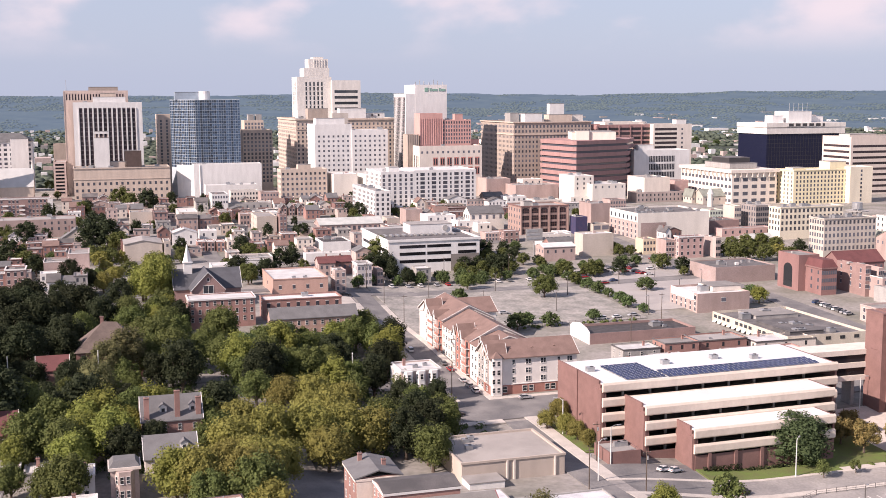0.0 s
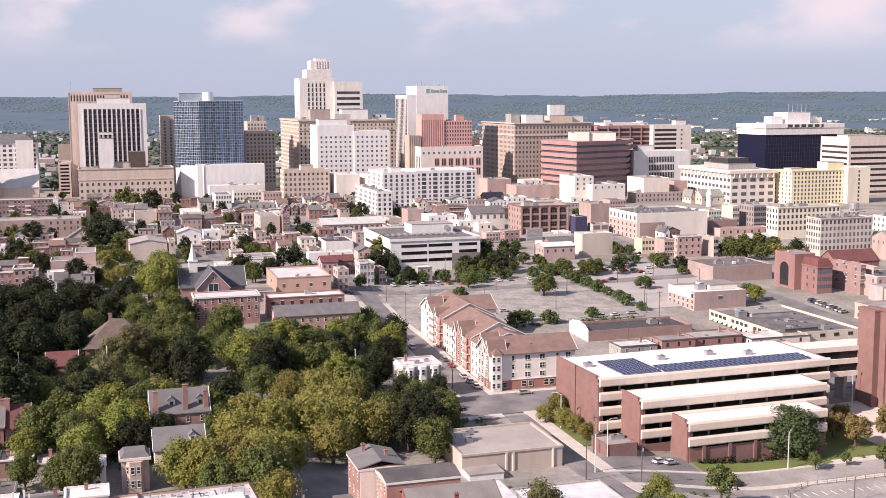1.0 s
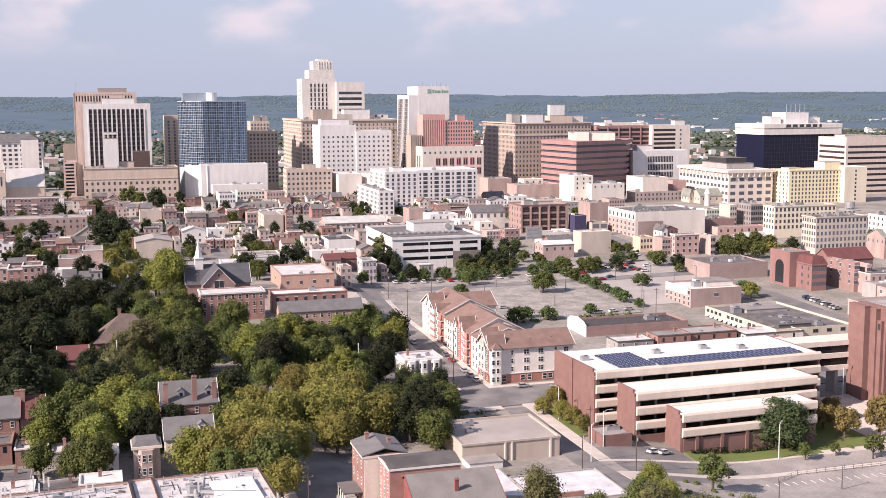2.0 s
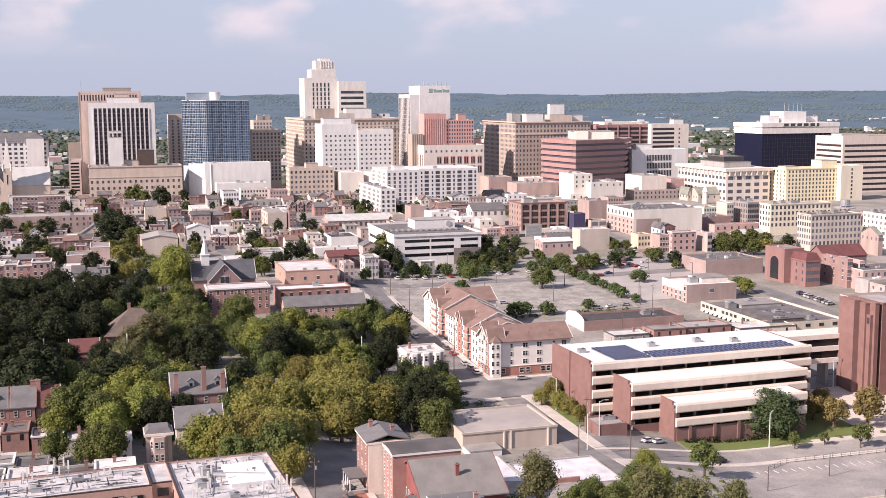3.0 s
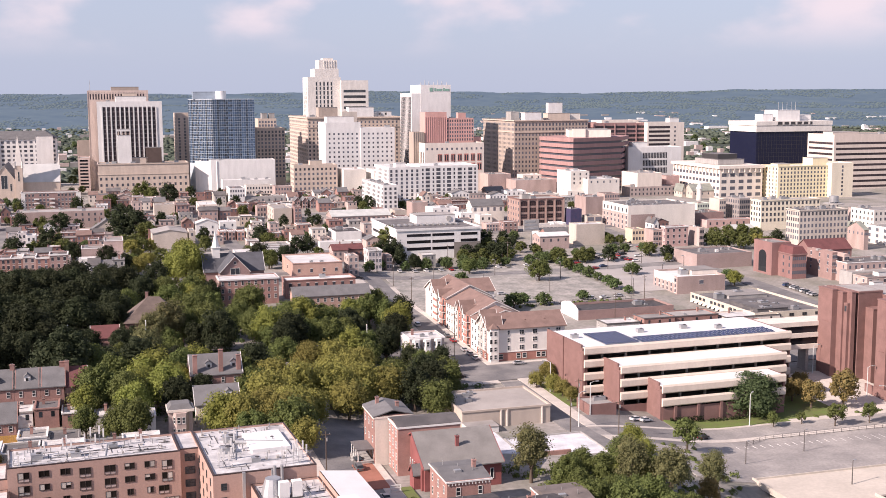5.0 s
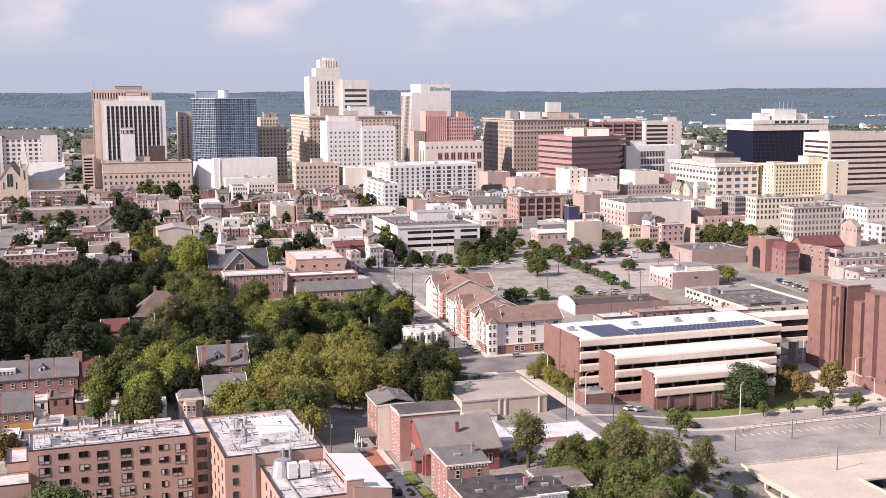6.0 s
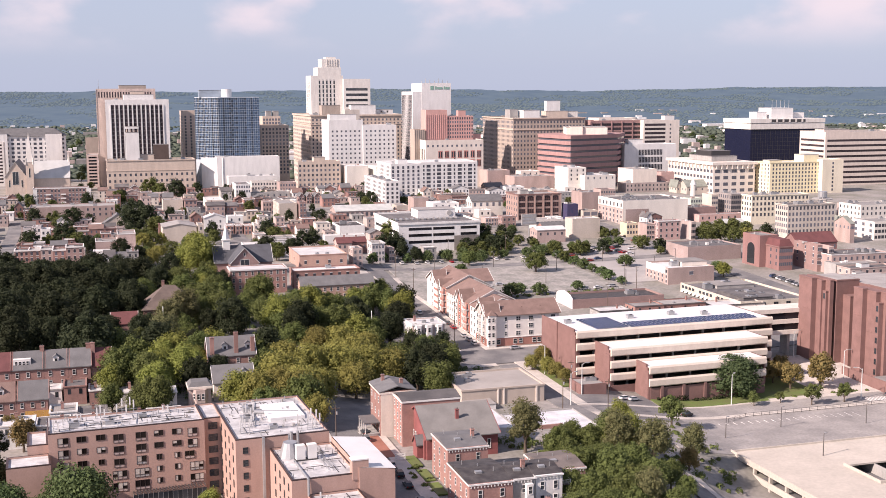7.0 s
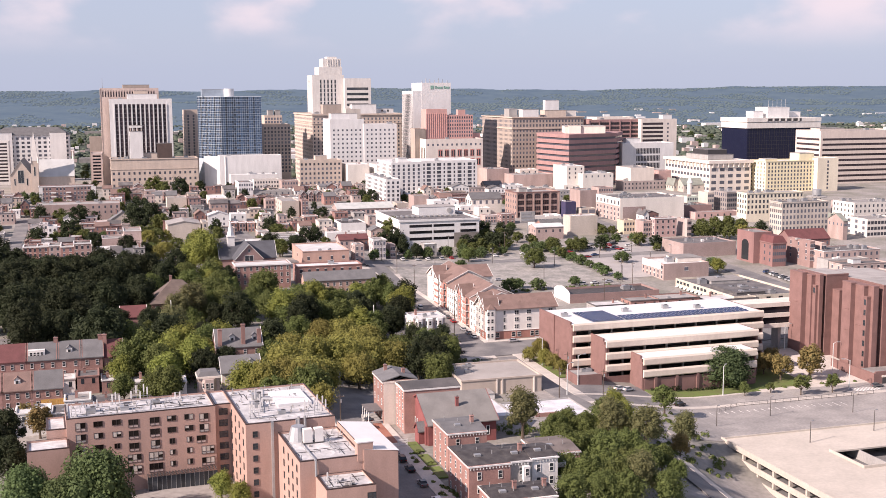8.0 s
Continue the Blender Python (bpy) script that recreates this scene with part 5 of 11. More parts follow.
LAMP, SMALL_LAMP = make_lamp(8.5, 1.6, PALEPOLE), make_lamp(6.5, 0.35, surface("dark_painted_steel", (0.10, 0.09, 0.085), rough=0.5, vary=0.1))


def lamp(kind, x, y, rot=0.0, z=None, size=1.0):
    m = pose(x, y, ground_z(x, y) if z is None else z, 0, 0, rot)
    if kind[1]:
        ob = copy_thing(kind[0], m)
    else:
        ob, kind[1] = kind[0], True
        ob.matrix_basis = m
    ob.scale = (size, size, size)


for x, y, rot in ((92.1, 312.5, 60), (141.0, 346.5, 20), (139.2, 321.5, 160), (35.5, 294.0, 40), (29.6, 335.0, 160), (129.6, 372.3, 20), (40.5, 308.6, 20)):
    lamp(LAMP, x, y, rot, size=1.25)
for u, v in ((160.5, 232.1), (213.9, 236), (185, 240)):
    lamp(SMALL_LAMP, *xy(u, v), 30)
for u, v in ((177.9, 207.3), (204, 212), (190, 175), (225, 190)):
    lamp(SMALL_LAMP, *xy(u, v), 30, -4.3)


def utility_pole(x, y, high=11, rot=GRID):
    root = thing("utility_pole", "weathered wooden utility pole with a cross arm", "utility pole", pose(x, y, ground_z(x, y), 0, 0, rot), "utility poles")
    bm = bmesh.new()
    tube(bm, (0, 0, -0.5), (0, 0, high), 0.17, 0.11, 7)
    part("pole", bm, BARK, root)
    bm = bmesh.new()
    box(bm, -1.2, -0.06, high - 0.9, 1.2, 0.06, high - 0.75)
    part("cross_arm", bm, BARK, root)
    for k in (-1.0, 1.0):
        bm = bmesh.new()
        tube(bm, (k, 0, high - 0.75), (k, 0, high - 0.5), 0.05, 0.04, 6)
        part("insulator", bm, GREY, root)
    bm = bmesh.new()
    tube(bm, (0.3, 0, high - 2.6), (0.3, 0, high - 1.7), 0.25, 0.25, 10)
    part("transformer", bm, METAL, root)
    return root


for u, v in ((40, 236), (133, 258), (131.5, 285), (88, 329), (113, 360), (124, 395), (119, 262)):
    utility_pole(*xy(u, v))
for u in (-25.8, 0.8, 46.8, 81.8):
    x, y = xy(u, 371)
    root = thing("pole", "tall pale steel pole rising out of the wood", "pole", pose(x, y, ground_z(x, y)), "poles in the wood")
    bm = bmesh.new()
    tube(bm, (0, 0, -0.5), (0, 0, 13.0), 0.22, 0.16, 8)
    part("shaft", bm, PALEPOLE, root)
    bm = bmesh.new()
    tube(bm, (0, 0, 13.0), (0, 0, 13.25), 0.24, 0.1, 8)
    part("finial", bm, METAL, root)


# ---- fences ----
def fence(u0, v0, u1, v1, high=1.4):
    a, b = Vector(xy(u0, v0)), Vector(xy(u1, v1))
    root = thing("fence", "dark metal railing along the edge of the lot", "fence", pose(a.x, a.y, 0))
    n = max(2, int((b - a).length / 3))
    for k in range(n + 1):
        p = a.lerp(b, k / n)
        z = ground_z(p.x, p.y)
        bm = bmesh.new()
        tube(bm, (p.x - a.x, p.y - a.y, z), (p.x - a.x, p.y - a.y, z + high), 0.06, 0.06, 5)
        part("post", bm, DARKTRIM, root)
        if k < n:
            q = a.lerp(b, (k + 1) / n)
            bm = bmesh.new()
            for h in (0.3, 0.8, high - 0.05):
                tube(bm, (p.x - a.x, p.y - a.y, z + h), (q.x - a.x, q.y - a.y, ground_z(q.x, q.y) + h), 0.035, 0.035, 4)
            part("rail", bm, DARKTRIM, root)


fence(181, 254.6, 236, 254.6)
fence(181, 254.6, 172, 250)
fence(128, 445.6, 228, 445.6)


# ---- parked vehicles ----
PAINTS = {}


def paint(name, color, metal=0.2):
    if name not in PAINTS:
        PAINTS[name] = surface("car_paint_" + name, color, rough=0.28, vary=0.03, bump=0.0, metal=metal)
    return PAINTS[name]


CARS = {}
CAR_COLOURS = {"white": (0.72, 0.72, 0.72), "silver": (0.42, 0.43, 0.45), "black": (0.02, 0.02, 0.024), "grey": (0.14, 0.145, 0.15), "red": (0.38, 0.025, 0.03),
               "blue": (0.04, 0.07, 0.16), "tan": (0.33, 0.28, 0.21)}
TYRE = surface("rubber_tyre", (0.025, 0.025, 0.026), vary=0.1)
REDLENS = surface("red_lens", (0.35, 0.02, 0.02), rough=0.2, vary=0.02, bump=0)
PALELENS = surface("pale_lens", (0.7, 0.7, 0.68), rough=0.15, vary=0.02, bump=0)


def car_template(colour, shape, plain=False):
    root = thing("car", f"{colour} parked {shape} at the kerb", "car", pose(0, -340, -40), "parked cars")
    l, w = (4.6, 1.8) if shape != "pickup" else (5.4, 1.95)
    waist, top = (0.92, 1.45) if shape == "sedan" else (1.05, 1.72)
    bm = bmesh.new()
    prof = [(-l / 2, 0.35), (-l / 2, waist - 0.12), (-l / 2 + 0.25, waist), (l / 2 - 1.0, waist), (l / 2 - 0.12, waist - 0.2), (l / 2, 0.5), (l / 2 - 0.05, 0.32)]
    a, b = [[bm.verts.new((p[0], s * w / 2, p[1])) for p in prof] for s in (-1, 1)]
    for i in range(len(prof)):
        j = (i + 1) % len(prof)
        bm.faces.new((a[i], a[j], b[j], b[i]))
    bm.faces.new(a[::-1]), bm.faces.new(b)
    bmesh.ops.recalc_face_normals(bm, faces=bm.faces)
    part("body", bm, paint(colour, CAR_COLOURS[colour]), root)
    bm = bmesh.new()
    back, fore = {"sedan": (-l / 2 + 0.55, l / 2 - 1.35), "wagon": (-l / 2 + 0.1, l / 2 - 1.3), "pickup": (-0.5, l / 2 - 1.5)}[shape]
    low = [bm.verts.new((x, y, waist)) for x, y in ((back, -w / 2 + 0.06), (fore, -w / 2 + 0.06), (fore, w / 2 - 0.06), (back, w / 2 - 0.06))]
    rise = 0.55 if shape == "sedan" else 0.25
    hi = [bm.verts.new((x, y, top - 0.05)) for x, y in ((back + rise, -w / 2 + 0.24), (fore - 0.65, -w / 2 + 0.24), (fore - 0.65, w / 2 - 0.24), (back + rise, w / 2 - 0.24))]
    for i in range(4):
        bm.faces.new((low[i], low[(i + 1) % 4], hi[(i + 1) % 4], hi[i]))
    part("glasshouse", bm, GLASS, root)
    bm = bmesh.new()
    box(bm, back + rise - 0.08, -w / 2 + 0.2, top - 0.06, fore - 0.58, w / 2 - 0.2, top)
    part("roof", bm, paint(colour, CAR_COLOURS[colour]), root)
    for x in (-l / 2 + 0.85, l / 2 - 0.9):
        for s in (-1, 1):
            bm = bmesh.new()
            tube(bm, (x, s * (w / 2 - 0.2), 0.33), (x, s * (w / 2 + 0.02), 0.33), 0.33, 0.33, 12)
            wheel = part("tyre", bm, TYRE, root)
            if plain:
                continue
            bm = bmesh.new()
            tube(bm, (x, s * (w / 2), 0.33), (x, s * (w / 2 + 0.03), 0.33), 0.2, 0.18, 10)
            part("rim", bm, METAL, wheel)
    for s in () if plain else (-1, 1):
        bm = bmesh.new()
        box(bm, l / 2 - 0.12, s * w * 0.34 - 0.2, 0.58, l / 2 + 0.01, s * w * 0.34 + 0.2, 0.72)
        part("headlight", bm, PALELENS, root)
        bm = bmesh.new()
        box(bm, -l / 2 - 0.01, s * w * 0.36 - 0.18, 0.62, -l / 2 + 0.08, s * w * 0.36 + 0.18, 0.8)
        part("tail_light", bm, REDLENS, root)
    return root


def car(colour, shape, u, v, rot, lift=0.08):
    """A parked car; rot: 0 along u, 90 along v."""
    x, y = xy(u, v)
    z = ground_z(x, y) + lift
    dx, dy = math.cos(radians(rot + GRID)), math.sin(radians(rot + GRID))
    pitch = math.degrees(math.atan2(ground_z(x + dx * 2, y + dy * 2) - ground_z(x - dx * 2, y - dy * 2), 4))
    m = pose(x, y, z, 0, 0, rot + GRID) @ pose(0, 0, 0, 0, -pitch, 0)
    key = (colour, shape, v > 400)
    if key in CARS:
        return copy_thing(CARS[key], m)
    CARS[key] = car_template(colour, shape, v > 400)
    CARS[key].matrix_basis = m
    return CARS[key]


for colour, shape, u, v, rot in (
        ("silver", "sedan", 49.8, 212, 90), ("black", "wagon", 49.8, 203.5, 90), ("black", "sedan", 49.8, 195, 90), ("grey", "sedan", 49.8, 183, 90), ("white", "sedan", 49.8, 170, 90),
        ("grey", "wagon", 48.5, 236, 90), ("black", "sedan", 49.8, 243, 90), ("blue", "sedan", 41.5, 230, 90),
        ("white", "sedan", 147.3, 275.5, 20), ("white", "sedan", 150.4, 275.0, 20), ("silver", "sedan", 135.0, 349, 0), ("black", "wagon", 107.5, 336, 15),
        ("white", "sedan", 122.0, 362, 90), ("silver", "wagon", 122.0, 369, 90), ("silver", "sedan", 122.0, 376, 90), ("red", "sedan", 122.0, 391, 90), ("grey", "sedan", 122.0, 399, 90),
        ("black", "sedan", 116.0, 440, 90), ("silver", "sedan", 115.5, 452, 90), ("white", "wagon", 115, 420, 90), ("black", "wagon", 162, 259, 30), ("grey", "sedan", 243, 262, 0)):
    car(colour, shape, u, v, rot, 0.14)
for k in range(11):
    car(KRNG.choice(("white", "silver", "black", "grey", "red", "blue")), KRNG.choice(("sedan", "wagon")), 138 + k * 8.0 + KRNG.uniform(-2, 2), 543, 90)
for k in range(9):
    car(KRNG.choice(("white", "silver", "black", "grey", "blue")), KRNG.choice(("sedan", "wagon")), 314, 424 + k * 2.9, 8)
for k in range(5):
    car(KRNG.choice(("white", "silver", "grey")), "sedan", 240 + k * 8, 556, 90)
for colour, u, v in (("black", 248, 548), ("grey", 256, 549), ("red", 272, 541), ("white", 290, 552), ("black", 276, 556), ("grey", 262, 556), ("black", 236, 549), ("white", 208, 449), ("white", 216, 450), ("silver", 224, 451)):
    car(colour, KRNG.choice(("sedan", "wagon")), u, v, KRNG.choice((0, 10, 180)))
for colour, u, v in (("grey", -67.2, 852.7), ("red", -61.4, 850.6), ("black", -56.8, 852.0), ("black", -49.7, 849.6), ("silver", -43.8, 847.6), ("silver", -38.0, 848.5), ("blue", -33.3, 846.9), ("white", 292.9, 583.7), ("black", 300.8, 593.8), ("red", 271.2, 553.3), ("grey", 272.0, 546.3), ("red", 273.1, 539.3), ("white", 274.6, 535.5), ("black", 266.4, 548.2), ("red", 296.0, 575.2), ("red", 243.6, 522.6), ("blue", 250.5, 527.1), ("white", 242.2, 549.6)):
    car(colour, "sedan", u, v, KRNG.choice((0, 8, 90)))
# light masts in the lots
for u, v in ((140, 470), (168, 488), (196, 470), (150, 515), (185, 520), (214, 500), (240, 470), (262, 480), (285, 500), (250, 520), (275, 530), (232, 452)):
    lamp(SMALL_LAMP, *xy(u, v), KRNG.choice((30, 120, 200)), None, KRNG.uniform(1.1, 1.4))
for u, v in ((126, 440), (126, 470), (126, 505), (126, 540), (170, 556), (205, 556), (232, 440), (200, 404)):
    utility_pole(*xy(u, v), 12)
for colour, u, v in (("red", 266, 546), ("red", 240, 540), ("white", 282, 548), ("black", 88, 512), ("black", 110, 514), ("white", 62, 516), ("white", 165, 470), ("silver", 172, 472)):
    car(colour, "sedan", u, v, 0)

# ---- terraced houses and low blocks ----
HR = random.Random(21)
WALLS = {"R": RED, "P": PINK, "S": SALMON, "T": TAN, "W": WHITE, "C": CREAM, "G": GREY, "B": BROWNRED, "N": BROWNTAN, "Y": YELLOW}
ROOFS = {"w": ROOFW, "g": ROOFG, "d": ROOFD}
WORDS = {"R": "red brick", "P": "pink brick", "S": "salmon brick", "T": "tan stone", "W": "white painted", "C": "cream painted", "G": "grey rendered",
         "B": "brown-red brick", "N": "brown brick", "Y": "pale yellow"}
ROOFWORDS = {"w": "white", "g": "grey", "d": "dark"}


def row_house(x, y, w, d, h, wall, roof, bays=2, rot=GRID, side=True, chim=True, name="row_house"):
    """A flat-roofed town house with a cornice, windows floor by floor, and a chimney."""
    steep = y > 440 and HR.random() < 0.2
    root = thing(name, f"{WORDS[wall]} town house with a {'grey pitched' if steep else ROOFWORDS[roof] + ' flat'} roof", "house", site(x, y, rot), "town houses")
    shell(root, w, d, h, WALLS[wall], ROOFS[roof], 0.45, below=4)
    if steep:
        gable(root, 0, w, 0, d, h - 0.1, h + HR.uniform(1.6, 3.2), HR.choice("uv"), HR.choice((SLATE, SHINGLE, ROOFD, SLATE)), WALLS[wall], 0.3)
    else:
        cap(root, w, d, h, 0.2, 0.35, HR.choice((TRIM, WALLS[wall], WALLS[wall], GREY, ROOFD)))
    floors = max(1, int(h / 3.1))
    style = "plain" if HR.random() < 0.35 else "none"
    windows(root, w, d, "front", h - floors * 3.1 + 0.1, h - 0.35, floors, bays, 0.95, 1.65, style)
    if side:
        windows(root, w, d, "left", h - floors * 3.1 + 0.1, h - 0.35, floors, max(1, int(d / 4)), 0.9, 1.6, style)
    if chim:
        chimney(root, w * HR.uniform(0.2, 0.8), d * HR.uniform(0.4, 0.85), h - 0.5, h + HR.uniform(0.8, 1.6), 0.8, 0.6)
    if HR.random() < 0.25:
        bm = bmesh.new()
        box(bm, w * 0.3, d * 0.3, h - 0.45, w * 0.3 + 1.1, d * 0.3 + 1.1, h + 0.15)
        part("roof_hatch", bm, METAL, root)
    if HR.random() < 0.45:
        low = h * HR.uniform(0.55, 0.75)
        bm = bmesh.new()
        box(bm, w * 0.15, d, -3, w * 0.8, d + HR.uniform(3, 6), low)
        part("rear_wing", bm, [WALLS[wall]], root)
    return root


def terrace_row(x, y, total, h, n, walls, roofs, d=11.0, rot=GRID):
    """n houses side by side, each a thing of its own."""
    for k in range(n):
        px, py = uv_point((x, y), total * k / n, 0, rot)
        w = total / n
        row_house(px, py, w - 0.03, d * HR.uniform(0.9, 1.15), h + HR.uniform(-1.4, 2.4), HR.choice(walls), HR.choice(roofs), max(1, int(w / 2.3)), rot, k == 0, HR.random() < 0.2)


def low_block(x, y, w, d, h, wall, roof, floors=2, bays=6, side=3, rot=GRID, units=2, win=(1.3, 1.7), name="low_building", label=""):
    """A broader flat-roofed commercial building."""
    root = thing(name, label or f"{WORDS[wall]} low building with a {ROOFWORDS[roof]} flat roof", "building", site(x, y, rot))
    shell(root, w, d, h, WALLS[wall], ROOFS[roof], 0.6, below=5)
    cap(root, w, d, h, 0.18, 0.35, TRIM if HR.random() < 0.2 else WALLS[wall])
    if bays:
        windows(root, w, d, "front", 0.3, h - 0.5, floors, bays, *win)
    if side:
        windows(root, w, d, "left", 0.3, h - 0.5, floors, side, *win)
    units_on(root, w, d, h - 0.6, units, 1.0)
    if w > 14 and HR.random() < 0.5:
        a, b = w * HR.uniform(0.15, 0.5), d * HR.uniform(0.3, 0.5)
        penthouse(root, a, b, a + HR.uniform(3, 6), b + HR.uniform(3, 5), h - 0.6, h + HR.uniform(1.4, 2.6), HR.choice((WALLS[wall], GREY, WHITE)), "stair_head")
    return root


def pitched_house(u0, v0, w, d, eave, ridge, wall, roof, label, dormers=(), chims=(), bays=3, floors=2, axis="u", trim=None):
    root = thing("house", label, "house", lot(u0, v0, z=0))
    plain_walls(root, 0, w, 0, d, low_land(u0, u0 + w, v0, v0 + d) - 3, eave, wall)
    gable(root, 0, w, 0, d, eave, ridge, axis, roof, wall, 0.35, trim or TRIM)
    windows(root, w, d, "front", eave - 3.0 * floors, eave - 0.2, floors, bays, 1.0, 1.6)
    windows(root, w, d, "left", eave - 3.0 * floors, eave - 0.2, floors, 2, 1.0, 1.6)
    k = (ridge - eave) / (d / 2)
    for x in dormers:
        dormer(root, x, d * 0.16, eave + k * d * 0.16 - 0.2, 1.8, 1.7, d * 0.34, TRIM, roof)
    for x, y, z in chims:
        chimney(root, x, y, eave - 1, z, 1.3, 0.8, wall if wall in (RED,) else RED)
    return root


MAROON = surface("maroon_shingle", (0.15, 0.055, 0.055), vary=0.16, fine=4)
# upper terrace by the salmon apartments
for k, (u0, w, roof, word) in enumerate(((-96, 12, SLATE, "grey"), (-84, 12, MAROON, "maroon"), (-72, 9, MAROON, "maroon"), (-63, 14.3, MAROON, "maroon"), (-48.7, 9.5, SLATE, "grey"), (-39.2, 7.2, SLATE, "grey"), (-32.0, 6.6, SLATE, "grey"))):
    last = pitched_house(u0, 299, w - 0.05, 10.5, 16.5, 21.0, RED, roof, f"red brick terraced house with a {word} shingle roof", (w * 0.5,) if k in (0, 1, 5) else (),
                  ((w - 0.6, 5.2, 22.4),) if k in (1, 4, 6) else (), max(2, int(w / 2.6)), 3, trim=RED)
    if k == 4:
        bay = plain_walls(last, 0.5, 5.6, 1.2, 5.0, 16.4, 19.5, TRIM, "box_dormer")
        for x in (1.4, 2.5, 3.6, 4.7):
            part("window", window_mesh(0.8, 1.4, "plain"), None, bay, at=pose(x, 1.19, 17.5))
root = pitched_house(-25.2, 299.5, 6, 10.5, 16.0, 20.6, RED, MAROON, "red brick end house with a maroon roof beside trees", (), ((0.6, 4, 22.6),), 1, 3)
# lower terrace
for k, (u0, w, roof) in enumerate(((-76, 11, SLATE), (-65, 10.5, SHINGLE), (-54.5, 8.5, SHINGLE), (-46.0, 8.6, SLATE))):
    pitched_house(u0, 275.6, w - 0.05, 7.6, 12.9, 17.4, RED, roof, "small red brick terraced house with white shutters", (w * 0.5,) if k in (1, 2) else (), (), 3, 2, trim=RED)
# white and grey flat roofs between the terraces and the apartments
for u, v, w, d, z, wall, roof in ((-36.8, 268, 7.5, 9, 10.5, "W", "g"), (-29, 266, 8, 8, 10.0, "G", "d"), (-50, 258, 9.5, 9, 10.4, "W", "w"), (-40, 256, 9, 9, 10.2, "G", "d"), (-30, 255, 10, 8, 10.6, "W", "w"),
                                  (-19.5, 254, 9.5, 9, 10.0, "G", "d"), (-10, 256, 9.5, 8, 10.6, "W", "w"), (-62, 257, 11, 9, 10, "C", "g"), (-75, 255, 12, 9, 10.3, "R", "w"), (-8.4, 271, 7.5, 8, 13.0, "W", "w"), (-47.5, 289.5, 7, 8.5, 12.6, "R", "g"), (-40, 291, 6, 7.5, 11.6, "W", "w"), (-33.4, 288.5, 6.6, 10, 12.8, "R", "d"), (-26, 287, 8, 9, 11.4, "R", "w"), (-58, 290, 9, 8, 12.4, "R", "d"), (-17, 284, 9, 8, 10.6, "G", "w")):
    x, y = xy(u, v)
    row_house(x, y, w, d, z - ground_z(x, y), wall, roof, 2, name="row_house")
root = thing("timber_fence", "new yellow timber yard fence", "fence", lot(-43.5, 271, z=0))
for k in range(12):
    bm = bmesh.new()
    box(bm, k * 0.62, 0, 6, k * 0.62 + 0.58, 0.08, 10.6)
    part("board", bm, surface("new_timber", (0.52, 0.29, 0.08), vary=0.12) if k == 0 else bpy.data.materials["new_timber"], root)
# bay-fronted house, slate-roofed house, dormered house with big chimneys
def bay_house():
    root = thing("house", "pink brick house with a polygonal bay and grey mansard", "house", lot(2.6, 269.5, z=0))
    plain_walls(root, 0, 6.4, 0, 6.4, 3, 14.3, PINK)
    plain_walls(root, 0.4, 6.0, 6.4, 12, 3, 11.0, PINK, "rear_wing")
    bm = bmesh.new()
    lo, hi = [bm.verts.new(p) for p in ((-0.4, -0.4, 14.3), (6.8, -0.4, 14.3), (6.8, 6.8, 14.3), (-0.4, 6.8, 14.3))], [bm.verts.new(p) for p in ((0.7, 0.9, 15.7), (5.7, 0.9, 15.7), (5.7, 5.6, 15.7), (0.7, 5.6, 15.7))]
    for i in range(4):
        bm.faces.new((lo[i], lo[(i + 1) % 4], hi[(i + 1) % 4], hi[i]))
    bm.faces.new(hi)
    part("roof", bm, SLATE, root)
    cap(root, 6.4, 6.4, 14.4, 0.5, 0.6, CREAM)
    bm = bmesh.new()
    prism(bm, [(1.0, 0), (1.9, -1.5), (4.5, -1.5), (5.4, 0)], 3, 13.7)
    bay = part("bay", bm, PINK, root)
    for i in range(2):
        for x in (2.5, 3.9):
            part("window", window_mesh(0.9, 1.7, "plain"), None, bay, at=pose(x, -1.51, 7.6 + 3.3 * i))
        part("window", window_mesh(0.9, 1.7, "plain"), None, bay, at=pose(1.4, -0.78, 7.6 + 3.3 * i, 0, 0, -59))
    bm = bmesh.new()
    box(bm, 0.3, -2.0, 5.2, 6.1, -0.2, 5.5)
    part("porch_roof", bm, SLATE, root)


bay_house()
pitched_house(10.8, 280, 12.4, 11.5, 12.4, 16.6, CREAM, SLATE, "cream house with a grey slate gable roof", (9.5,), (), 3, 2)
pitched_house(11.0, 297.5, 15.0, 11.5, 16.9, 22.0, RED, SLATE, "red brick house with white dormers and tall chimneys", (5.4, 12.8), ((1.2, 0.6, 22.9), (8.9, 0.8, 24.2), (14.2, 1, 22.2)), 4, 3)
# houses half hidden in the wood
DULLREDHOUSE = surface("old_red_brick", (0.26, 0.14, 0.12), vary=0.16, fine=3)
OLDSHINGLE = surface("old_brown_shingle", (0.15, 0.115, 0.10), vary=0.2, fine=4)


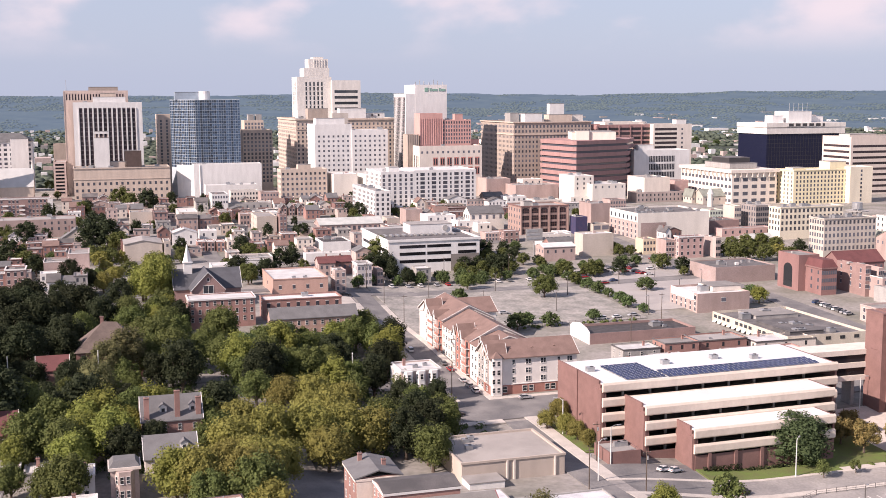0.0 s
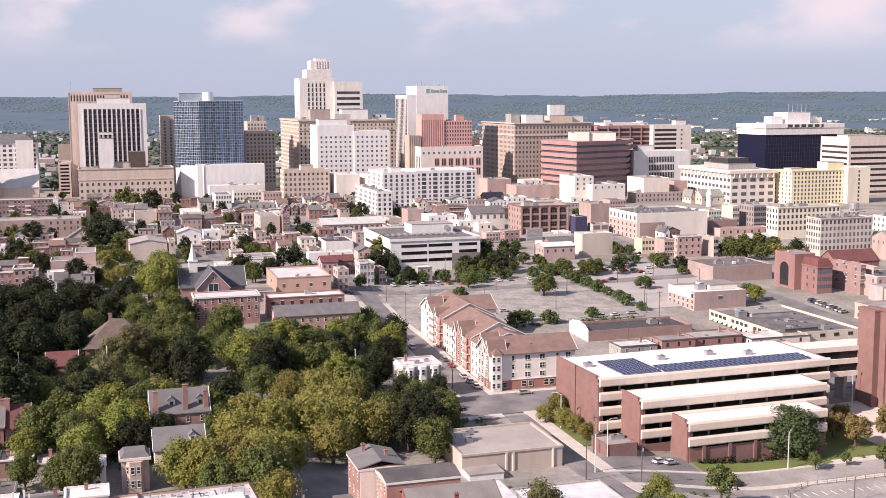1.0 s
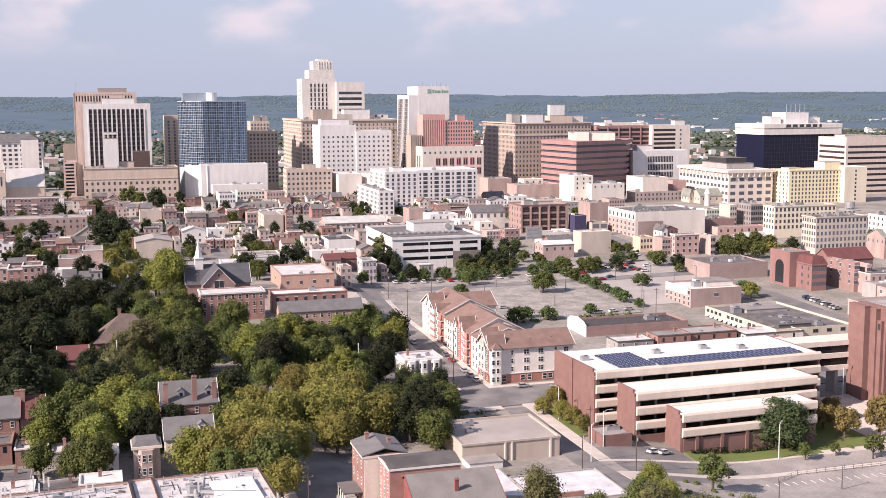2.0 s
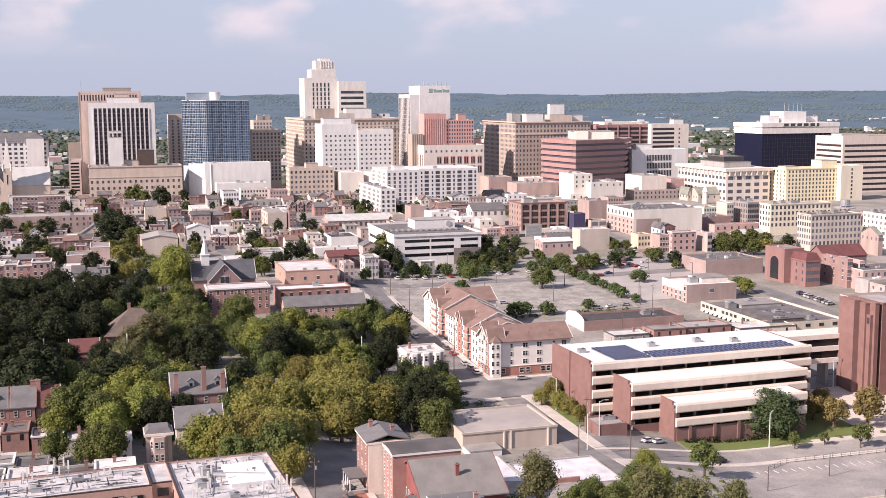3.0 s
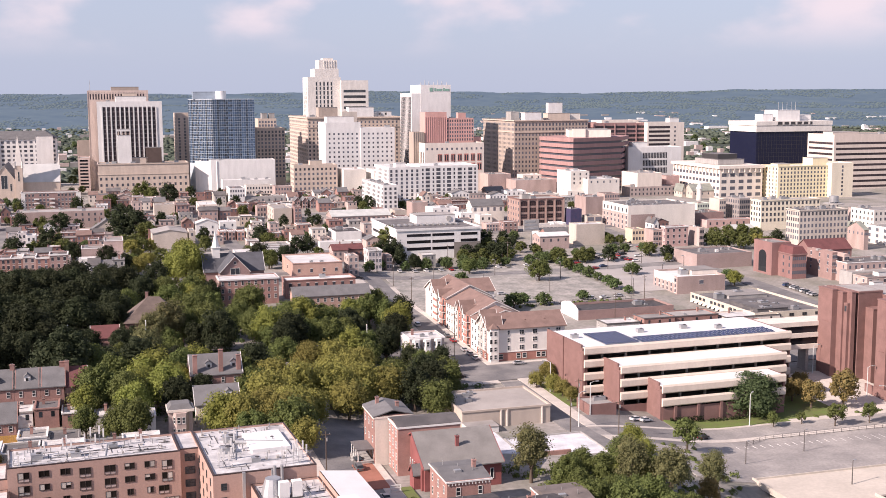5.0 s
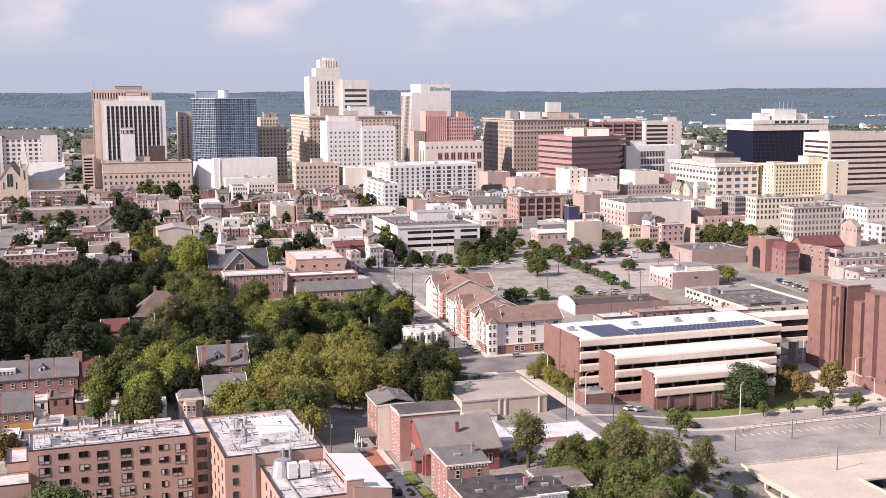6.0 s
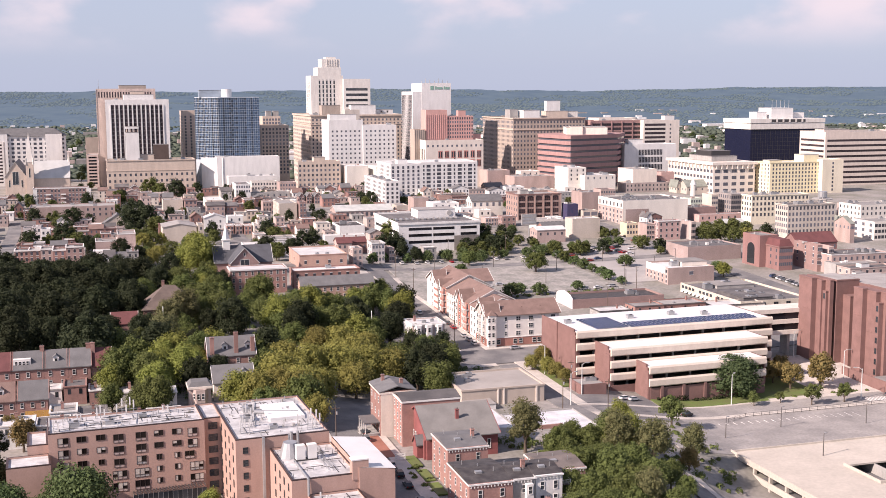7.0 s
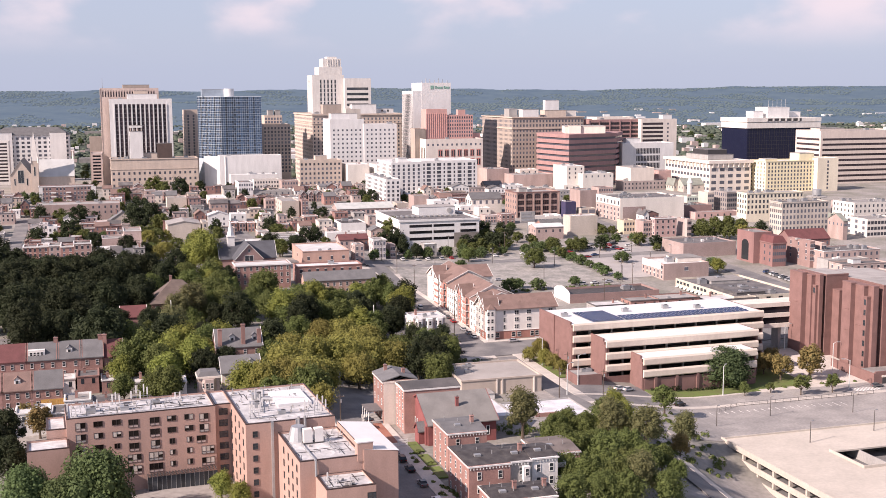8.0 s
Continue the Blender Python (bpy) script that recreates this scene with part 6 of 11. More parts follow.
def hip_house(u0, v0, w, d, eave, peak, wall, roof, label):
    root = thing("house", label, "house", lot(u0, v0, z=0))
    plain_walls(root, 0, w, 0, d, low_land(u0, u0 + w, v0, v0 + d) - 3, eave, wall)
    bm = bmesh.new()
    lo = [bm.verts.new(p) for p in ((-0.6, -0.6, eave), (w + 0.6, -0.6, eave), (w + 0.6, d + 0.6, eave), (-0.6, d + 0.6, eave))]
    hi = [bm.verts.new(p) for p in ((w * 0.42, d * 0.5, peak), (w * 0.62, d * 0.5, peak - 0.3))]
    for q in ((lo[0], lo[1], hi[1], hi[0]), (lo[1], lo[2], hi[1]), (lo[2], lo[3], hi[0], hi[1]), (lo[3], lo[0], hi[0]), (lo[3], lo[2], lo[1], lo[0])):
        bm.faces.new(q)
    part("roof", bm, roof, root)
    windows(root, w, d, "front", eave - 8.4, eave - 0.4, 3, 5, 1.1, 1.7)
    windows(root, w, d, "left", eave - 8.4, eave - 0.4, 3, 4, 1.1, 1.7)
    chimney(root, w * 0.4, d * 0.55, peak - 1.5, peak + 1.3, 1.1, 0.8, RED)
    return root


hip_house(-6, 387, 21, 17, 17.0, 25.4, DULLREDHOUSE, OLDSHINGLE, "brown-roofed brick mansion deep among trees")
pitched_house(-18, 379, 9.6, 9, 13.7, 17.4, RED, MAROON, "small house with a maroon roof among trees", (), (), 2, 1)
pitched_house(66, 322, 9, 7, 4.6, 7.0, RED, MAROON, "low house with a brown roof under trees", (), (), 2, 1)
def bay_corner():
    """Three storeys of pink brick and white bays under a flat white roof."""
    root = thing("house", "brick corner house with white bays and a flat white roof", "house", lot(94, 353.5, z=0))
    w, d, h = 13.0, 12.0, 11.6
    shell(root, w, d, h, PINK, ROOFW, 0.4, below=6)
    cap(root, w, d, h, 0.35, 0.55, TRIM)
    for u in (2.3, 6.5, 10.7):
        bm = bmesh.new()
        prism(bm, [(u - 1.6, 0), (u - 0.9, -1.3), (u + 0.9, -1.3), (u + 1.6, 0)], -5, h - 0.5)
        bay = part("bay", bm, WHITE, root, "white rendered bay")
        for i in range(3):
            part("window", window_mesh(1.1, 1.8, "plain"), None, bay, at=pose(u, -1.31, h - 3.2 - 3.3 * i))
            part("window", window_mesh(0.8, 1.8, "plain"), None, bay, at=pose(u - 1.28, -0.66, h - 3.2 - 3.3 * i, 0, 0, -61))
    for v in (3.0, 9.0):
        bm = bmesh.new()
        prism(bm, [(0, v + 1.6), (-1.2, v + 0.9), (-1.2, v - 0.9), (0, v - 1.6)], -5, h - 0.5)
        bay = part("bay", bm, WHITE, root, "white rendered bay")
        for i in range(3):
            part("window", window_mesh(1.1, 1.8, "plain"), None, bay, at=pose(-1.21, v, h - 3.2 - 3.3 * i, 0, 0, -90))
    chimney(root, 3, 8, h - 0.5, h + 1.6)
    units_on(root, w, d, h - 0.3, 2, 0.7)


bay_corner()
# ---- the blocks between the wood and downtown ----
ROSYBRICK = surface("rosy_brick", (0.44, 0.335, 0.31), vary=0.16, scale=0.2, fine=2.5, streak=True, each=0.12)
DULLRED = surface("dull_red_brick", (0.32, 0.215, 0.20), vary=0.14, scale=0.2, fine=2.5, each=0.12)
DULLPINK = surface("dull_pink_brick", (0.37, 0.285, 0.27), vary=0.2, scale=0.12, fine=2.0, second=(0.29, 0.225, 0.21))
DULLBROWN = surface("dull_brown_wall", (0.41, 0.34, 0.32), vary=0.15, scale=0.2, fine=2.5, streak=True, each=0.1)
REDHALL = surface("dark_red_hall_brick", (0.27, 0.152, 0.142), vary=0.14, scale=0.2, fine=2.5, streak=True)
REDPAINT = surface("red_painted_brick", (0.50, 0.34, 0.32), vary=0.12, scale=0.3, fine=2.5, each=0.08)
TANWALL = surface("tan_render", (0.53, 0.47, 0.415), vary=0.12, scale=0.12, fine=1.5, streak=True, second=(0.42, 0.37, 0.325), each=0.06)
CREAMWHITE = surface("cream_white_render", (0.69, 0.65, 0.60), vary=0.10, scale=0.15, fine=2, streak=True, each=0.05)
CREAMYELLOW = surface("cream_yellow_stone", (0.72, 0.655, 0.53), vary=0.10, scale=0.15, fine=1.5, streak=True)
LAVENDER = surface("pale_lavender_render", (0.52, 0.485, 0.485), vary=0.12, scale=0.2, fine=2, streak=True, each=0.1)
LAVENDERSTONE = surface("pale_grey_stone", (0.53, 0.48, 0.43), vary=0.12, scale=0.15, fine=1.5, streak=True)
GREYBROWN = surface("grey_brown_brick", (0.30, 0.27, 0.26), vary=0.14, scale=0.2, fine=2)
OCHRE = surface("ochre_render", (0.62, 0.53, 0.40), vary=0.12, scale=0.3, fine=2)
PALEGREEN = surface("pale_green_paint", (0.52, 0.58, 0.50), vary=0.12, scale=0.3, fine=2)
PALEROOF = surface("pale_metal_roof", (0.50, 0.51, 0.49), rough=0.55, vary=0.12, scale=0.25, second=(0.38, 0.40, 0.385))
GREENSLATE = surface("green_grey_slate", (0.235, 0.255, 0.225), vary=0.16, scale=0.3, fine=3)
MURAL = surface("blue_mural", (0.035, 0.04, 0.10), vary=0.3, second=(0.06, 0.045, 0.10), scale=0.5)
BLOCKNAMES = {"house": "town_house", "building": "low_building", "garage": "parking_deck", "depot": "depot"}
MR = random.Random(31)


def roof_litter(root, w, d, z, tall=1.3):
    """Hatches, vents and short stacks, each a part of the house under it."""
    for _ in range(2 if w > 14 else 1):
        bm = bmesh.new()
        x, y = MR.uniform(0.15, 0.8) * w, MR.uniform(0.2, 0.8) * d
        if MR.random() < 0.4:
            tube(bm, (x, y, z - 0.1), (x, y, z + MR.uniform(0.7, tall + 0.6)), 0.22, 0.2, 6)
            part("vent_pipe", bm, METAL, root)
        else:
            s = MR.uniform(0.5, 1.3)
            box(bm, x - s, y - s * 0.8, z - 0.1, x + s, y + s * 0.8, z + MR.uniform(0.5, tall))
            part("roof_hatch", bm, MR.choice((METAL, GREY, TRIM, ROSYBRICK)), root)


def storeys(root, w, d, face, h, floors, bays, win, style, **more):
    step = min(3.6, (h - 0.3) / floors)
    high = min(win[1], step * 0.72)
    windows(root, w, d, face, h - 0.5 - step * floors, h - 0.5, floors, bays, min(win[0], (w if face == "front" else d) / bays * 0.8), high, style, **more)


def block(x, y, w, d, h, wall, roof, label, category, ff, fb, lf, lb, win=(1.15, 1.8), trim=False, cornice=False, coping=None, units=0, skip_bays=0, left_wall=None, arch=False):
    """A flat-roofed building of the inner city, its near corner at x, y."""
    root = thing(BLOCKNAMES.get(category, category), label, category, site(x, y))
    shell(root, w, d, h, wall, roof, 0.55, below=6)
    if cornice:
        cap(root, w, d, h, 0.35, 0.6, TRIM if trim else wall)
    elif coping:
        cap(root, w, d, h, 0.12, 0.28, coping or wall, "coping")
    style = "plain" if trim else "none"
    if fb:
        storeys(root, w, d, "front", h, ff, fb, win, style, skip=[(i, k) for i in range(ff) for k in range(skip_bays)])
    if lb:
        storeys(root, w, d, "left", h, lf, lb, win, style)
    if left_wall:
        plain_walls(root, -0.14, 0.0, 0.05, d - 0.05, -4, h - 0.05, left_wall, "side_wall")
    if arch:
        bm = bmesh.new()
        pts = [(-3.6, 0), (3.6, 0), (3.6, 8.5)] + [(3.6 * math.cos(math.pi * k / 12), 8.5 + 3.0 * math.sin(math.pi * k / 12)) for k in range(1, 12)] + [(-3.6, 8.5)]
        a, b = [bm.verts.new((p, -0.1, 1 + q)) for p, q in pts], [bm.verts.new((p, 0.0, 1 + q)) for p, q in pts]
        bm.faces.new(a)
        for k in range(len(pts)):
            j = (k + 1) % len(pts)
            bm.faces.new((a[k], b[k], b[j], a[j]))
        part("arched_window", bm, GLASS, root, "tall grey arched window", at=face_pose("left", w, d, d / 2, 0))
    roof_litter(root, w, d, h - 0.55)
    if units:
        units_on(root, w, d, h - 0.55, units, 1.25)
    return root


def ridge_house(x, y, w, d, h, rise, axis, wall, roof, label, category, ff, fb, win=(1.1, 1.7), trim=None):
    """A building under a ridged roof, its near corner at x, y."""
    root = thing(BLOCKNAMES.get(category, category), label, category, site(x, y))
    plain_walls(root, 0, w, 0, d, -6, h, wall)
    gable(root, 0, w, 0, d, h, h + rise, axis, roof, wall, 0.35, trim)
    if fb:
        storeys(root, w, d, "front", h, ff, fb, win, "plain" if trim else "none")
        storeys(root, w, d, "left", h, ff, max(2, int(d / 4)), win, "none")
    if category == "house":
        chimney(root, w * MR.uniform(0.2, 0.8), d * MR.uniform(0.4, 0.7), h - 0.5, h + rise + MR.uniform(0.5, 1.2), 0.8, 0.6)
    return root


block(-299.8, 706.0, 56.7, 24.0, 11.4, ROSYBRICK, ROOFG, "long pink brick commercial building with a pale flat roof", "building", 2, 14, 0, 0, units=5, skip_bays=9)
ridge_house(-240.5, 680.0, 17.9, 14.0, 4.8, 6.0, "v", TANWALL, SLATE, "tan shingled house with a steep gable", "house", 2, 5)
block(-207.8, 563.0, 11.8, 16.0, 9.2, ROSYBRICK, ROOFG, "dark pink brick church hall with a stepped gable", "building", 1, 0, 0, 0, coping=TRIM)
block(-195.8, 565.0, 9.8, 20.0, 13.3, ROSYBRICK, ROOFG, "dark pink brick church hall with a raised gable", "building", 1, 0, 0, 0, coping=TRIM)
block(-205.7, 552.0, 27.3, 9.0, 4.3, WHITE, ROOFW, "low annexe with a white flat roof", "building", 1, 9, 1, 2)
block(-274.3, 629.0, 5.3, 11.0, 9.9, LAVENDER, ROOFD, "small pale town house with white window trim", "house", 2, 2, 2, 2, trim=True)
block(-268.5, 629.0, 5.0, 11.0, 10.9, LAVENDER, ROOFG, "small pale town house with white window trim", "house", 2, 2, 2, 2, trim=True)
block(-262.8, 628.0, 5.3, 11.0, 9.4, WHITE, ROOFW, "small pale town house with white window trim", "house", 2, 2, 2, 2, trim=True)
block(-234.3, 514.0, 7.0, 11.0, 8.8, RED, ROOFD, "red brick terraced house with white window trim", "house", 3, 3, 3, 2, trim=True, cornice=True)
block(-226.8, 514.0, 5.7, 11.0, 9.1, RED, ROOFG, "red brick terraced house with white window trim", "house", 3, 2, 3, 2, trim=True, cornice=True)
block(-220.6, 514.0, 6.0, 11.0, 9.7, ROSYBRICK, ROOFD, "red brick terraced house with white window trim", "house", 3, 2, 3, 2, trim=True, cornice=True)
block(-214.2, 514.0, 6.5, 11.0, 9.1, RED, ROOFG, "red brick terraced house with white window trim", "house", 3, 2, 3, 2, trim=True, cornice=True)
block(-207.2, 514.0, 8.6, 11.0, 10.8, DULLRED, ROOFD, "red brick terraced house with white window trim", "house", 3, 3, 3, 2, trim=True, cornice=True)
ridge_house(-188.9, 635.0, 20.6, 24.0, 9.4, 1.9, "v", TANWALL, ROOFG, "tan rendered warehouse with a blank low gable", "building", 1, 0)
block(-167.9, 640.0, 3.5, 16.0, 10.7, TANWALL, ROOFG, "low tan annexe beside the blank gable", "building", 1, 1, 1, 1)
block(-222.9, 764.0, 14.4, 16.0, 9.9, TANWALL, ROOFG, "tan rendered block with a grey flat roof", "building", 1, 0, 0, 0)
block(-206.9, 764.0, 9.0, 18.0, 9.8, DULLRED, ROOFD, "brown brick block with a dark flat roof", "building", 3, 3, 0, 0, cornice=True)
ridge_house(-278.4, 853.0, 13.1, 11.0, 4.8, 2.2, "v", ROSYBRICK, SHINGLE, "brick house with a brown gabled roof and white trim", "house", 2, 2, trim=TRIM)
block(-260.3, 839.0, 8.1, 11.0, 6.5, ROSYBRICK, ROOFD, "small brick town house with a white roof edge", "house", 2, 2, 0, 0, coping=TRIM)
block(-251.5, 839.0, 8.9, 11.0, 5.6, PINK, ROOFW, "small brick town house with a white roof edge", "house", 2, 2, 0, 0, coping=TRIM)
block(-241.8, 839.0, 12.6, 11.0, 6.0, ROSYBRICK, ROOFG, "small brick town house with a white roof edge", "house", 2, 2, 0, 0, coping=TRIM)
ridge_house(-301.7, 905.0, 11.6, 11.0, 4.7, 2.4, "u", DULLRED, ROOFD, "dark-roofed brick house by the avenue", "house", 2, 2)
ridge_house(-286.3, 895.0, 8.7, 11.0, 4.6, 2.6, "v", DULLRED, ROOFD, "dark-roofed brick house by the avenue", "house", 2, 2, trim=TRIM)
ridge_house(-185.4, 741.0, 12.8, 11.0, 8.5, 2.2, "u", ROSYBRICK, ROOFD, "pink brick house with a dark hipped roof", "house", 2, 4)
ridge_house(-172.6, 747.0, 7.8, 11.0, 7.7, 2.0, "u", DULLRED, ROOFD, "brick house with a dark low roof", "house", 2, 3)
block(-195.5, 785.0, 12.8, 30.3, 6.9, CREAM, ROOFW, "cream rendered house with a white roof", "house", 1, 2, 1, 1)
ridge_house(-174.9, 686.0, 14.4, 11.0, 7.2, 2.6, "v", WHITE, ROOFW, "white clapboard house with a broad gable", "house", 2, 2)
block(-162.8, 704.0, 10.6, 11.0, 5.5, WHITE, ROOFW, "white house with a flat roof behind the brick row", "house", 1, 2, 1, 1)
block(-155.7, 668.0, 4.5, 11.0, 5.9, RED, ROOFW, "red brick row house with white trim and pale roof", "house", 2, 2, 0, 0, trim=True, coping=TRIM)
block(-150.0, 668.0, 4.4, 11.0, 5.9, DULLRED, ROOFW, "red brick row house with white trim and pale roof", "house", 2, 2, 0, 0, trim=True, coping=TRIM)
block(-144.3, 668.0, 4.7, 11.0, 5.9, RED, ROOFW, "red brick row house with white trim and pale roof", "house", 2, 2, 0, 0, trim=True, coping=TRIM)
block(-137.8, 666.0, 3.0, 11.0, 7.3, CREAM, ROOFW, "cream house beside the brick row", "house", 2, 1, 2, 2)
block(-119.5, 590.0, 20.8, 14.0, 8.3, CREAM, ROOFG, "cream rendered long building with arched windows", "building", 1, 8, 1, 2, coping=TRIM)
block(-112.4, 572.0, 13.4, 9.0, 8.3, WHITE, ROOFD, "white house with a dark shed roof", "house", 1, 6, 0, 0)
block(-123.7, 560.0, 13.8, 12.0, 7.4, WHITE, ROOFW, "low white-walled block with a white roof", "building", 1, 5, 1, 1)
block(-183.5, 902.0, 21.7, 12.0, 9.7, CREAMWHITE, ROOFG, "white three-storey block with plain windows", "building", 2, 9, 0, 0)
block(-208.0, 925.0, 41.2, 14.0, 12.1, WHITE, ROOFW, "white stepped building at the foot of the podium", "building", 1, 0, 0, 0, units=3)
block(-182.3, 830.0, 11.5, 24.2, 13.7, WHITE, ROOFD, "white end wall building by the avenue", "building", 2, 6, 2, 4)
block(-155.5, 878.0, 13.8, 14.0, 10.8, ROSYBRICK, ROOFG, "pinkish brick block with square windows", "building", 2, 6, 0, 0)
ridge_house(-130.4, 816.0, 4.2, 11.0, 5.4, 2.6, "v", DULLRED, SLATE, "red brick gabled row house with white trim", "house", 2, 2, trim=TRIM)
ridge_house(-124.4, 816.0, 4.1, 11.0, 5.4, 2.6, "v", DULLRED, SLATE, "red brick gabled row house with white trim", "house", 2, 2, trim=TRIM)
ridge_house(-118.4, 816.0, 4.4, 11.0, 5.4, 2.6, "v", DULLRED, SLATE, "red brick gabled row house with white trim", "house", 2, 2, trim=TRIM)
block(-174.8, 834.0, 34.2, 10.0, 6.0, GREY, ROOFG, "grey shopfront with a flat roof", "building", 1, 7, 0, 0)
block(-135.6, 793.0, 6.6, 11.0, 5.6, WHITE, ROOFW, "white low house by the alley", "house", 1, 2, 0, 0)
block(-148.5, 760.0, 6.4, 11.0, 9.1, ROSYBRICK, ROOFW, "rosy brick house with a pale roof", "house", 2, 3, 0, 0)
block(-129.8, 719.0, 12.4, 30.0, 12.4, TANWALL, ROOFG, "tan rendered house block with a cream side wall", "building", 2, 0, 3, 3)
block(-115.6, 719.0, 4.6, 11.0, 13.5, DULLRED, ROOFD, "narrow red brick house with white windows", "house", 3, 2, 0, 0, trim=True)
block(-112.9, 836.0, 5.8, 11.0, 6.5, CREAM, ROOFW, "cream house with a pale roof near the depot", "house", 2, 2, 0, 0)
ridge_house(-104.6, 832.0, 7.9, 11.0, 5.6, 2.2, "v", CREAM, SLATE, "cream gabled house near the depot", "house", 2, 2)
block(-119.0, 930.0, 12.4, 11.0, 9.5, TANWALL, ROOFG, "tan low wing with dark openings", "building", 2, 4, 0, 0)
block(-102.5, 905.0, 19.0, 30.0, 22.2, CREAMWHITE, ROOFW, "white concrete parking deck wall", "garage", 1, 0, 0, 0)
# dark panes stand in for the shade inside the open upper level
block(-77.0, 903.0, 15.0, 30.0, 21.9, CREAMWHITE, ROOFW, "white concrete parking deck with open upper level", "garage", 3, 4, 0, 0, win=(7.0, 2.6))
ridge_house(-92.3, 733.0, 41.6, 20.0, 5.1, 3.4, "u", ROSYBRICK, PALEROOF, "long brick depot with a pale grey ridged roof", "depot", 1, 12, win=(1.9, 3.2))
block(-50.6, 753.0, 8.6, 14.0, 7.0, TANWALL, ROOFG, "tan rendered building in a yard", "building", 1, 0, 0, 0)
block(-38.7, 764.0, 11.3, 16.0, 11.0, ROSYBRICK, ROOFG, "round-fronted brick building with a stained wall", "building", 2, 0, 0, 0)
block(-24.0, 750.0, 19.3, 18.0, 8.9, WHITE, ROOFW, "white flat-roofed shop behind the modern office", "building", 1, 4, 0, 0, units=3)
block(-82.1, 666.0, 16.7, 24.0, 5.8, WHITE, TAR, "white rendered house with a black flat roof", "house", 1, 0, 1, 0, units=2)
block(-87.1, 629.0, 25.4, 7.0, 5.0, WHITE, ROOFW, "long white garden wall building", "building", 1, 0, 0, 0)
ridge_house(-73.7, 581.0, 8.5, 11.0, 6.5, 2.6, "u", ROSYBRICK, MAROON, "brick house with a hipped maroon roof", "house", 2, 3)
ridge_house(-68.1, 592.0, 10.5, 11.0, 5.9, 2.4, "u", RED, MAROON, "red-roofed brick house with dormers", "house", 1, 4)
block(-59.5, 529.0, 5.2, 11.0, 9.9, PINK, SLATE, "tall narrow pale pink house", "house", 3, 2, 3, 2, trim=True)
block(-51.7, 556.0, 7.2, 11.0, 10.6, LAVENDER, ROOFG, "grey-brown town house with a bay front", "house", 3, 4, 3, 2, trim=True, cornice=True)
block(-42.7, 563.0, 3.0, 11.0, 8.0, ROSYBRICK, ROOFG, "brick town house with a white porch", "house", 2, 2, 0, 0, trim=True)
ridge_house(3.7, 745.0, 23.3, 14.0, 10.7, 4.2, "u", CREAMWHITE, SLATE, "white hall with arched windows and a grey ridged roof", "hall", 1, 5, win=(1.7, 2.8))
block(-4.3, 742.0, 14.0, 20.0, 6.4, WHITE, ROOFW, "white low roof with plant", "building", 1, 3, 0, 0, units=3)
block(8.8, 736.0, 9.1, 14.0, 5.6, CREAMWHITE, ROOFW, "white stepped block before the hall", "building", 1, 2, 0, 0)
block(12.9, 698.0, 12.0, 10.0, 5.0, ROSYBRICK, ROOFW, "low rosy brick terrace with white window trim", "house", 2, 6, 0, 0, trim=True)
block(24.0, 692.0, 9.6, 8.6, 7.2, DULLRED, ROOFW, "dark red brick corner house with white windows", "house", 2, 3, 2, 2, trim=True)
block(70.1, 726.0, 8.0, 10.0, 10.8, MURAL, ROOFG, "small building painted deep blue and purple", "building", 1, 0, 0, 0)
block(84.8, 773.0, 13.9, 20.0, 13.5, ROSYBRICK, ROOFG, "plain rosy brick building behind the mural", "building", 1, 0, 0, 0, units=2)
# dark panes drawn for the shade within the wide opening
block(81.1, 726.0, 11.2, 8.0, 6.3, TANWALL, ROOFG, "low tan building with a wide opening", "building", 1, 2, 0, 0, win=(6.0, 3.0))
block(45.5, 677.0, 18.1, 12.0, 7.7, CREAMWHITE, ROOFG, "white flat-roofed shop with a dark window band", "building", 1, 7, 0, 0, win=(2.6, 1.7))
block(56.0, 690.0, 8.7, 10.0, 6.7, WHITE, ROOFW, "white raised stage on the shop", "building", 1, 0, 0, 0)
block(67.1, 651.0, 18.9, 12.0, 12.6, TANWALL, ROOFW, "tall blank tan party wall building", "building", 1, 0, 0, 0)
ridge_house(43.8, 633.0, 18.9, 12.0, 7.6, 1.6, "u", ROSYBRICK, ROOFW, "low rosy brick shed with a pale gable", "building", 1, 4)
block(101.8, 655.0, 7.9, 10.0, 9.1, OCHRE, ROOFG, "ochre rendered shop with a red sign board", "shop", 2, 4, 0, 0)
block(113.1, 646.0, 7.0, 12.0, 9.8, ROSYBRICK, ROOFG, "pink brick shop house with white trim", "shop", 3, 4, 0, 0, trim=True)
block(120.0, 644.0, 15.3, 5.7, 12.1, REDPAINT, ROOFD, "red-painted corner house with white bay windows", "house", 3, 4, 3, 2, trim=True, cornice=True)
block(140.9, 646.0, 3.0, 14.0, 11.1, DULLBROWN, ROOFG, "brown brick house beside the red corner", "house", 3, 3, 0, 0)
ridge_house(117.2, 672.0, 3.7, 11.0, 10.0, 2.8, "v", WHITE, ROOFD, "white house with a dark steep roof above the shops", "house", 1, 1)
block(84.4, 890.0, 16.1, 30.0, 21.4, CREAMWHITE, ROOFW, "cream theatre with a pale roof", "building", 3, 3, 0, 0, units=2)
block(97.7, 884.0, 27.7, 26.0, 15.5, CREAMWHITE, ROOFW, "cream commercial block with rooftop plant", "building", 1, 5, 0, 0, units=6)
block(140.4, 905.0, 22.2, 30.0, 18.7, CREAM, ROOFG, "pale auditorium with a blank wall", "building", 1, 0, 0, 0, units=3)
block(81.6, 886.0, 24.8, 16.0, 5.9, CREAMWHITE, ROOFW, "low white shops with flat roofs", "building", 1, 4, 0, 0, units=4)
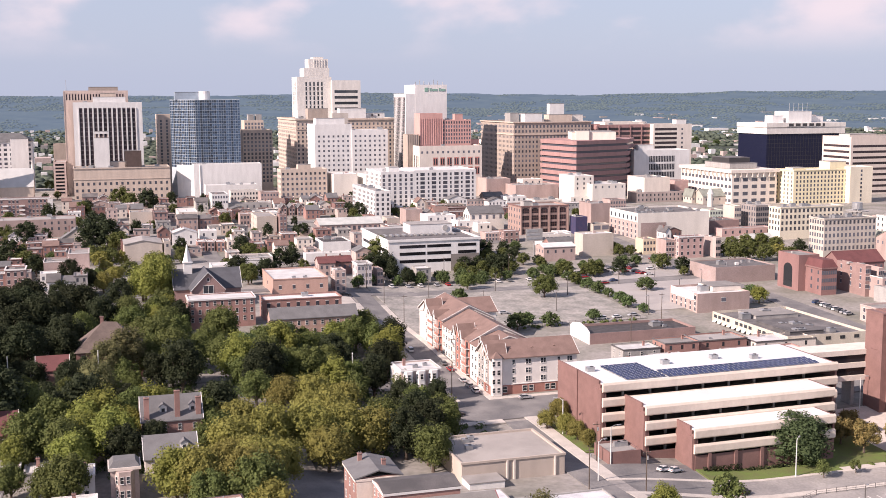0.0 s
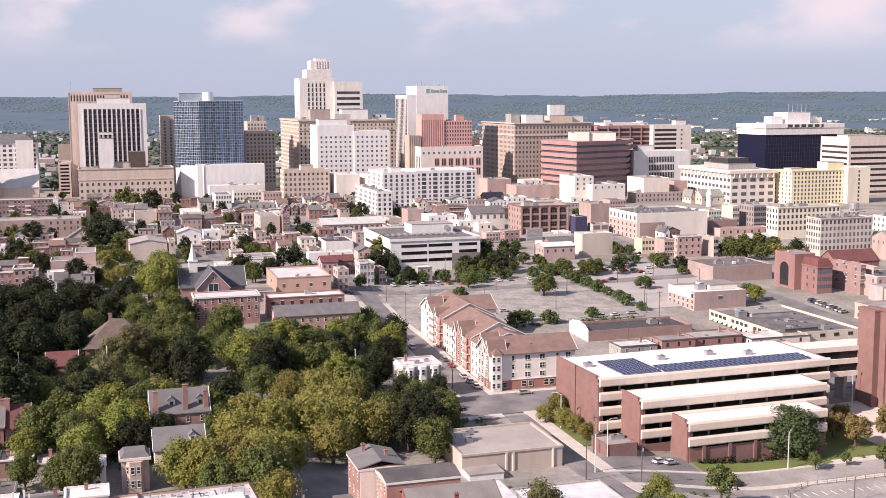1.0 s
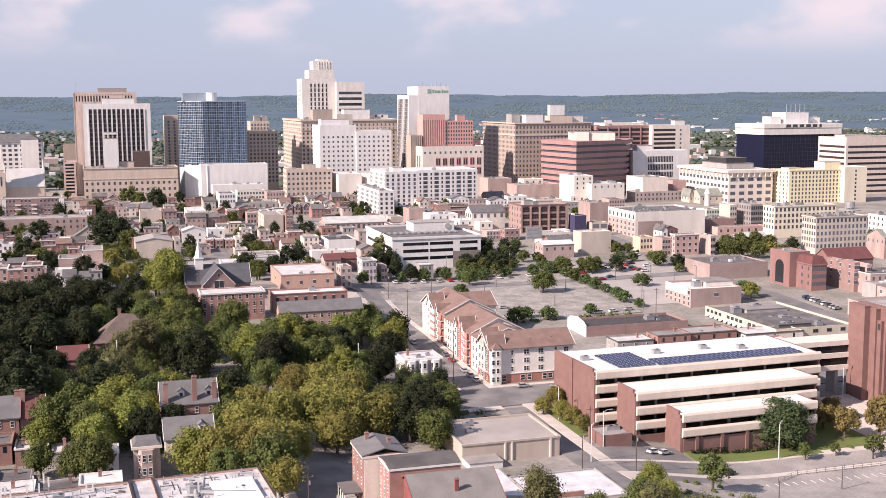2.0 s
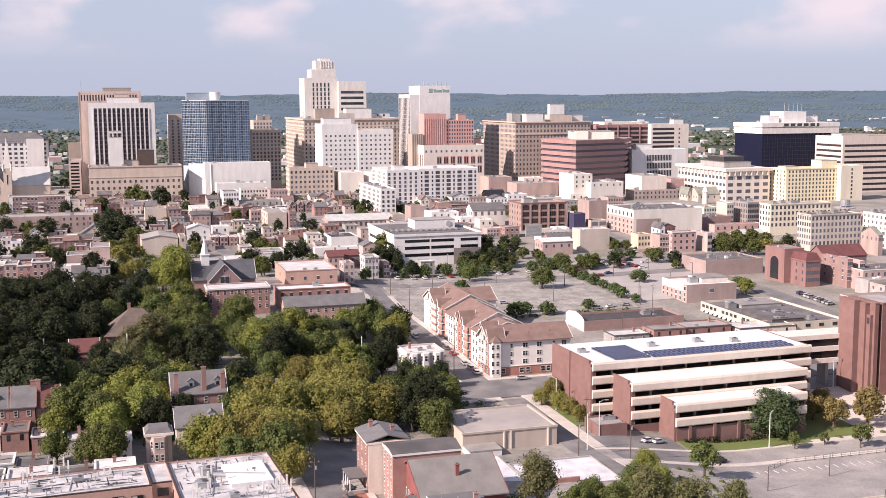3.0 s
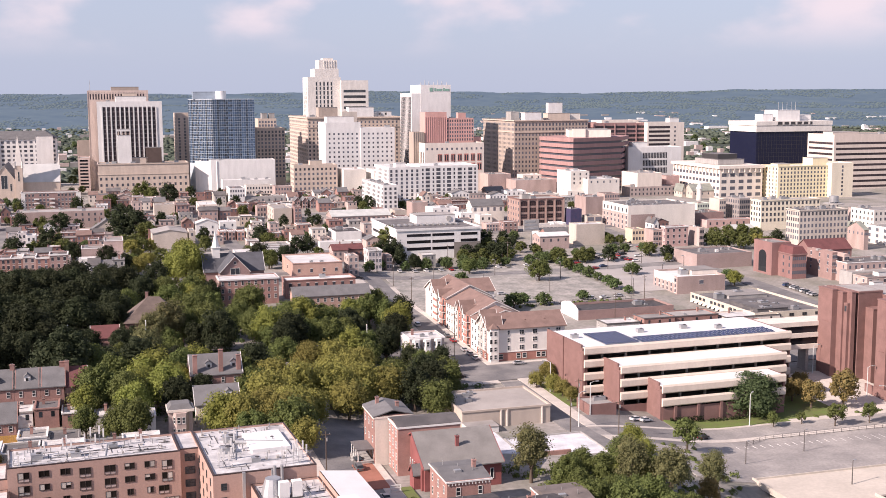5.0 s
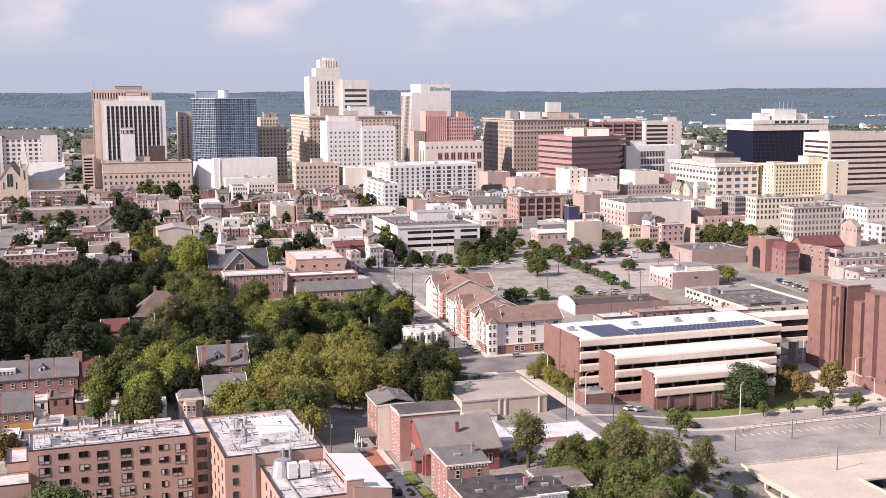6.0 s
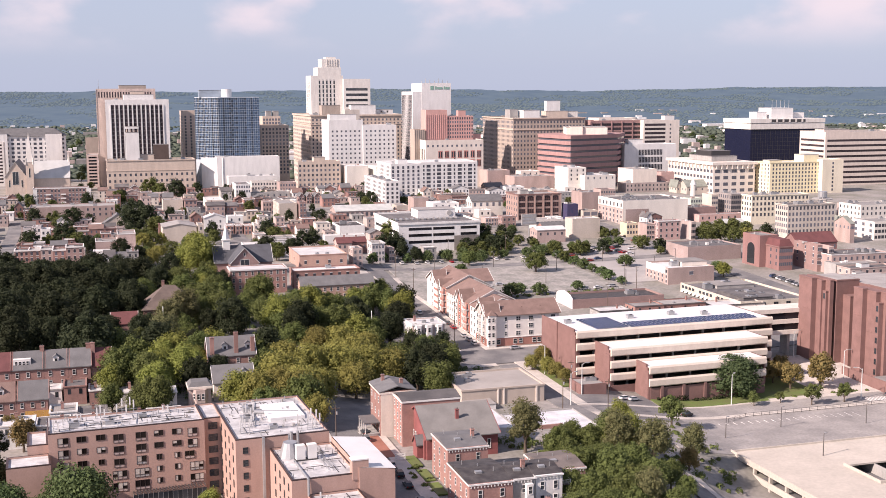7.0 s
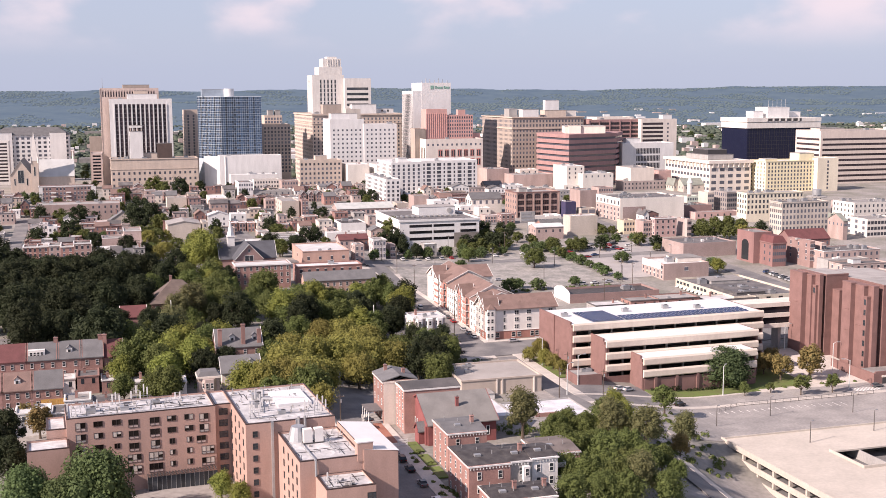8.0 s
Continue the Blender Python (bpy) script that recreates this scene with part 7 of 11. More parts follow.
block(106.9, 848.0, 12.6, 14.0, 6.9, ROSYBRICK, ROOFD, "rosy brick building with a dark roof", "building", 2, 6, 0, 0)
block(17.8, 940.0, 20.6, 22.0, 15.5, ROSYBRICK, ROOFG, "dark brick building with a grey roof", "building", 1, 0, 0, 0, units=2)
ridge_house(15.3, 897.0, 15.7, 11.0, 5.0, 3.0, "u", DULLBROWN, SLATE, "brown brick house with a grey mansard-like roof", "house", 2, 5)
block(40.8, 921.0, 36.7, 24.0, 11.7, ROSYBRICK, ROOFG, "long rosy brick wall building", "building", 1, 0, 0, 0, units=3)
block(32.3, 888.0, 16.3, 14.0, 5.8, WHITE, ROOFW, "white shop with rooftop plant", "building", 1, 4, 0, 0, units=3)
block(53.0, 868.0, 21.8, 18.0, 4.9, CREAM, ROOFG, "pale shop with rooftop plant", "building", 1, 5, 0, 0, units=5)
block(47.6, 948.0, 17.5, 14.0, 14.3, CREAM, ROOFW, "cream low block before the rosy wall", "building", 1, 3, 0, 0)
block(133.7, 899.0, 41.1, 16.0, 7.8, DULLBROWN, ROOFG, "brown brick row with a grey roof", "building", 2, 12, 0, 0, units=4)
block(167.5, 925.0, 12.1, 12.0, 14.8, REDPAINT, ROOFG, "red brick block before the auditorium", "building", 1, 0, 0, 0)
ridge_house(181.9, 884.0, 28.8, 14.0, 5.8, 5.0, "u", TANWALL, GREENSLATE, "stone church with a green slate roof", "church", 1, 5)
ridge_house(175.3, 893.0, 3.0, 14.0, 5.4, 5.0, "v", TANWALL, GREENSLATE, "stone gable beside the slate roof", "church", 1, 1)
block(167.2, 788.0, 10.1, 12.0, 6.8, PALEGREEN, ROOFG, "pale green and white shop front", "shop", 2, 5, 0, 0)
block(173.8, 745.0, 4.9, 14.0, 15.3, TANWALL, ROOFG, "tan rendered block behind the shops", "building", 4, 3, 0, 0)
block(186.8, 742.0, 12.7, 18.0, 16.0, GREYBROWN, ROOFG, "grey brick block with tall grouped windows", "building", 4, 8, 4, 6, win=(1.3, 2.2), units=2)
block(191.0, 700.0, 44.2, 12.6, 19.6, CREAMYELLOW, ROOFG, "cream classical bank building with tall windows", "building", 4, 15, 4, 4, win=(1.4, 2.1), cornice=True, units=4)
block(198.9, 640.0, 33.7, 13.8, 22.4, LAVENDERSTONE, ROOFD, "pale grey stone building with a dark roof edge", "building", 5, 13, 5, 6, win=(1.25, 2.1), cornice=True, units=5)
block(150.0, 728.0, 26.2, 18.0, 7.8, DULLRED, ROOFD, "red brick shop with a white side wall", "shop", 1, 0, 0, 0, units=3, left_wall=WHITE)
block(158.8, 712.0, 35.0, 9.0, 4.8, REDPAINT, ROOFG, "low range of red-painted brick shops", "shop", 1, 7, 0, 0)
ridge_house(168.0, 676.0, 16.0, 14.0, 4.9, 2.2, "u", TANWALL, PALEROOF, "long market hall with a pale grey roof", "hall", 1, 6)
block(125.1, 572.0, 33.9, 26.0, 8.1, DULLPINK, ROOFD, "plain dull pink brick block with a dark roof", "building", 1, 0, 1, 0, units=3)
block(160.2, 552.0, 11.3, 17.4, 17.2, REDHALL, ROOFG, "dark red brick hall with a great arched window", "hall", 1, 0, 1, 0, arch=True)
corner = block(167.9, 541.0, 8.3, 16.0, 12.8, REDHALL, ROOFD, "dark red brick corner house with rows of windows", "house", 3, 7, 3, 3, cornice=True)
bm = bmesh.new()
lo = [bm.verts.new(p) for p in ((-0.3, -0.3, 12.9), (8.6, -0.3, 12.9), (8.6, 16.3, 12.9), (-0.3, 16.3, 12.9))]
hi = [bm.verts.new(p) for p in ((1.4, 1.6, 16.4), (7.0, 1.6, 16.4), (7.0, 14.6, 16.4), (1.4, 14.6, 16.4))]
for i in range(4):
    bm.faces.new((lo[i], lo[(i + 1) % 4], hi[(i + 1) % 4], hi[i]))
bm.faces.new(hi), bm.faces.new(lo[::-1])
part("mansard_roof", bm, MAROON, corner, "maroon shingled mansard roof")
ridge_house(185.7, 570.0, 25.7, 14.0, 10.4, 5.0, "u", REDHALL, MAROON, "brick hall with a long maroon mansard", "hall", 1, 8)
block(187.3, 538.0, 3.0, 22.0, 14.2, DULLRED, ROOFG, "red brick row house with white windows", "house", 3, 3, 3, 3, trim=True)
block(194.0, 540.0, 3.0, 20.0, 12.9, ROSYBRICK, ROOFG, "red brick row house with a pale shopfront", "house", 3, 3, 0, 0, trim=True)
block(192.4, 530.0, 35.1, 18.0, 10.2, ROSYBRICK, ROOFD, "brick warehouse with a dark parapet roof", "building", 2, 10, 2, 3, units=4, coping=TRIM)
block(191.6, 520.0, 25.2, 10.0, 7.3, GREY, ROOFG, "grey low building with a flat roof", "building", 1, 6, 0, 0)
ridge_house(240.8, 667.0, 3.0, 26.0, 5.8, 5.0, "v", CREAMWHITE, GREENSLATE, "cream chapel with a white pediment", "church", 1, 3, trim=TRIM)
ridge_house(234.3, 630.0, 3.0, 16.0, 11.7, 4.0, "u", ROSYBRICK, GREENSLATE, "brick meeting house with a green-grey roof", "hall", 1, 3)
block(253.5, 643.0, 24.9, 22.0, 11.3, CREAMWHITE, ROOFG, "white office with wide windows", "building", 3, 10, 3, 3, win=(2.4, 2.0), units=3)
block(268.1, 726.0, 42.0, 20.0, 9.7, ROSYBRICK, ROOFW, "rosy brick office with a white roof edge", "building", 2, 12, 0, 0, units=4)
block(260.5, 690.0, 33.6, 24.0, 14.5, CREAMWHITE, ROOFG, "pale building with rooftop plant", "building", 4, 10, 4, 6, units=6)


# flats with stacked balconies beside the stone church
def balcony_flats():
    root = thing("apartment_building", "brown-red brick flats with white windows and stacked balconies", "apartment building", site(-331.0, 796))
    w, d, h = 40.5, 14.0, 14.4
    shell(root, w, d, h, DULLRED, ROOFG, 0.5, below=8)
    cap(root, w, d, h, 0.2, 0.5, TRIM)
    for u0, u1 in ((0.2, 3.0), (39.0, 42.5)):
        plain_walls(root, u0, u1, -0.12, 0, -7, h - 0.6, TRIM, "end_bay")
    windows(root, w, d, "front", -3.4, h - 0.3, 5, 14, 1.3, 1.9, "plain", inset=2.0, skip=[(i, k) for i in range(5) for k in (3, 7, 8)])
    for u in (11.0, 22.0):
        for i in range(5):
            bm = bmesh.new()
            z = -3.2 + 3.1 * i
            box(bm, u - 1.9, -1.3, z - 0.15, u + 1.9, 0, z)
            box(bm, u - 1.9, -1.3, z, u + 1.9, -1.22, z + 0.9)
            part("balcony", bm, TRIM, root)
    roof_litter(root, w, d, h - 0.5)


balcony_flats()
root = thing("turret", "white conical turret on a corner house", "turret", site(184, 868))
bm = bmesh.new()
tube(bm, (0, 0, -2), (0, 0, 9), 2.0, 2.0, 10)
part("tower", bm, CREAMWHITE, root)
bm = bmesh.new()
tube(bm, (0, 0, 9), (0, 0, 15), 2.5, 0.1, 10)
part("spire", bm, TRIM, root)

# small houses that fill the rest of the blocks
low_block(-84.8, 508.2, 24.8, 34, 7, "S", "w", 1, 4, 1, units=2)
terrace_row(-182.1, 496.8, 17.1, 8, 3, "GW", "gw", 11.0)
low_block(-79.6, 454.0, 31.6, 12, 8, "R", "w", 2, 8, 1, units=1)
low_block(212.1, 472.7, 27.2, 11, 7, "R", "w", 2, 6, 2, units=0)
low_block(172.9, 481.0, 46.2, 11, 7, "P", "g", 2, 11, 2, units=0)
low_block(221.3, 496.7, 20.3, 11, 6, "N", "w", 2, 5, 2, units=0)
low_block(195.6, 509.4, 28.3, 11, 7, "P", "d", 2, 7, 2, units=0)
row_house(-23.9, 576.8, 7.5, 9.2, 7.1, "G", "w", 2, side=False, chim=False)
row_house(-226.5, 544.6, 8.7, 11.4, 8.3, "R", "g", 3, side=False, chim=False)
row_house(-218.1, 547.4, 9.0, 9.1, 5.4, "P", "d", 3, side=False, chim=False)
row_house(-52.0, 601.3, 6.8, 10.9, 6.7, "R", "g", 2, side=False, chim=False)
row_house(-272.0, 543.5, 6.2, 9.9, 6.7, "R", "g", 2, side=False, chim=True)
row_house(-245.7, 552.0, 6.2, 10.6, 8.0, "R", "g", 2, side=False, chim=False)
row_house(-239.6, 554.0, 5.9, 11.7, 8.4, "W", "g", 2, side=False, chim=False)
row_house(-225.0, 558.8, 8.5, 9.0, 7.2, "R", "w", 3, side=False, chim=True)
row_house(-57.9, 613.1, 8.8, 10.9, 8.5, "P", "g", 3, side=False, chim=False)
row_house(-275.1, 557.8, 6.8, 11.7, 7.6, "T", "d", 2, side=False, chim=False)
row_house(-244.9, 567.5, 8.3, 10.5, 5.9, "R", "d", 3, side=False, chim=False)
row_house(-233.0, 571.4, 8.6, 11.0, 5.3, "B", "g", 3, side=False, chim=True)
row_house(3.7, 648.3, 12.6, 11.8, 7.7, "P", "g", 4, side=False, chim=True)
row_house(49.3, 663.2, 18.6, 10.1, 5.3, "R", "g", 7, side=False, chim=False)
row_house(119.6, 686.0, 10.6, 9.9, 7.8, "B", "d", 4, side=False, chim=True)
row_house(-258.1, 576.9, 7.1, 9.3, 6.2, "R", "d", 2, side=False, chim=False)
row_house(-251.1, 579.2, 7.8, 9.6, 5.7, "C", "g", 3, side=False, chim=False)
row_house(-234.3, 584.7, 6.8, 11.9, 8.3, "B", "w", 2, side=False, chim=False)
row_house(-291.1, 579.9, 8.2, 9.1, 6.8, "P", "g", 3, side=False, chim=False)
row_house(-131.1, 631.9, 6.8, 10.4, 5.7, "P", "g", 2, side=False, chim=False)
row_house(-105.7, 640.1, 7.8, 10.1, 8.1, "C", "w", 2, side=False, chim=False)
row_house(-89.0, 645.6, 6.3, 9.7, 5.5, "P", "d", 2, side=False, chim=False)
row_house(-9.6, 671.3, 12.4, 9.6, 8.0, "T", "g", 4, side=False, chim=True)
row_house(-291.4, 610.3, 6.9, 10.3, 7.0, "G", "g", 2, side=False, chim=True)
row_house(-244.1, 625.7, 8.9, 10.3, 5.9, "R", "g", 3, side=False, chim=False)
row_house(-226.8, 631.3, 6.1, 10.2, 6.4, "R", "d", 2, side=False, chim=True)
row_house(-220.8, 633.2, 7.2, 10.5, 5.6, "P", "g", 2, side=False, chim=False)
row_house(-159.1, 653.3, 8.9, 10.2, 4.7, "P", "d", 3, side=False, chim=False)
row_house(-130.3, 662.6, 8.2, 9.2, 6.0, "B", "g", 3, side=False, chim=True)
row_house(-122.3, 665.2, 5.7, 9.9, 5.4, "R", "g", 2, side=False, chim=False)
row_house(-114.8, 667.7, 8.8, 9.1, 5.9, "R", "d", 3, side=False, chim=True)
row_house(-98.0, 673.1, 9.3, 11.2, 6.3, "C", "g", 3, side=False, chim=False)
row_house(-65.7, 683.6, 6.7, 12.0, 7.5, "P", "g", 2, side=False, chim=False)
row_house(-53.9, 687.4, 7.4, 10.6, 6.2, "P", "g", 2, side=False, chim=False)
row_house(-15.6, 699.9, 8.9, 9.6, 7.3, "W", "w", 3, side=False, chim=False)
row_house(-7.0, 702.7, 12.2, 10.2, 7.0, "P", "d", 4, side=False, chim=True)
row_house(-309.7, 624.3, 7.8, 11.5, 8.6, "P", "d", 2, side=False, chim=True)
row_house(-247.0, 644.7, 7.9, 10.2, 6.0, "B", "g", 3, side=False, chim=False)
row_house(-239.3, 647.2, 8.9, 9.6, 7.0, "R", "g", 3, side=False, chim=False)
row_house(-230.7, 650.0, 7.4, 9.8, 7.0, "B", "g", 2, side=False, chim=False)
row_house(-223.5, 652.3, 9.2, 9.0, 7.2, "P", "d", 3, side=False, chim=True)
row_house(-198.5, 660.4, 7.0, 9.6, 8.6, "R", "d", 2, side=False, chim=False)
row_house(-138.1, 680.1, 7.7, 9.0, 6.9, "C", "d", 2, side=False, chim=True)
row_house(-126.5, 683.8, 5.8, 11.0, 8.1, "P", "d", 2, side=False, chim=False)
row_house(-116.9, 687.0, 7.2, 9.7, 5.4, "T", "d", 2, side=False, chim=True)
row_house(-109.8, 689.2, 9.3, 9.5, 6.4, "R", "g", 3, side=False, chim=False)
row_house(-89.7, 695.8, 9.2, 10.5, 7.4, "R", "d", 3, side=False, chim=False)
row_house(-60.3, 705.4, 5.9, 11.7, 5.5, "R", "g", 2, side=False, chim=True)
row_house(-46.5, 709.8, 7.7, 9.3, 7.8, "B", "g", 2, side=False, chim=False)
row_house(-21.4, 718.0, 6.4, 10.7, 7.0, "G", "g", 2, side=False, chim=False)
row_house(-15.1, 720.0, 9.2, 10.1, 5.3, "P", "d", 3, side=False, chim=False)
row_house(-320.2, 640.9, 9.0, 10.3, 5.6, "R", "d", 3, side=False, chim=False)
row_house(-311.4, 643.7, 6.8, 10.2, 7.9, "P", "g", 2, side=False, chim=True)
row_house(-284.8, 652.4, 8.6, 9.1, 8.5, "P", "g", 3, side=False, chim=False)
row_house(-270.9, 656.9, 7.5, 10.0, 5.3, "R", "w", 2, side=False, chim=False)
row_house(-263.6, 659.3, 5.7, 10.3, 5.9, "R", "g", 2, side=False, chim=False)
row_house(-254.2, 662.3, 9.4, 9.1, 6.4, "R", "d", 3, side=False, chim=False)
row_house(-245.1, 665.3, 7.7, 10.1, 7.2, "P", "w", 2, side=False, chim=False)
row_house(-237.6, 667.7, 8.6, 9.5, 4.3, "W", "g", 3, side=False, chim=False)
row_house(-229.2, 670.4, 8.8, 10.2, 4.2, "G", "w", 3, side=False, chim=False)
row_house(-206.2, 677.9, 6.4, 9.4, 8.0, "C", "g", 2, side=False, chim=False)
row_house(-199.9, 680.0, 9.0, 11.0, 6.0, "R", "d", 3, side=False, chim=False)
row_house(-183.5, 685.3, 6.9, 10.0, 8.3, "B", "g", 2, side=False, chim=False)
row_house(-140.7, 699.2, 6.5, 10.3, 6.5, "C", "d", 2, side=False, chim=True)
row_house(-102.2, 711.7, 6.5, 9.5, 5.4, "T", "g", 2, side=False, chim=True)
row_house(-92.9, 714.7, 8.7, 11.0, 4.8, "P", "d", 3, side=False, chim=True)
row_house(-79.1, 719.2, 8.5, 10.3, 4.1, "G", "g", 3, side=False, chim=False)
row_house(-50.5, 728.5, 7.5, 11.0, 5.6, "P", "d", 2, side=False, chim=True)
row_house(-30.7, 734.9, 6.3, 10.9, 4.8, "T", "d", 2, side=False, chim=True)
row_house(36.2, 756.7, 13.5, 11.9, 6.6, "B", "w", 5, side=False, chim=True)
row_house(-278.4, 668.1, 6.0, 9.9, 7.6, "B", "g", 2, side=False, chim=False)
row_house(-268.4, 671.4, 6.6, 9.6, 8.3, "W", "w", 2, side=False, chim=False)
row_house(-261.9, 673.5, 7.8, 10.3, 7.2, "P", "d", 3, side=False, chim=False)
row_house(-254.3, 676.0, 6.9, 10.9, 8.3, "P", "g", 2, side=False, chim=True)
row_house(-208.7, 690.8, 5.8, 9.0, 7.9, "C", "g", 2, side=False, chim=False)
row_house(-200.3, 693.5, 9.5, 10.4, 7.9, "P", "d", 3, side=False, chim=False)
row_house(-179.1, 700.4, 8.4, 11.9, 5.2, "B", "d", 3, side=False, chim=True)
row_house(-140.5, 712.9, 6.0, 11.3, 6.9, "G", "d", 2, side=False, chim=False)
row_house(-102.9, 725.1, 5.8, 11.1, 5.4, "C", "d", 2, side=False, chim=False)
row_house(42.4, 772.4, 17.0, 9.1, 8.0, "T", "g", 6, side=False, chim=True)
row_house(-323.7, 673.4, 9.0, 11.3, 6.7, "W", "d", 3, side=False, chim=False)
row_house(-289.5, 684.5, 8.4, 11.3, 7.1, "R", "d", 3, side=False, chim=False)
row_house(-281.3, 687.2, 8.7, 9.8, 5.3, "R", "d", 3, side=False, chim=False)
row_house(-268.4, 691.3, 8.9, 10.1, 5.2, "P", "g", 3, side=False, chim=False)
row_house(-241.1, 700.2, 6.6, 10.7, 4.8, "G", "g", 2, side=False, chim=False)
row_house(-214.7, 708.8, 6.7, 10.1, 8.3, "R", "d", 2, side=False, chim=True)
row_house(-178.2, 720.6, 5.8, 11.1, 5.0, "C", "g", 2, side=False, chim=True)
row_house(-161.9, 726.0, 7.9, 9.3, 5.5, "C", "d", 3, side=False, chim=False)
row_house(-154.2, 728.5, 8.4, 11.2, 6.3, "T", "w", 3, side=False, chim=False)
row_house(-26.5, 769.9, 6.9, 9.2, 7.2, "T", "w", 2, side=False, chim=True)
row_house(-19.8, 772.1, 9.3, 11.2, 8.5, "R", "d", 3, side=False, chim=True)
row_house(-10.7, 775.1, 18.0, 9.8, 8.2, "R", "d", 6, side=False, chim=False)
row_house(-319.7, 694.7, 8.7, 11.6, 7.7, "P", "g", 3, side=False, chim=True)
row_house(-221.8, 726.5, 6.9, 11.2, 5.5, "G", "d", 2, side=False, chim=False)
row_house(-206.1, 731.6, 7.0, 9.5, 5.8, "G", "w", 2, side=False, chim=True)
row_house(-197.5, 734.4, 8.9, 9.5, 7.5, "G", "d", 3, side=False, chim=False)
row_house(-131.0, 756.0, 7.3, 9.2, 7.5, "R", "d", 2, side=False, chim=True)
row_house(-67.1, 776.7, 6.8, 10.1, 5.2, "R", "g", 2, side=False, chim=True)
row_house(-38.1, 786.2, 8.5, 10.1, 7.5, "P", "g", 3, side=False, chim=False)
row_house(-21.8, 791.5, 6.7, 10.1, 8.2, "R", "d", 2, side=False, chim=False)
row_house(-11.1, 794.9, 16.1, 9.0, 7.9, "B", "g", 6, side=False, chim=False)
row_house(22.3, 805.8, 18.4, 10.5, 5.9, "B", "g", 7, side=False, chim=False)
row_house(58.8, 817.6, 10.1, 11.8, 5.6, "P", "g", 3, side=False, chim=True)
row_house(71.0, 821.6, 13.3, 9.7, 7.4, "G", "w", 5, side=False, chim=False)
row_house(-336.9, 722.7, 6.2, 10.5, 8.5, "P", "g", 2, side=False, chim=False)
row_house(-326.2, 726.2, 6.9, 9.4, 5.6, "W", "w", 2, side=False, chim=False)
row_house(-313.4, 730.4, 8.6, 10.2, 6.4, "B", "w", 3, side=False, chim=True)
row_house(-297.7, 735.5, 6.6, 10.3, 6.7, "R", "g", 2, side=False, chim=True)
row_house(-173.8, 775.7, 7.9, 10.0, 5.3, "B", "d", 3, side=False, chim=True)
row_house(-166.1, 778.2, 8.2, 11.2, 8.4, "R", "g", 3, side=False, chim=True)
row_house(-150.4, 783.3, 7.1, 11.8, 6.2, "R", "g", 2, side=False, chim=True)
row_house(-143.4, 785.6, 5.9, 11.2, 6.7, "W", "d", 2, side=False, chim=False)
row_house(-109.6, 796.6, 9.5, 11.8, 6.4, "R", "g", 3, side=False, chim=False)
row_house(-88.5, 803.4, 6.7, 10.3, 6.1, "P", "d", 2, side=False, chim=False)
row_house(-46.7, 817.0, 7.2, 9.8, 5.5, "W", "w", 2, side=False, chim=False)
row_house(-33.9, 821.2, 6.0, 9.7, 8.4, "C", "g", 2, side=False, chim=False)
row_house(-20.7, 825.5, 8.1, 11.0, 5.9, "B", "g", 3, side=False, chim=True)
row_house(-12.8, 828.0, 12.8, 9.5, 5.8, "N", "d", 4, side=False, chim=False)
row_house(17.5, 837.9, 13.5, 9.4, 7.1, "W", "d", 5, side=False, chim=True)
row_house(50.2, 848.5, 9.5, 10.8, 3.8, "R", "g", 3, side=False, chim=False)
row_house(59.4, 851.5, 15.1, 9.1, 3.8, "G", "g", 5, side=False, chim=True)
row_house(-342.1, 741.0, 7.1, 10.6, 7.1, "R", "g", 2, side=False, chim=False)
row_house(-326.2, 746.2, 5.9, 9.9, 7.3, "B", "g", 2, side=False, chim=False)
row_house(-207.0, 784.9, 8.7, 9.1, 5.3, "P", "g", 3, side=False, chim=True)
row_house(-176.3, 794.9, 7.7, 9.5, 6.0, "B", "g", 2, side=False, chim=False)
row_house(-168.8, 797.3, 7.3, 10.5, 5.8, "G", "g", 2, side=False, chim=False)
row_house(-161.7, 799.6, 6.1, 9.4, 5.9, "B", "d", 2, side=False, chim=False)
row_house(-155.7, 801.6, 6.2, 10.5, 6.3, "P", "d", 2, side=False, chim=True)
row_house(-149.6, 803.5, 5.9, 11.2, 5.8, "G", "d", 2, side=False, chim=False)
row_house(-143.8, 805.4, 5.6, 9.7, 5.6, "B", "d", 2, side=False, chim=False)
row_house(-138.2, 807.2, 7.1, 10.2, 5.4, "C", "g", 2, side=False, chim=False)
row_house(-107.4, 817.3, 8.7, 10.8, 3.6, "B", "w", 3, side=False, chim=False)
row_house(-98.9, 820.0, 6.6, 11.3, 3.8, "P", "g", 2, side=False, chim=True)
row_house(-92.5, 822.1, 8.1, 11.2, 7.8, "B", "g", 3, side=False, chim=False)
row_house(-59.8, 832.7, 7.6, 9.1, 5.8, "R", "g", 2, side=False, chim=True)
row_house(-33.5, 841.3, 5.9, 10.9, 8.3, "T", "g", 2, side=False, chim=True)
row_house(-27.8, 843.1, 7.7, 10.6, 6.6, "P", "g", 2, side=False, chim=True)
row_house(-11.9, 848.3, 14.3, 11.3, 7.5, "W", "g", 5, side=False, chim=False)
row_house(1.9, 852.8, 16.1, 10.7, 6.3, "P", "d", 6, side=False, chim=False)
row_house(19.9, 858.6, 11.7, 10.7, 5.3, "R", "d", 4, side=False, chim=False)
row_house(-366.3, 748.4, 5.5, 10.7, 5.9, "R", "d", 2, side=False, chim=False)
row_house(-352.6, 752.8, 7.3, 10.6, 6.3, "R", "g", 2, side=False, chim=False)
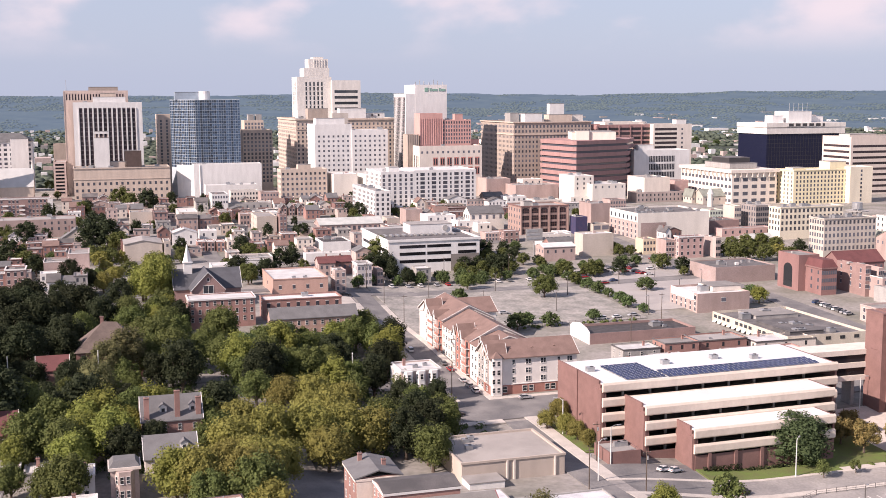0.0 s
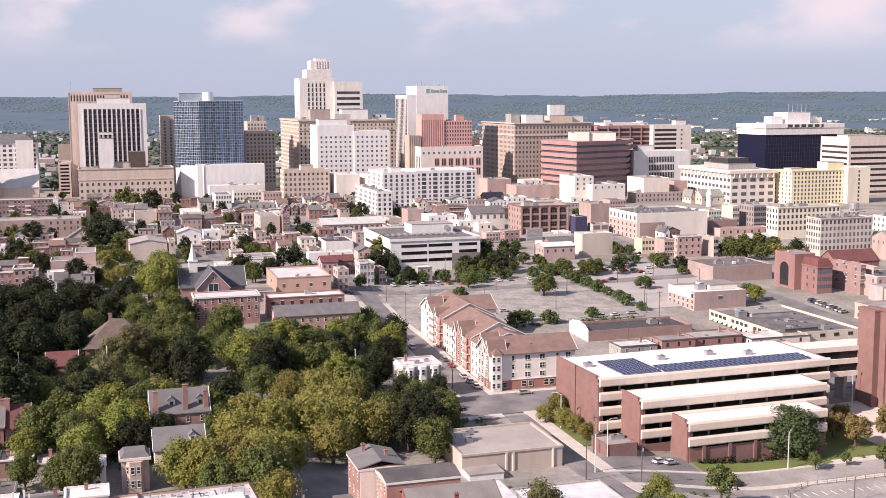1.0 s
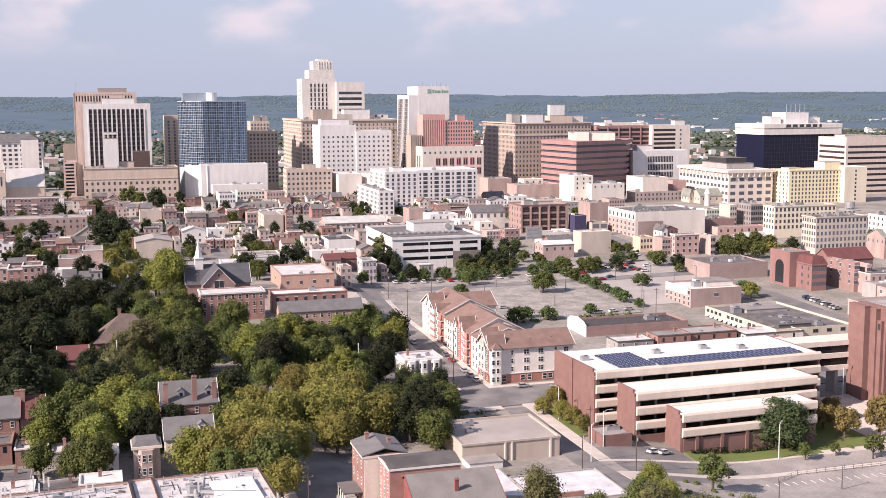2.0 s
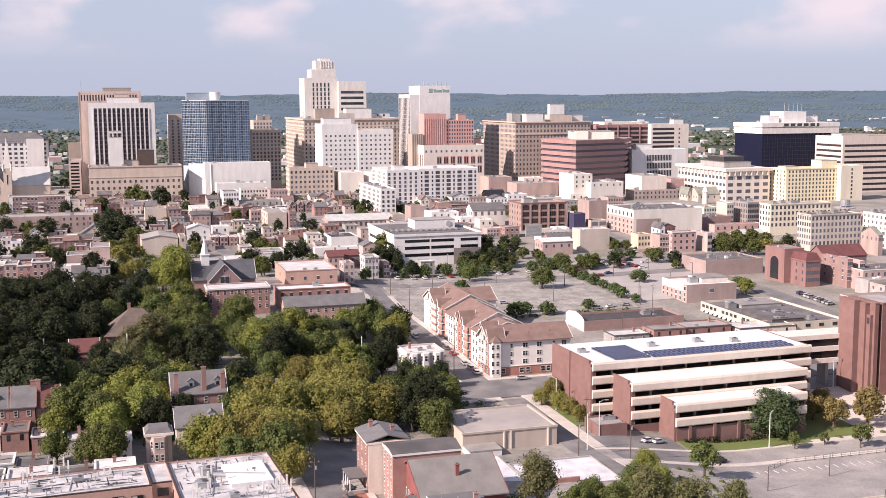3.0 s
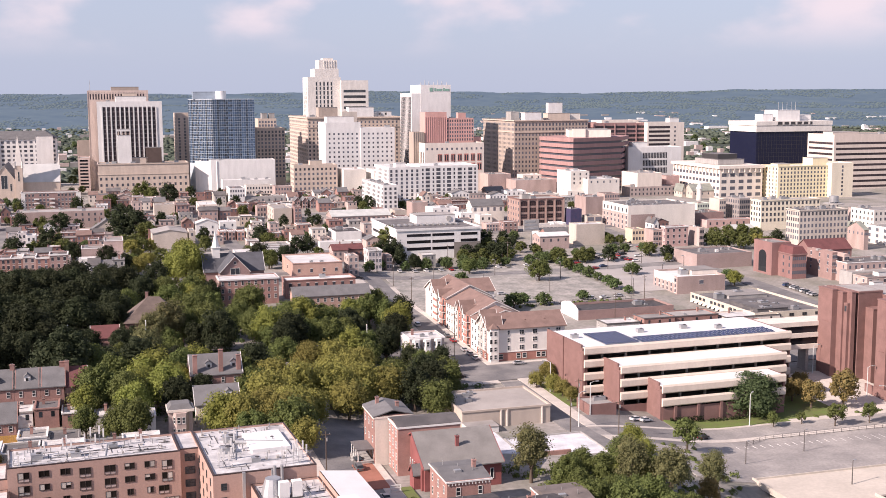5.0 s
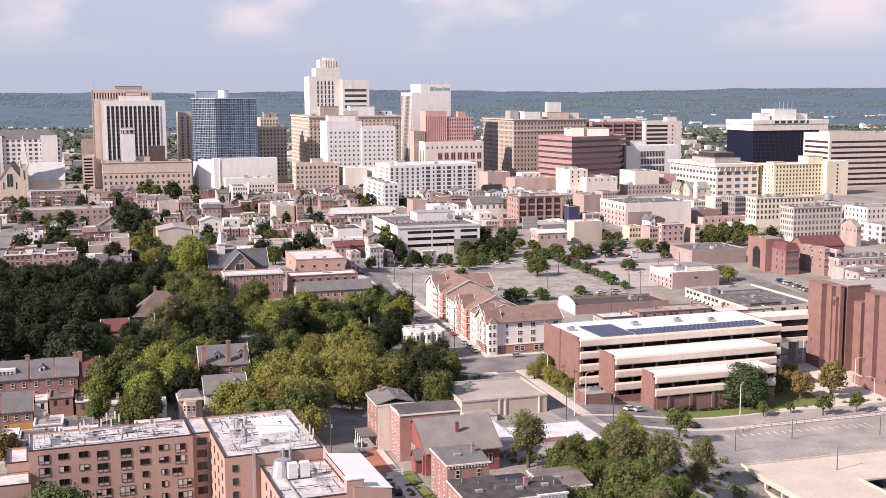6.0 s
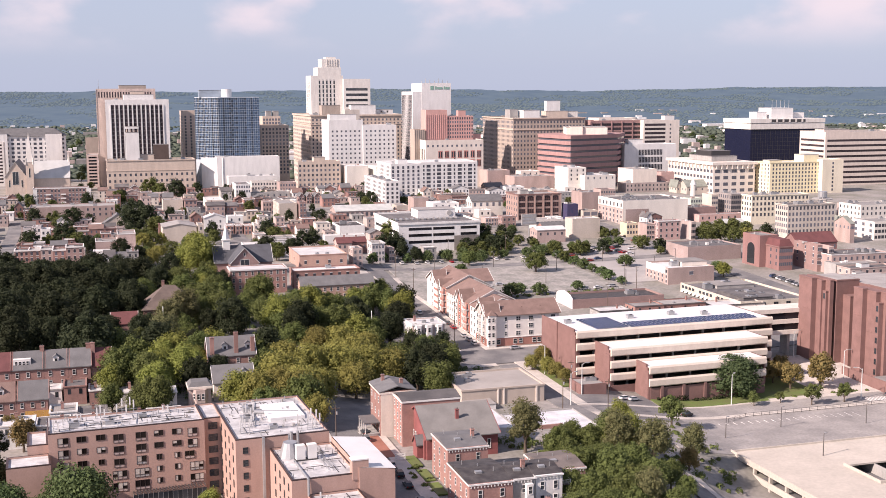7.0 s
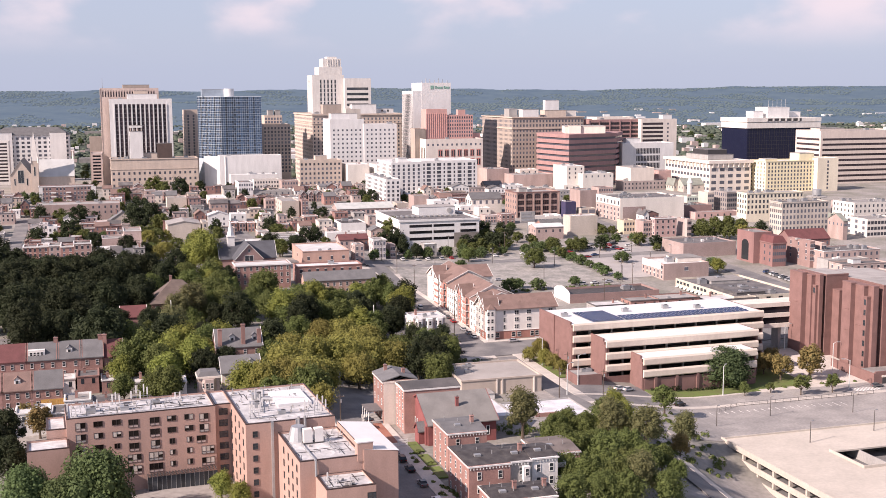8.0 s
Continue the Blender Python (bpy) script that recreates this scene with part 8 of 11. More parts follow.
row_house(-343.8, 755.7, 7.1, 9.5, 7.6, "C", "g", 2, side=False, chim=False)
row_house(-269.8, 779.7, 8.1, 11.0, 7.6, "W", "w", 3, side=False, chim=True)
row_house(-245.8, 787.6, 7.0, 10.3, 8.5, "P", "d", 2, side=False, chim=False)
row_house(-230.5, 792.5, 5.9, 9.7, 5.5, "T", "g", 2, side=False, chim=False)
row_house(-222.2, 795.2, 5.8, 9.2, 6.9, "P", "g", 2, side=False, chim=False)
row_house(-176.9, 809.9, 8.1, 10.2, 5.3, "R", "d", 3, side=False, chim=True)
row_house(-165.3, 813.7, 9.5, 11.5, 4.8, "T", "g", 3, side=False, chim=False)
row_house(-146.3, 819.9, 7.4, 9.3, 4.2, "R", "d", 2, side=False, chim=False)
row_house(-122.4, 827.6, 6.5, 9.2, 6.7, "R", "w", 2, side=False, chim=True)
row_house(-37.2, 855.3, 9.2, 9.2, 6.5, "W", "d", 3, side=False, chim=False)
row_house(-368.2, 767.8, 9.4, 11.7, 8.5, "W", "w", 3, side=False, chim=False)
row_house(-359.0, 770.7, 8.6, 10.1, 6.3, "T", "d", 3, side=False, chim=False)
row_house(-350.7, 773.4, 6.5, 11.3, 6.9, "G", "d", 2, side=False, chim=True)
row_house(-344.3, 775.5, 8.4, 11.6, 8.4, "T", "g", 3, side=False, chim=True)
row_house(-276.5, 797.5, 5.7, 9.1, 5.9, "R", "d", 2, side=False, chim=True)
row_house(-270.9, 799.4, 5.8, 9.4, 8.5, "B", "d", 2, side=False, chim=True)
row_house(-251.4, 805.7, 5.5, 10.9, 5.4, "R", "g", 2, side=False, chim=True)
row_house(-246.0, 807.5, 7.7, 10.8, 6.2, "C", "g", 2, side=False, chim=False)
row_house(-235.8, 810.8, 8.4, 9.1, 5.5, "R", "g", 3, side=False, chim=True)
row_house(-220.0, 815.9, 7.3, 11.5, 6.4, "T", "g", 2, side=False, chim=False)
row_house(-139.4, 842.1, 8.1, 11.1, 5.5, "W", "g", 3, side=False, chim=False)
row_house(-120.0, 848.4, 5.8, 10.4, 8.3, "C", "d", 2, side=False, chim=True)
row_house(-114.3, 850.3, 7.8, 9.2, 7.9, "R", "g", 3, side=False, chim=False)
row_house(-355.2, 785.6, 8.3, 9.4, 5.5, "R", "g", 3, side=False, chim=True)
row_house(-279.2, 810.3, 6.5, 10.4, 7.0, "P", "w", 2, side=False, chim=False)
row_house(-254.0, 818.5, 6.6, 9.1, 4.8, "P", "d", 2, side=False, chim=False)
row_house(-241.0, 822.8, 5.8, 11.2, 3.9, "R", "d", 2, side=False, chim=False)
row_house(-231.7, 825.8, 7.7, 10.9, 3.8, "P", "g", 2, side=False, chim=True)
row_house(-220.3, 829.5, 7.3, 11.9, 6.7, "P", "d", 2, side=False, chim=False)
row_house(-195.8, 837.4, 8.7, 11.8, 7.2, "G", "g", 3, side=False, chim=False)
row_house(-126.0, 860.1, 9.4, 9.9, 5.9, "R", "d", 3, side=False, chim=True)
row_house(-116.9, 863.1, 8.2, 11.3, 5.4, "R", "g", 3, side=False, chim=False)
row_house(-103.5, 867.4, 8.3, 10.8, 7.3, "R", "g", 3, side=False, chim=False)
row_house(-92.0, 871.2, 6.8, 10.9, 8.1, "P", "d", 2, side=False, chim=True)
row_house(-85.3, 873.3, 8.2, 10.8, 7.7, "G", "g", 3, side=False, chim=True)
row_house(-373.1, 793.5, 8.8, 11.7, 7.8, "C", "w", 3, side=False, chim=False)
row_house(-359.6, 797.9, 7.3, 11.5, 7.4, "P", "g", 2, side=False, chim=False)
row_house(-352.4, 800.2, 5.6, 11.7, 7.0, "R", "g", 2, side=False, chim=True)
row_house(-281.5, 823.3, 6.3, 9.6, 7.4, "R", "d", 2, side=False, chim=True)
row_house(-269.2, 827.2, 9.4, 10.2, 4.9, "B", "d", 3, side=False, chim=True)
row_house(-199.6, 849.9, 6.6, 9.9, 8.0, "T", "g", 2, side=False, chim=False)
row_house(-163.5, 861.6, 7.1, 9.3, 6.1, "T", "d", 2, side=False, chim=False)
row_house(-154.6, 864.5, 9.1, 11.1, 4.9, "C", "g", 3, side=False, chim=True)
row_house(-145.8, 867.3, 9.2, 9.5, 4.7, "P", "d", 3, side=False, chim=False)
row_house(-124.2, 874.4, 7.9, 9.3, 7.6, "R", "g", 3, side=False, chim=False)
row_house(-116.5, 876.9, 8.7, 11.9, 7.0, "W", "g", 3, side=False, chim=False)
row_house(-108.1, 879.6, 9.0, 10.1, 7.9, "P", "d", 3, side=False, chim=False)
row_house(-99.3, 882.4, 8.3, 9.4, 6.0, "R", "d", 3, side=False, chim=False)
row_house(-378.6, 811.7, 7.5, 10.9, 7.6, "P", "g", 2, side=False, chim=True)
row_house(-294.9, 838.9, 7.3, 9.6, 7.9, "C", "g", 2, side=False, chim=False)
row_house(-228.7, 860.4, 6.7, 10.8, 7.4, "R", "g", 2, side=False, chim=False)
row_house(-191.2, 872.6, 8.5, 9.3, 5.6, "G", "g", 3, side=False, chim=True)
row_house(-170.7, 879.2, 6.5, 9.3, 5.0, "P", "d", 2, side=False, chim=False)
row_house(-140.1, 889.2, 8.5, 9.5, 5.9, "R", "d", 3, side=False, chim=False)
row_house(-379.4, 826.7, 7.4, 9.1, 7.6, "P", "g", 2, side=False, chim=False)
row_house(-246.7, 869.8, 7.9, 11.2, 7.7, "P", "d", 3, side=False, chim=False)
row_house(-219.6, 878.6, 7.0, 9.3, 5.4, "R", "g", 2, side=False, chim=False)
row_house(-212.8, 880.8, 6.3, 11.4, 6.5, "B", "g", 2, side=False, chim=False)
row_house(-198.2, 885.5, 5.8, 9.3, 7.1, "R", "g", 2, side=False, chim=True)
row_house(-189.5, 888.4, 7.3, 10.6, 6.3, "W", "d", 2, side=False, chim=True)
row_house(-155.6, 899.4, 6.2, 9.2, 6.6, "R", "g", 2, side=False, chim=False)

# ---- downtown ----
def office(name, label, x, y, w, d, top, wall, roof=ROOFG, rot=GRID, parapet=0.9, category="office building"):
    """A larger building whose near corner stands at x, y; top: the height of its parapet. Returns it and its height above its own ground."""
    root = thing(name, label, category, site(x, y, rot))
    h = top - ground_z(x, y)
    shell(root, w, d, h, wall, roof, parapet, below=8)
    if w > 20 and y < 1060:
        units_on(root, w, d, h - parapet, 1 + int(w / 60), 1.6, 3.0)
    return root, h


def piers(parent, w, d, face, z0, z1, count, wide, out, material, inset=0.0):
    length = (w if face in ("front", "back") else d) - 2 * inset
    bm = bmesh.new()
    box(bm, -wide / 2, -out, 0, wide / 2, 0, z1 - z0)
    me_ = to_mesh("pier", bm, material)
    for k in range(count + 1):
        part("pier", me_, None, parent, at=face_pose(face, w, d, inset + length * k / count, z0))


DULLBRICK = surface("dull_brown_brick", (0.36, 0.25, 0.22), vary=0.14, fine=2)
DARKBROWN = surface("dark_brown_brick", (0.10, 0.07, 0.062), vary=0.12, fine=2)
BRONZE = glassy("bronze_glass", (0.035, 0.026, 0.03), rough=0.15, spec=0.4, vary=0.5)
NIGHT = surface("dark_grey_panel", (0.03, 0.032, 0.042), rough=0.6, vary=0.2, bump=0)
NIGHT.node_tree.nodes["Principled BSDF"].inputs["Specular IOR Level"].default_value = 0.0
ROSETAN = surface("rose_tan_concrete", (0.56, 0.45, 0.40), vary=0.1, fine=1.5, streak=True)
MAUVE = surface("dark_mauve_panel", (0.10, 0.075, 0.085), rough=0.5, vary=0.1, bump=0)

# white slab with dark window bays, in front of a brown tower
root, h = office("office_tower", "white office slab with dark vertical window bays", -321.2, 950, 55.0, 22, 96.3, WHITE, ROOFW)
strips(root, 54.1, 22, "front", 2, h - 4.6, 12, 2.5, BRONZE, 19, inset=4.2, spandrel=MAUVE)
piers(root, 54.1, 22, "front", 0, h - 4.6, 12, 0.9, 0.5, WHITE, 4.2)
strips(root, 54.1, 22, "left", 2, h - 2.6, 3, 1.6, BRONZE, 19, inset=4.0, spandrel=MAUVE)
penthouse(root, 16, 3, 42, 18, h - 1, h + 4.6, WHITE)
penthouse(root, 22, 5, 34, 14, h + 4.6, h + 7.5, TAN)
root, h = office("office_tower", "brown concrete tower with a crown of open fins", -336.2, 973, 52, 30, 106.1, ROSETAN, ROOFD)
strips(root, 50, 30, "front", h - 8, h - 2.0, 20, 1.1, BRONZE, 1, inset=1.0, spandrel=ROSETAN)
windows(root, 50, 30, "left", 2, h - 10, 20, 7, 1.1, 1.6, "none")
windows(root, 50, 30, "front", 2, h - 10, 20, 3, 1.6, 1.8, "none", inset=0.2, skip=[(i, k) for i in range(20) for k in (1, 2)])
piers(root, 50, 30, "left", 0, h - 0.5, 8, 0.7, 0.4, ROSETAN)
penthouse(root, 20, 4, 44, 20, h - 1, h + 3.2, BROWNTAN)
bm = bmesh.new()
tube(bm, (2, 2, h), (2, 2, h + 9), 0.25, 0.1, 6)
part("antenna", bm, METAL, root)
# tan hall in front, with its white tower and dark plant
root, h = office("office_building", "tan stone office block with square windows", -311.1, 915, 75.0, 30, 44.3, TAN)
windows(root, 74.3, 30, "front", 1, h - 10.0, 3, 17, 1.7, 2.3, "none")
cap(root, 74.3, 30, h - 9.0, 0.3, 0.5, TAN, "string_course")
cap(root, 74.3, 30, h, 0.5, 0.8, TAN)
penthouse(root, 27, 6, 41, 16, h - 1, h + 4.5, TAN)
for q, z0, z1, mt in (((17, 4, 28, 12), 0, 24, WHITE), ((17, 4, 28, 12), 27, 29, WHITE), ((40, 6, 53, 14), 0, 13, DARKBROWN)):
    penthouse(root, *q, h + z0, h + z1, mt)
for k in range(4):
    bm = bmesh.new()
    box(bm, 17.5 + k * 3.1, 4.5, h + 24, 18.2 + k * 3.1, 11.5, h + 27)
    part("tower_post", bm, TAN, root)
units_on(root, 74, 30, h - 0.9, 6, 1.4)

# blue glass tower: a chamfered shaft on a white podium
gx, gy = -222.8, 960
root = thing("glass_tower", "blue glass tower with a reflecting curtain wall", "office building", site(gx, gy))
h = 98.1 - ground_z(gx, gy)
out_line = [(0, 0), (36.6, 0), (36.6, 30), (-15.5, 30), (-19, 22), (-8.5, 7.5)]
bm = bmesh.new()
prism(bm, out_line, 0, h)
part("core", bm, surface("pale_mullion_frame", (0.46, 0.52, 0.57), rough=0.35, vary=0.1, bump=0), root)
pane_me = {}
for a, b in zip(out_line, out_line[1:] + out_line[:1]):
    A, Bv = Vector(a), Vector(b)
    if a == (36.6, 30) or a == (-15.5, 30) or a == (36.6, 0):
        continue
    length, ang = (Bv - A).length, math.degrees(math.atan2(Bv.y - A.y, Bv.x - A.x))
    n = max(2, round(length / 1.95))
    wpane = length / n - 0.24
    bm = bmesh.new()
    for i in range(n):
        box(bm, length * i / n + 0.12, -0.06, 0.1, length * i / n + 0.12 + wpane, 0.0, 2.0)
        box(bm, length * i / n + 0.12, -0.06, 2.24, length * i / n + 0.12 + wpane, 0.0, 4.16)
    me_ = to_mesh("curtain_band", bm, BLUEGLASS)
    for k in range(int((h - 24) / 4.3)):
        tagged(part("curtain_band", me_, None, root, at=pose(a[0], a[1], 24 + k * 4.3, 0, 0, ang)), kind="stuff")
penthouse(root, -15, 14, 6, 28, h - 0.2, h + 6.4, surface("pale_tinted_glass", (0.30, 0.36, 0.42), rough=0.2, vary=0.1, bump=0), "upper_stage")
bm = bmesh.new()
tube(bm, (9, 12, h), (9, 12, h + 7), 4.6, 4.6, 20)
part("roof_drum", bm, WHITE, root)
root, h = office("podium", "plain white podium of the glass tower", -221.8, 944, 55.5, 15.5, 45.4, WHITE, ROOFW)
strips(root, 53.7, 15.5, "front", -2, 4, 8, 2.0, BLACKGLASS, 1, inset=4)
root = thing("podium", "angled white side wing of the podium", "office building", site(-237.5, 952))
shell(root, 0, 0, 44.7 - ground_z(-237.5, 952), WHITE, ROOFW, 0.8, 8, outline=[(0, 0), (17.5, -13), (19, 10), (4, 14)])

# buildings behind and beside
root, h = office("office_building", "tan brick high-rise behind the glass tower", -268, 1012, 20, 40, 85.2, TAN)
windows(root, 20, 40, "left", 20, h - 4, 15, 6, 1.6, 2.0, "none")
windows(root, 20, 40, "front", 20, h - 4, 15, 4, 1.6, 2.0, "none")
root, h = office("office_building", "tan brick office with regular square windows", -191.7, 1000, 25.6, 28, 71.8, BROWNTAN)
windows(root, 25.6, 28, "front", 8, h - 2, 13, 8, 1.7, 2.1, "none")
root, h = office("office_building", "tan brick office with an upper stage", -195.5, 1029, 17.0, 22, 79.6, TAN)
windows(root, 17.0, 22, "front", 54, h - 1.5, 2, 6, 1.7, 2.1, "none")
for u in (4, 11):
    penthouse(root, u, 4, u + 5, 12, h - 0.5, h + 5, GREY)
root, h = office("grand_hotel", "large tan stone block with a heavy cornice", -148.0, 1020, 90.7, 104, 80.9, TAN)
windows(root, 90.7, 104, "front", 8, h - 3, 14, 24, 1.5, 2.1, "none")
windows(root, 90.7, 104, "left", 8, h - 3, 14, 26, 1.5, 2.1, "none")
cap(root, 90.7, 104, h - 0.2, 0.9, 1.2, TAN)
cap(root, 90.7, 104, h - 9, 0.5, 0.6, TAN, "string_course")
penthouse(root, 12, 8, 30, 20, h - 1, h + 9, BROWNTAN)
penthouse(root, 38, 10, 60, 22, h - 1, h + 5, TAN)
penthouse(root, 40, 5, 64, 16, h - 1, h + 9.0, WHITE)
penthouse(root, 64, 8, 82, 16, h - 1, h + 4.5, WHITE)
for u in (70, 76):
    part("window", window_mesh(1.8, 2.0, "none"), None, root, at=pose(u, 5.9, h + 1.5))

# stepped white tower with its lower wing
root, h = office("stepped_tower", "pale stone stepped tower with a set-back crown", -160.0, 1112, 33.6, 29, 119.1, STONE)
for q, z0, z1 in (((7.5, 2, 32, 26), 0, 8.4), ((12, 3, 31, 22), 8.4, 17.0), ((17, 5, 27, 18), 17.0, 19.0)):
    bm = bmesh.new()
    box(bm, q[0], q[1], h + z0 - 0.5, q[2], q[3], h + z1)
    part("setback", bm, STONE, root)
strips(root, 33, 29, "front", 30, h - 4, 5, 1.5, GLASS, 16, inset=7, spandrel=STONE)
strips(root, 33, 29, "left", 30, h - 4, 3, 1.4, GLASS, 16, inset=5, spandrel=STONE)
for k in range(5):
    bm = bmesh.new()
    box(bm, 17 + k * 2.6, 2.5, h + 9.5, 17.9 + k * 2.6, 3.0, h + 16.4)
    part("crown_fin", bm, STONE, root)
root, h = office("tower_wing", "pale stone wing with dark ribbon windows", -127.2, 1118, 28.0, 26, 115.8, STONE)
ribbons(root, 27.5, 26, "front", 34, h - 8.0, 11, 2.6, GLASS, inset=2.4)
# white hospital-like block in two faces
root, h = office("office_building", "white rendered block with rows of small windows", -123.3, 955, 31.2, 34, 77.4, WHITE, ROOFW)
windows(root, 31.2, 34, "front", 4, h - 8, 12, 7, 1.5, 1.7, "none", inset=1.4)
penthouse(root, 2, 4, 26, 16, h - 1, h + 5, WHITE)
root, h = office("office_building", "white rendered block with rows of small windows", -93.5, 963.5, 30.7, 22, 72.6, WHITE, ROOFW)
windows(root, 30.7, 22, "front", 4, h - 3.2, 12, 7, 1.5, 1.7, "none", inset=1.0)
root, h = office("stair_tower", "grey stair tower on the white block", -111.3, 979, 13.7, 10, 86.2, LAVENDERSTONE)
# low tan block
root, h = office("office_building", "tan stone block with paired windows", -143.3, 900, 36.6, 18, 43.7, TAN)
windows(root, 36.2, 18, "front", 1, h - 1.5, 6, 10, 1.6, 2.0, "none")
windows(root, 36.2, 18, "left", 1, h - 1.5, 6, 4, 1.6, 2.0, "none")
penthouse(root, 14, 2, 24, 10, h - 1, h + 3.6, TAN)
# white apartments
root, h = office("apartment_building", "white rendered apartment block with dark windows", -61.9, 858, 25.5, 50, 44.2, WHITE, ROOFW)
windows(root, 25.5, 50, "front", 0.5, h - 1.5, 8, 6, 1.7, 2.2, "none")
penthouse(root, 8, 8, 16, 18, h - 1, h + 3, WHITE)
windows(root, 25.5, 50, "left", 0.5, h - 1.5, 8, 12, 2.0, 2.0, "none")
root, h = office("apartment_building", "white rendered apartment block with dark windows", -37.6, 865.9, 48.5, 40, 44.8, WHITE, ROOFW)
windows(root, 48.5, 40, "front", 0.5, h - 1.5, 8, 5, 3.4, 2.3, "none", inset=2)
windows(root, 48.5, 40, "front", 0.5, h - 1.5, 8, 6, 1.3, 2.0, "none", inset=-2)
root, h = office("apartment_building", "low white wing of the apartment block", -60.9, 785, 11.0, 70, 35.7, WHITE, ROOFG)
windows(root, 11.0, 70, "front", 0.5, h - 1, 6, 3, 1.6, 1.9, "none")
windows(root, 11.0, 70, "left", 0.5, h - 1, 6, 17, 2.0, 1.9, "none")
units_on(root, 11.0, 70, h - 0.9, 6, 1.2)
# white bank tower with dark stripes and a green sign of plain bars
root, h = office("bank_tower", "white bank tower with dark striped side", -50.6, 1000, 25.0, 40, 102.3, WHITE, ROOFW)
strips(root, 25, 40, "left", 2, h - 3, 9, 2.6, NIGHT, 22, inset=1.0, spandrel=MAUVE)
bm = bmesh.new()
box(bm, 8.6, -0.25, 2, 37.0, 36, h + 7.6)
part("upper_block", bm, WHITE, root)
GREEN = surface("green_sign", (0.20, 0.36, 0.30), rough=0.5, vary=0.05, bump=0)
for x0, x1, z0, z1 in ((17.0, 20.2, 1.6, 5.0), (21.4, 23.0, 2.0, 4.7), (23.6, 28.6, 2.0, 4.0), (29.8, 31.2, 2.0, 4.7), (31.7, 35.6, 2.0, 4.0)):
    bm = bmesh.new()
    box(bm, x0, -0.45, h + z0, x1, -0.25, h + z1)
    part("sign_bar", bm, GREEN, root, "plain green sign shape")
for k in range(7):
    bm = bmesh.new()
    tube(bm, (10 + k * 4.1, 4 + (k % 3), h + 7.5), (10 + k * 4.1, 4 + (k % 3), h + 10 + (k * 5) % 3), 0.5, 0.3, 6)
    part("antenna", bm, METAL, root)
# pink stepped building on a cream base
root, h = office("office_building", "cream and pink office base with tall windows", -36.7, 945, 53.7, 25, 59.6, CREAM)
windows(root, 53.5, 25, "front", h - 8, h - 2, 1, 12, 1.6, 1.9, "none")
PINKPANEL = surface("pink_panel", (0.50, 0.22, 0.19), rough=0.5, vary=0.08, bump=0)
for k in range(7):
    for i in range(2):
        bm = bmesh.new()
        u = 13.5 + k * 6.0
        box(bm, u - 1.9, -0.12, h - 24 + i * 8, u + 1.9, 0, h - 17.5 + i * 8)
        p_ = part("tall_window", bm, PINKPANEL, root)
        for x in (-1.0, 1.0):
            part("window", window_mesh(1.2, 5.0, "none"), None, p_, at=pose(u + x, -0.13, h - 23.4 + i * 8))
strips(root, 53.5, 25, "front", 6, h - 10, 1, 1.2, GLASS, 8, inset=24)
strips(root, 53.5, 25, "left", 6, h - 8, 4, 2.2, BRONZE, 8, inset=2)
CORAL = surface("coral_panel", (0.55, 0.32, 0.29), vary=0.08, fine=2, streak=True)
root, h = office("office_tower", "pink ribbed office tower stage", -36.8, 966, 19.4, 18, 85.8, CORAL)
piers(root, 19.4, 18, "front", 42, h - 4, 10, 0.5, 0.35, CORAL)
root, h = office("office_tower", "pink office tower with rows of small windows", -18.4, 972.3, 25.0, 18, 80.3, CORAL)
windows(root, 25, 18, "front", 42, h - 0.5, 6, 11, 1.1, 2.0, "none")
penthouse(root, 12, 4, 19, 10, h - 1, h + 5, CORAL)
penthouse(root, 25, 2, 33, 14, 20, h - 16.4, CORAL, "lower_stage")
root, h = office("office_building", "brown ribbed slab beside the pink tower", -47, 962, 9.5, 16, 68.5, BROWNTAN)
piers(root, 9.5, 16, "front", 0, h, 5, 0.5, 0.3, BROWNTAN)
# big brown hotel
root, h = office("hotel", "large brown brick hotel with a banded top", 42.4, 1000, 72, 88, 77.7, BROWNTAN)
windows(root, 72, 88, "front", 8, h - 11, 10, 22, 1.4, 2.1, "none")
windows(root, 72, 88, "left", 8, h - 11, 10, 25, 1.2, 2.0, "none")
windows(root, 72, 88, "front", h - 10, h - 2.0, 2, 22, 1.6, 2.3, "none")
windows(root, 72, 88, "left", h - 10, h - 2.0, 2, 25, 1.6, 2.3, "none")
for z, o in ((h, 0.9), (h - 10.4, 0.6), (8, 0.6)):
    cap(root, 72, 88, z, o, 0.9, TAN)
for q, z1, mt in (((14, 10, 30, 24), 7, WHITE), ((4, 20, 12, 34), 7.5, GREY), ((38, 14, 60, 26), 6, TAN), ((40, 18, 54, 24), 15.5, WHITE), ((60, 18, 72, 30), 5.5, STONE)):
    penthouse(root, *q, h - 1, h + z1, mt)
root, h = office("office_building", "tan office block behind the hotel", 128, 1062, 40, 25, 76.0, CREAM)
# red-brown ribbon-window building with a rounded corner
cx, cy = 87.6, 925
root = thing("office_building", "red-brown ribbon-window office with a bent front", "office building", site(cx, cy, 0.0))
h = 64.0 - ground_z(cx, cy)
ROSE = surface("rose_brown_precast", (0.36, 0.215, 0.205), vary=0.10, fine=1.5, streak=True)
plan = [(-24, 50), (-23, 46), (-1, 1.5), (1.5, 0), (47.3, 37), (58, 75), (42, 88), (-8, 78)]
inn = [(-22.8, 50), (-22, 46.5), (-0.3, 2.4), (1.6, 1.0), (46.4, 37.4), (57, 74.6), (41.8, 87), (-7.4, 77)]
bm = bmesh.new()
prism(bm, inn, -8, h - 0.5)
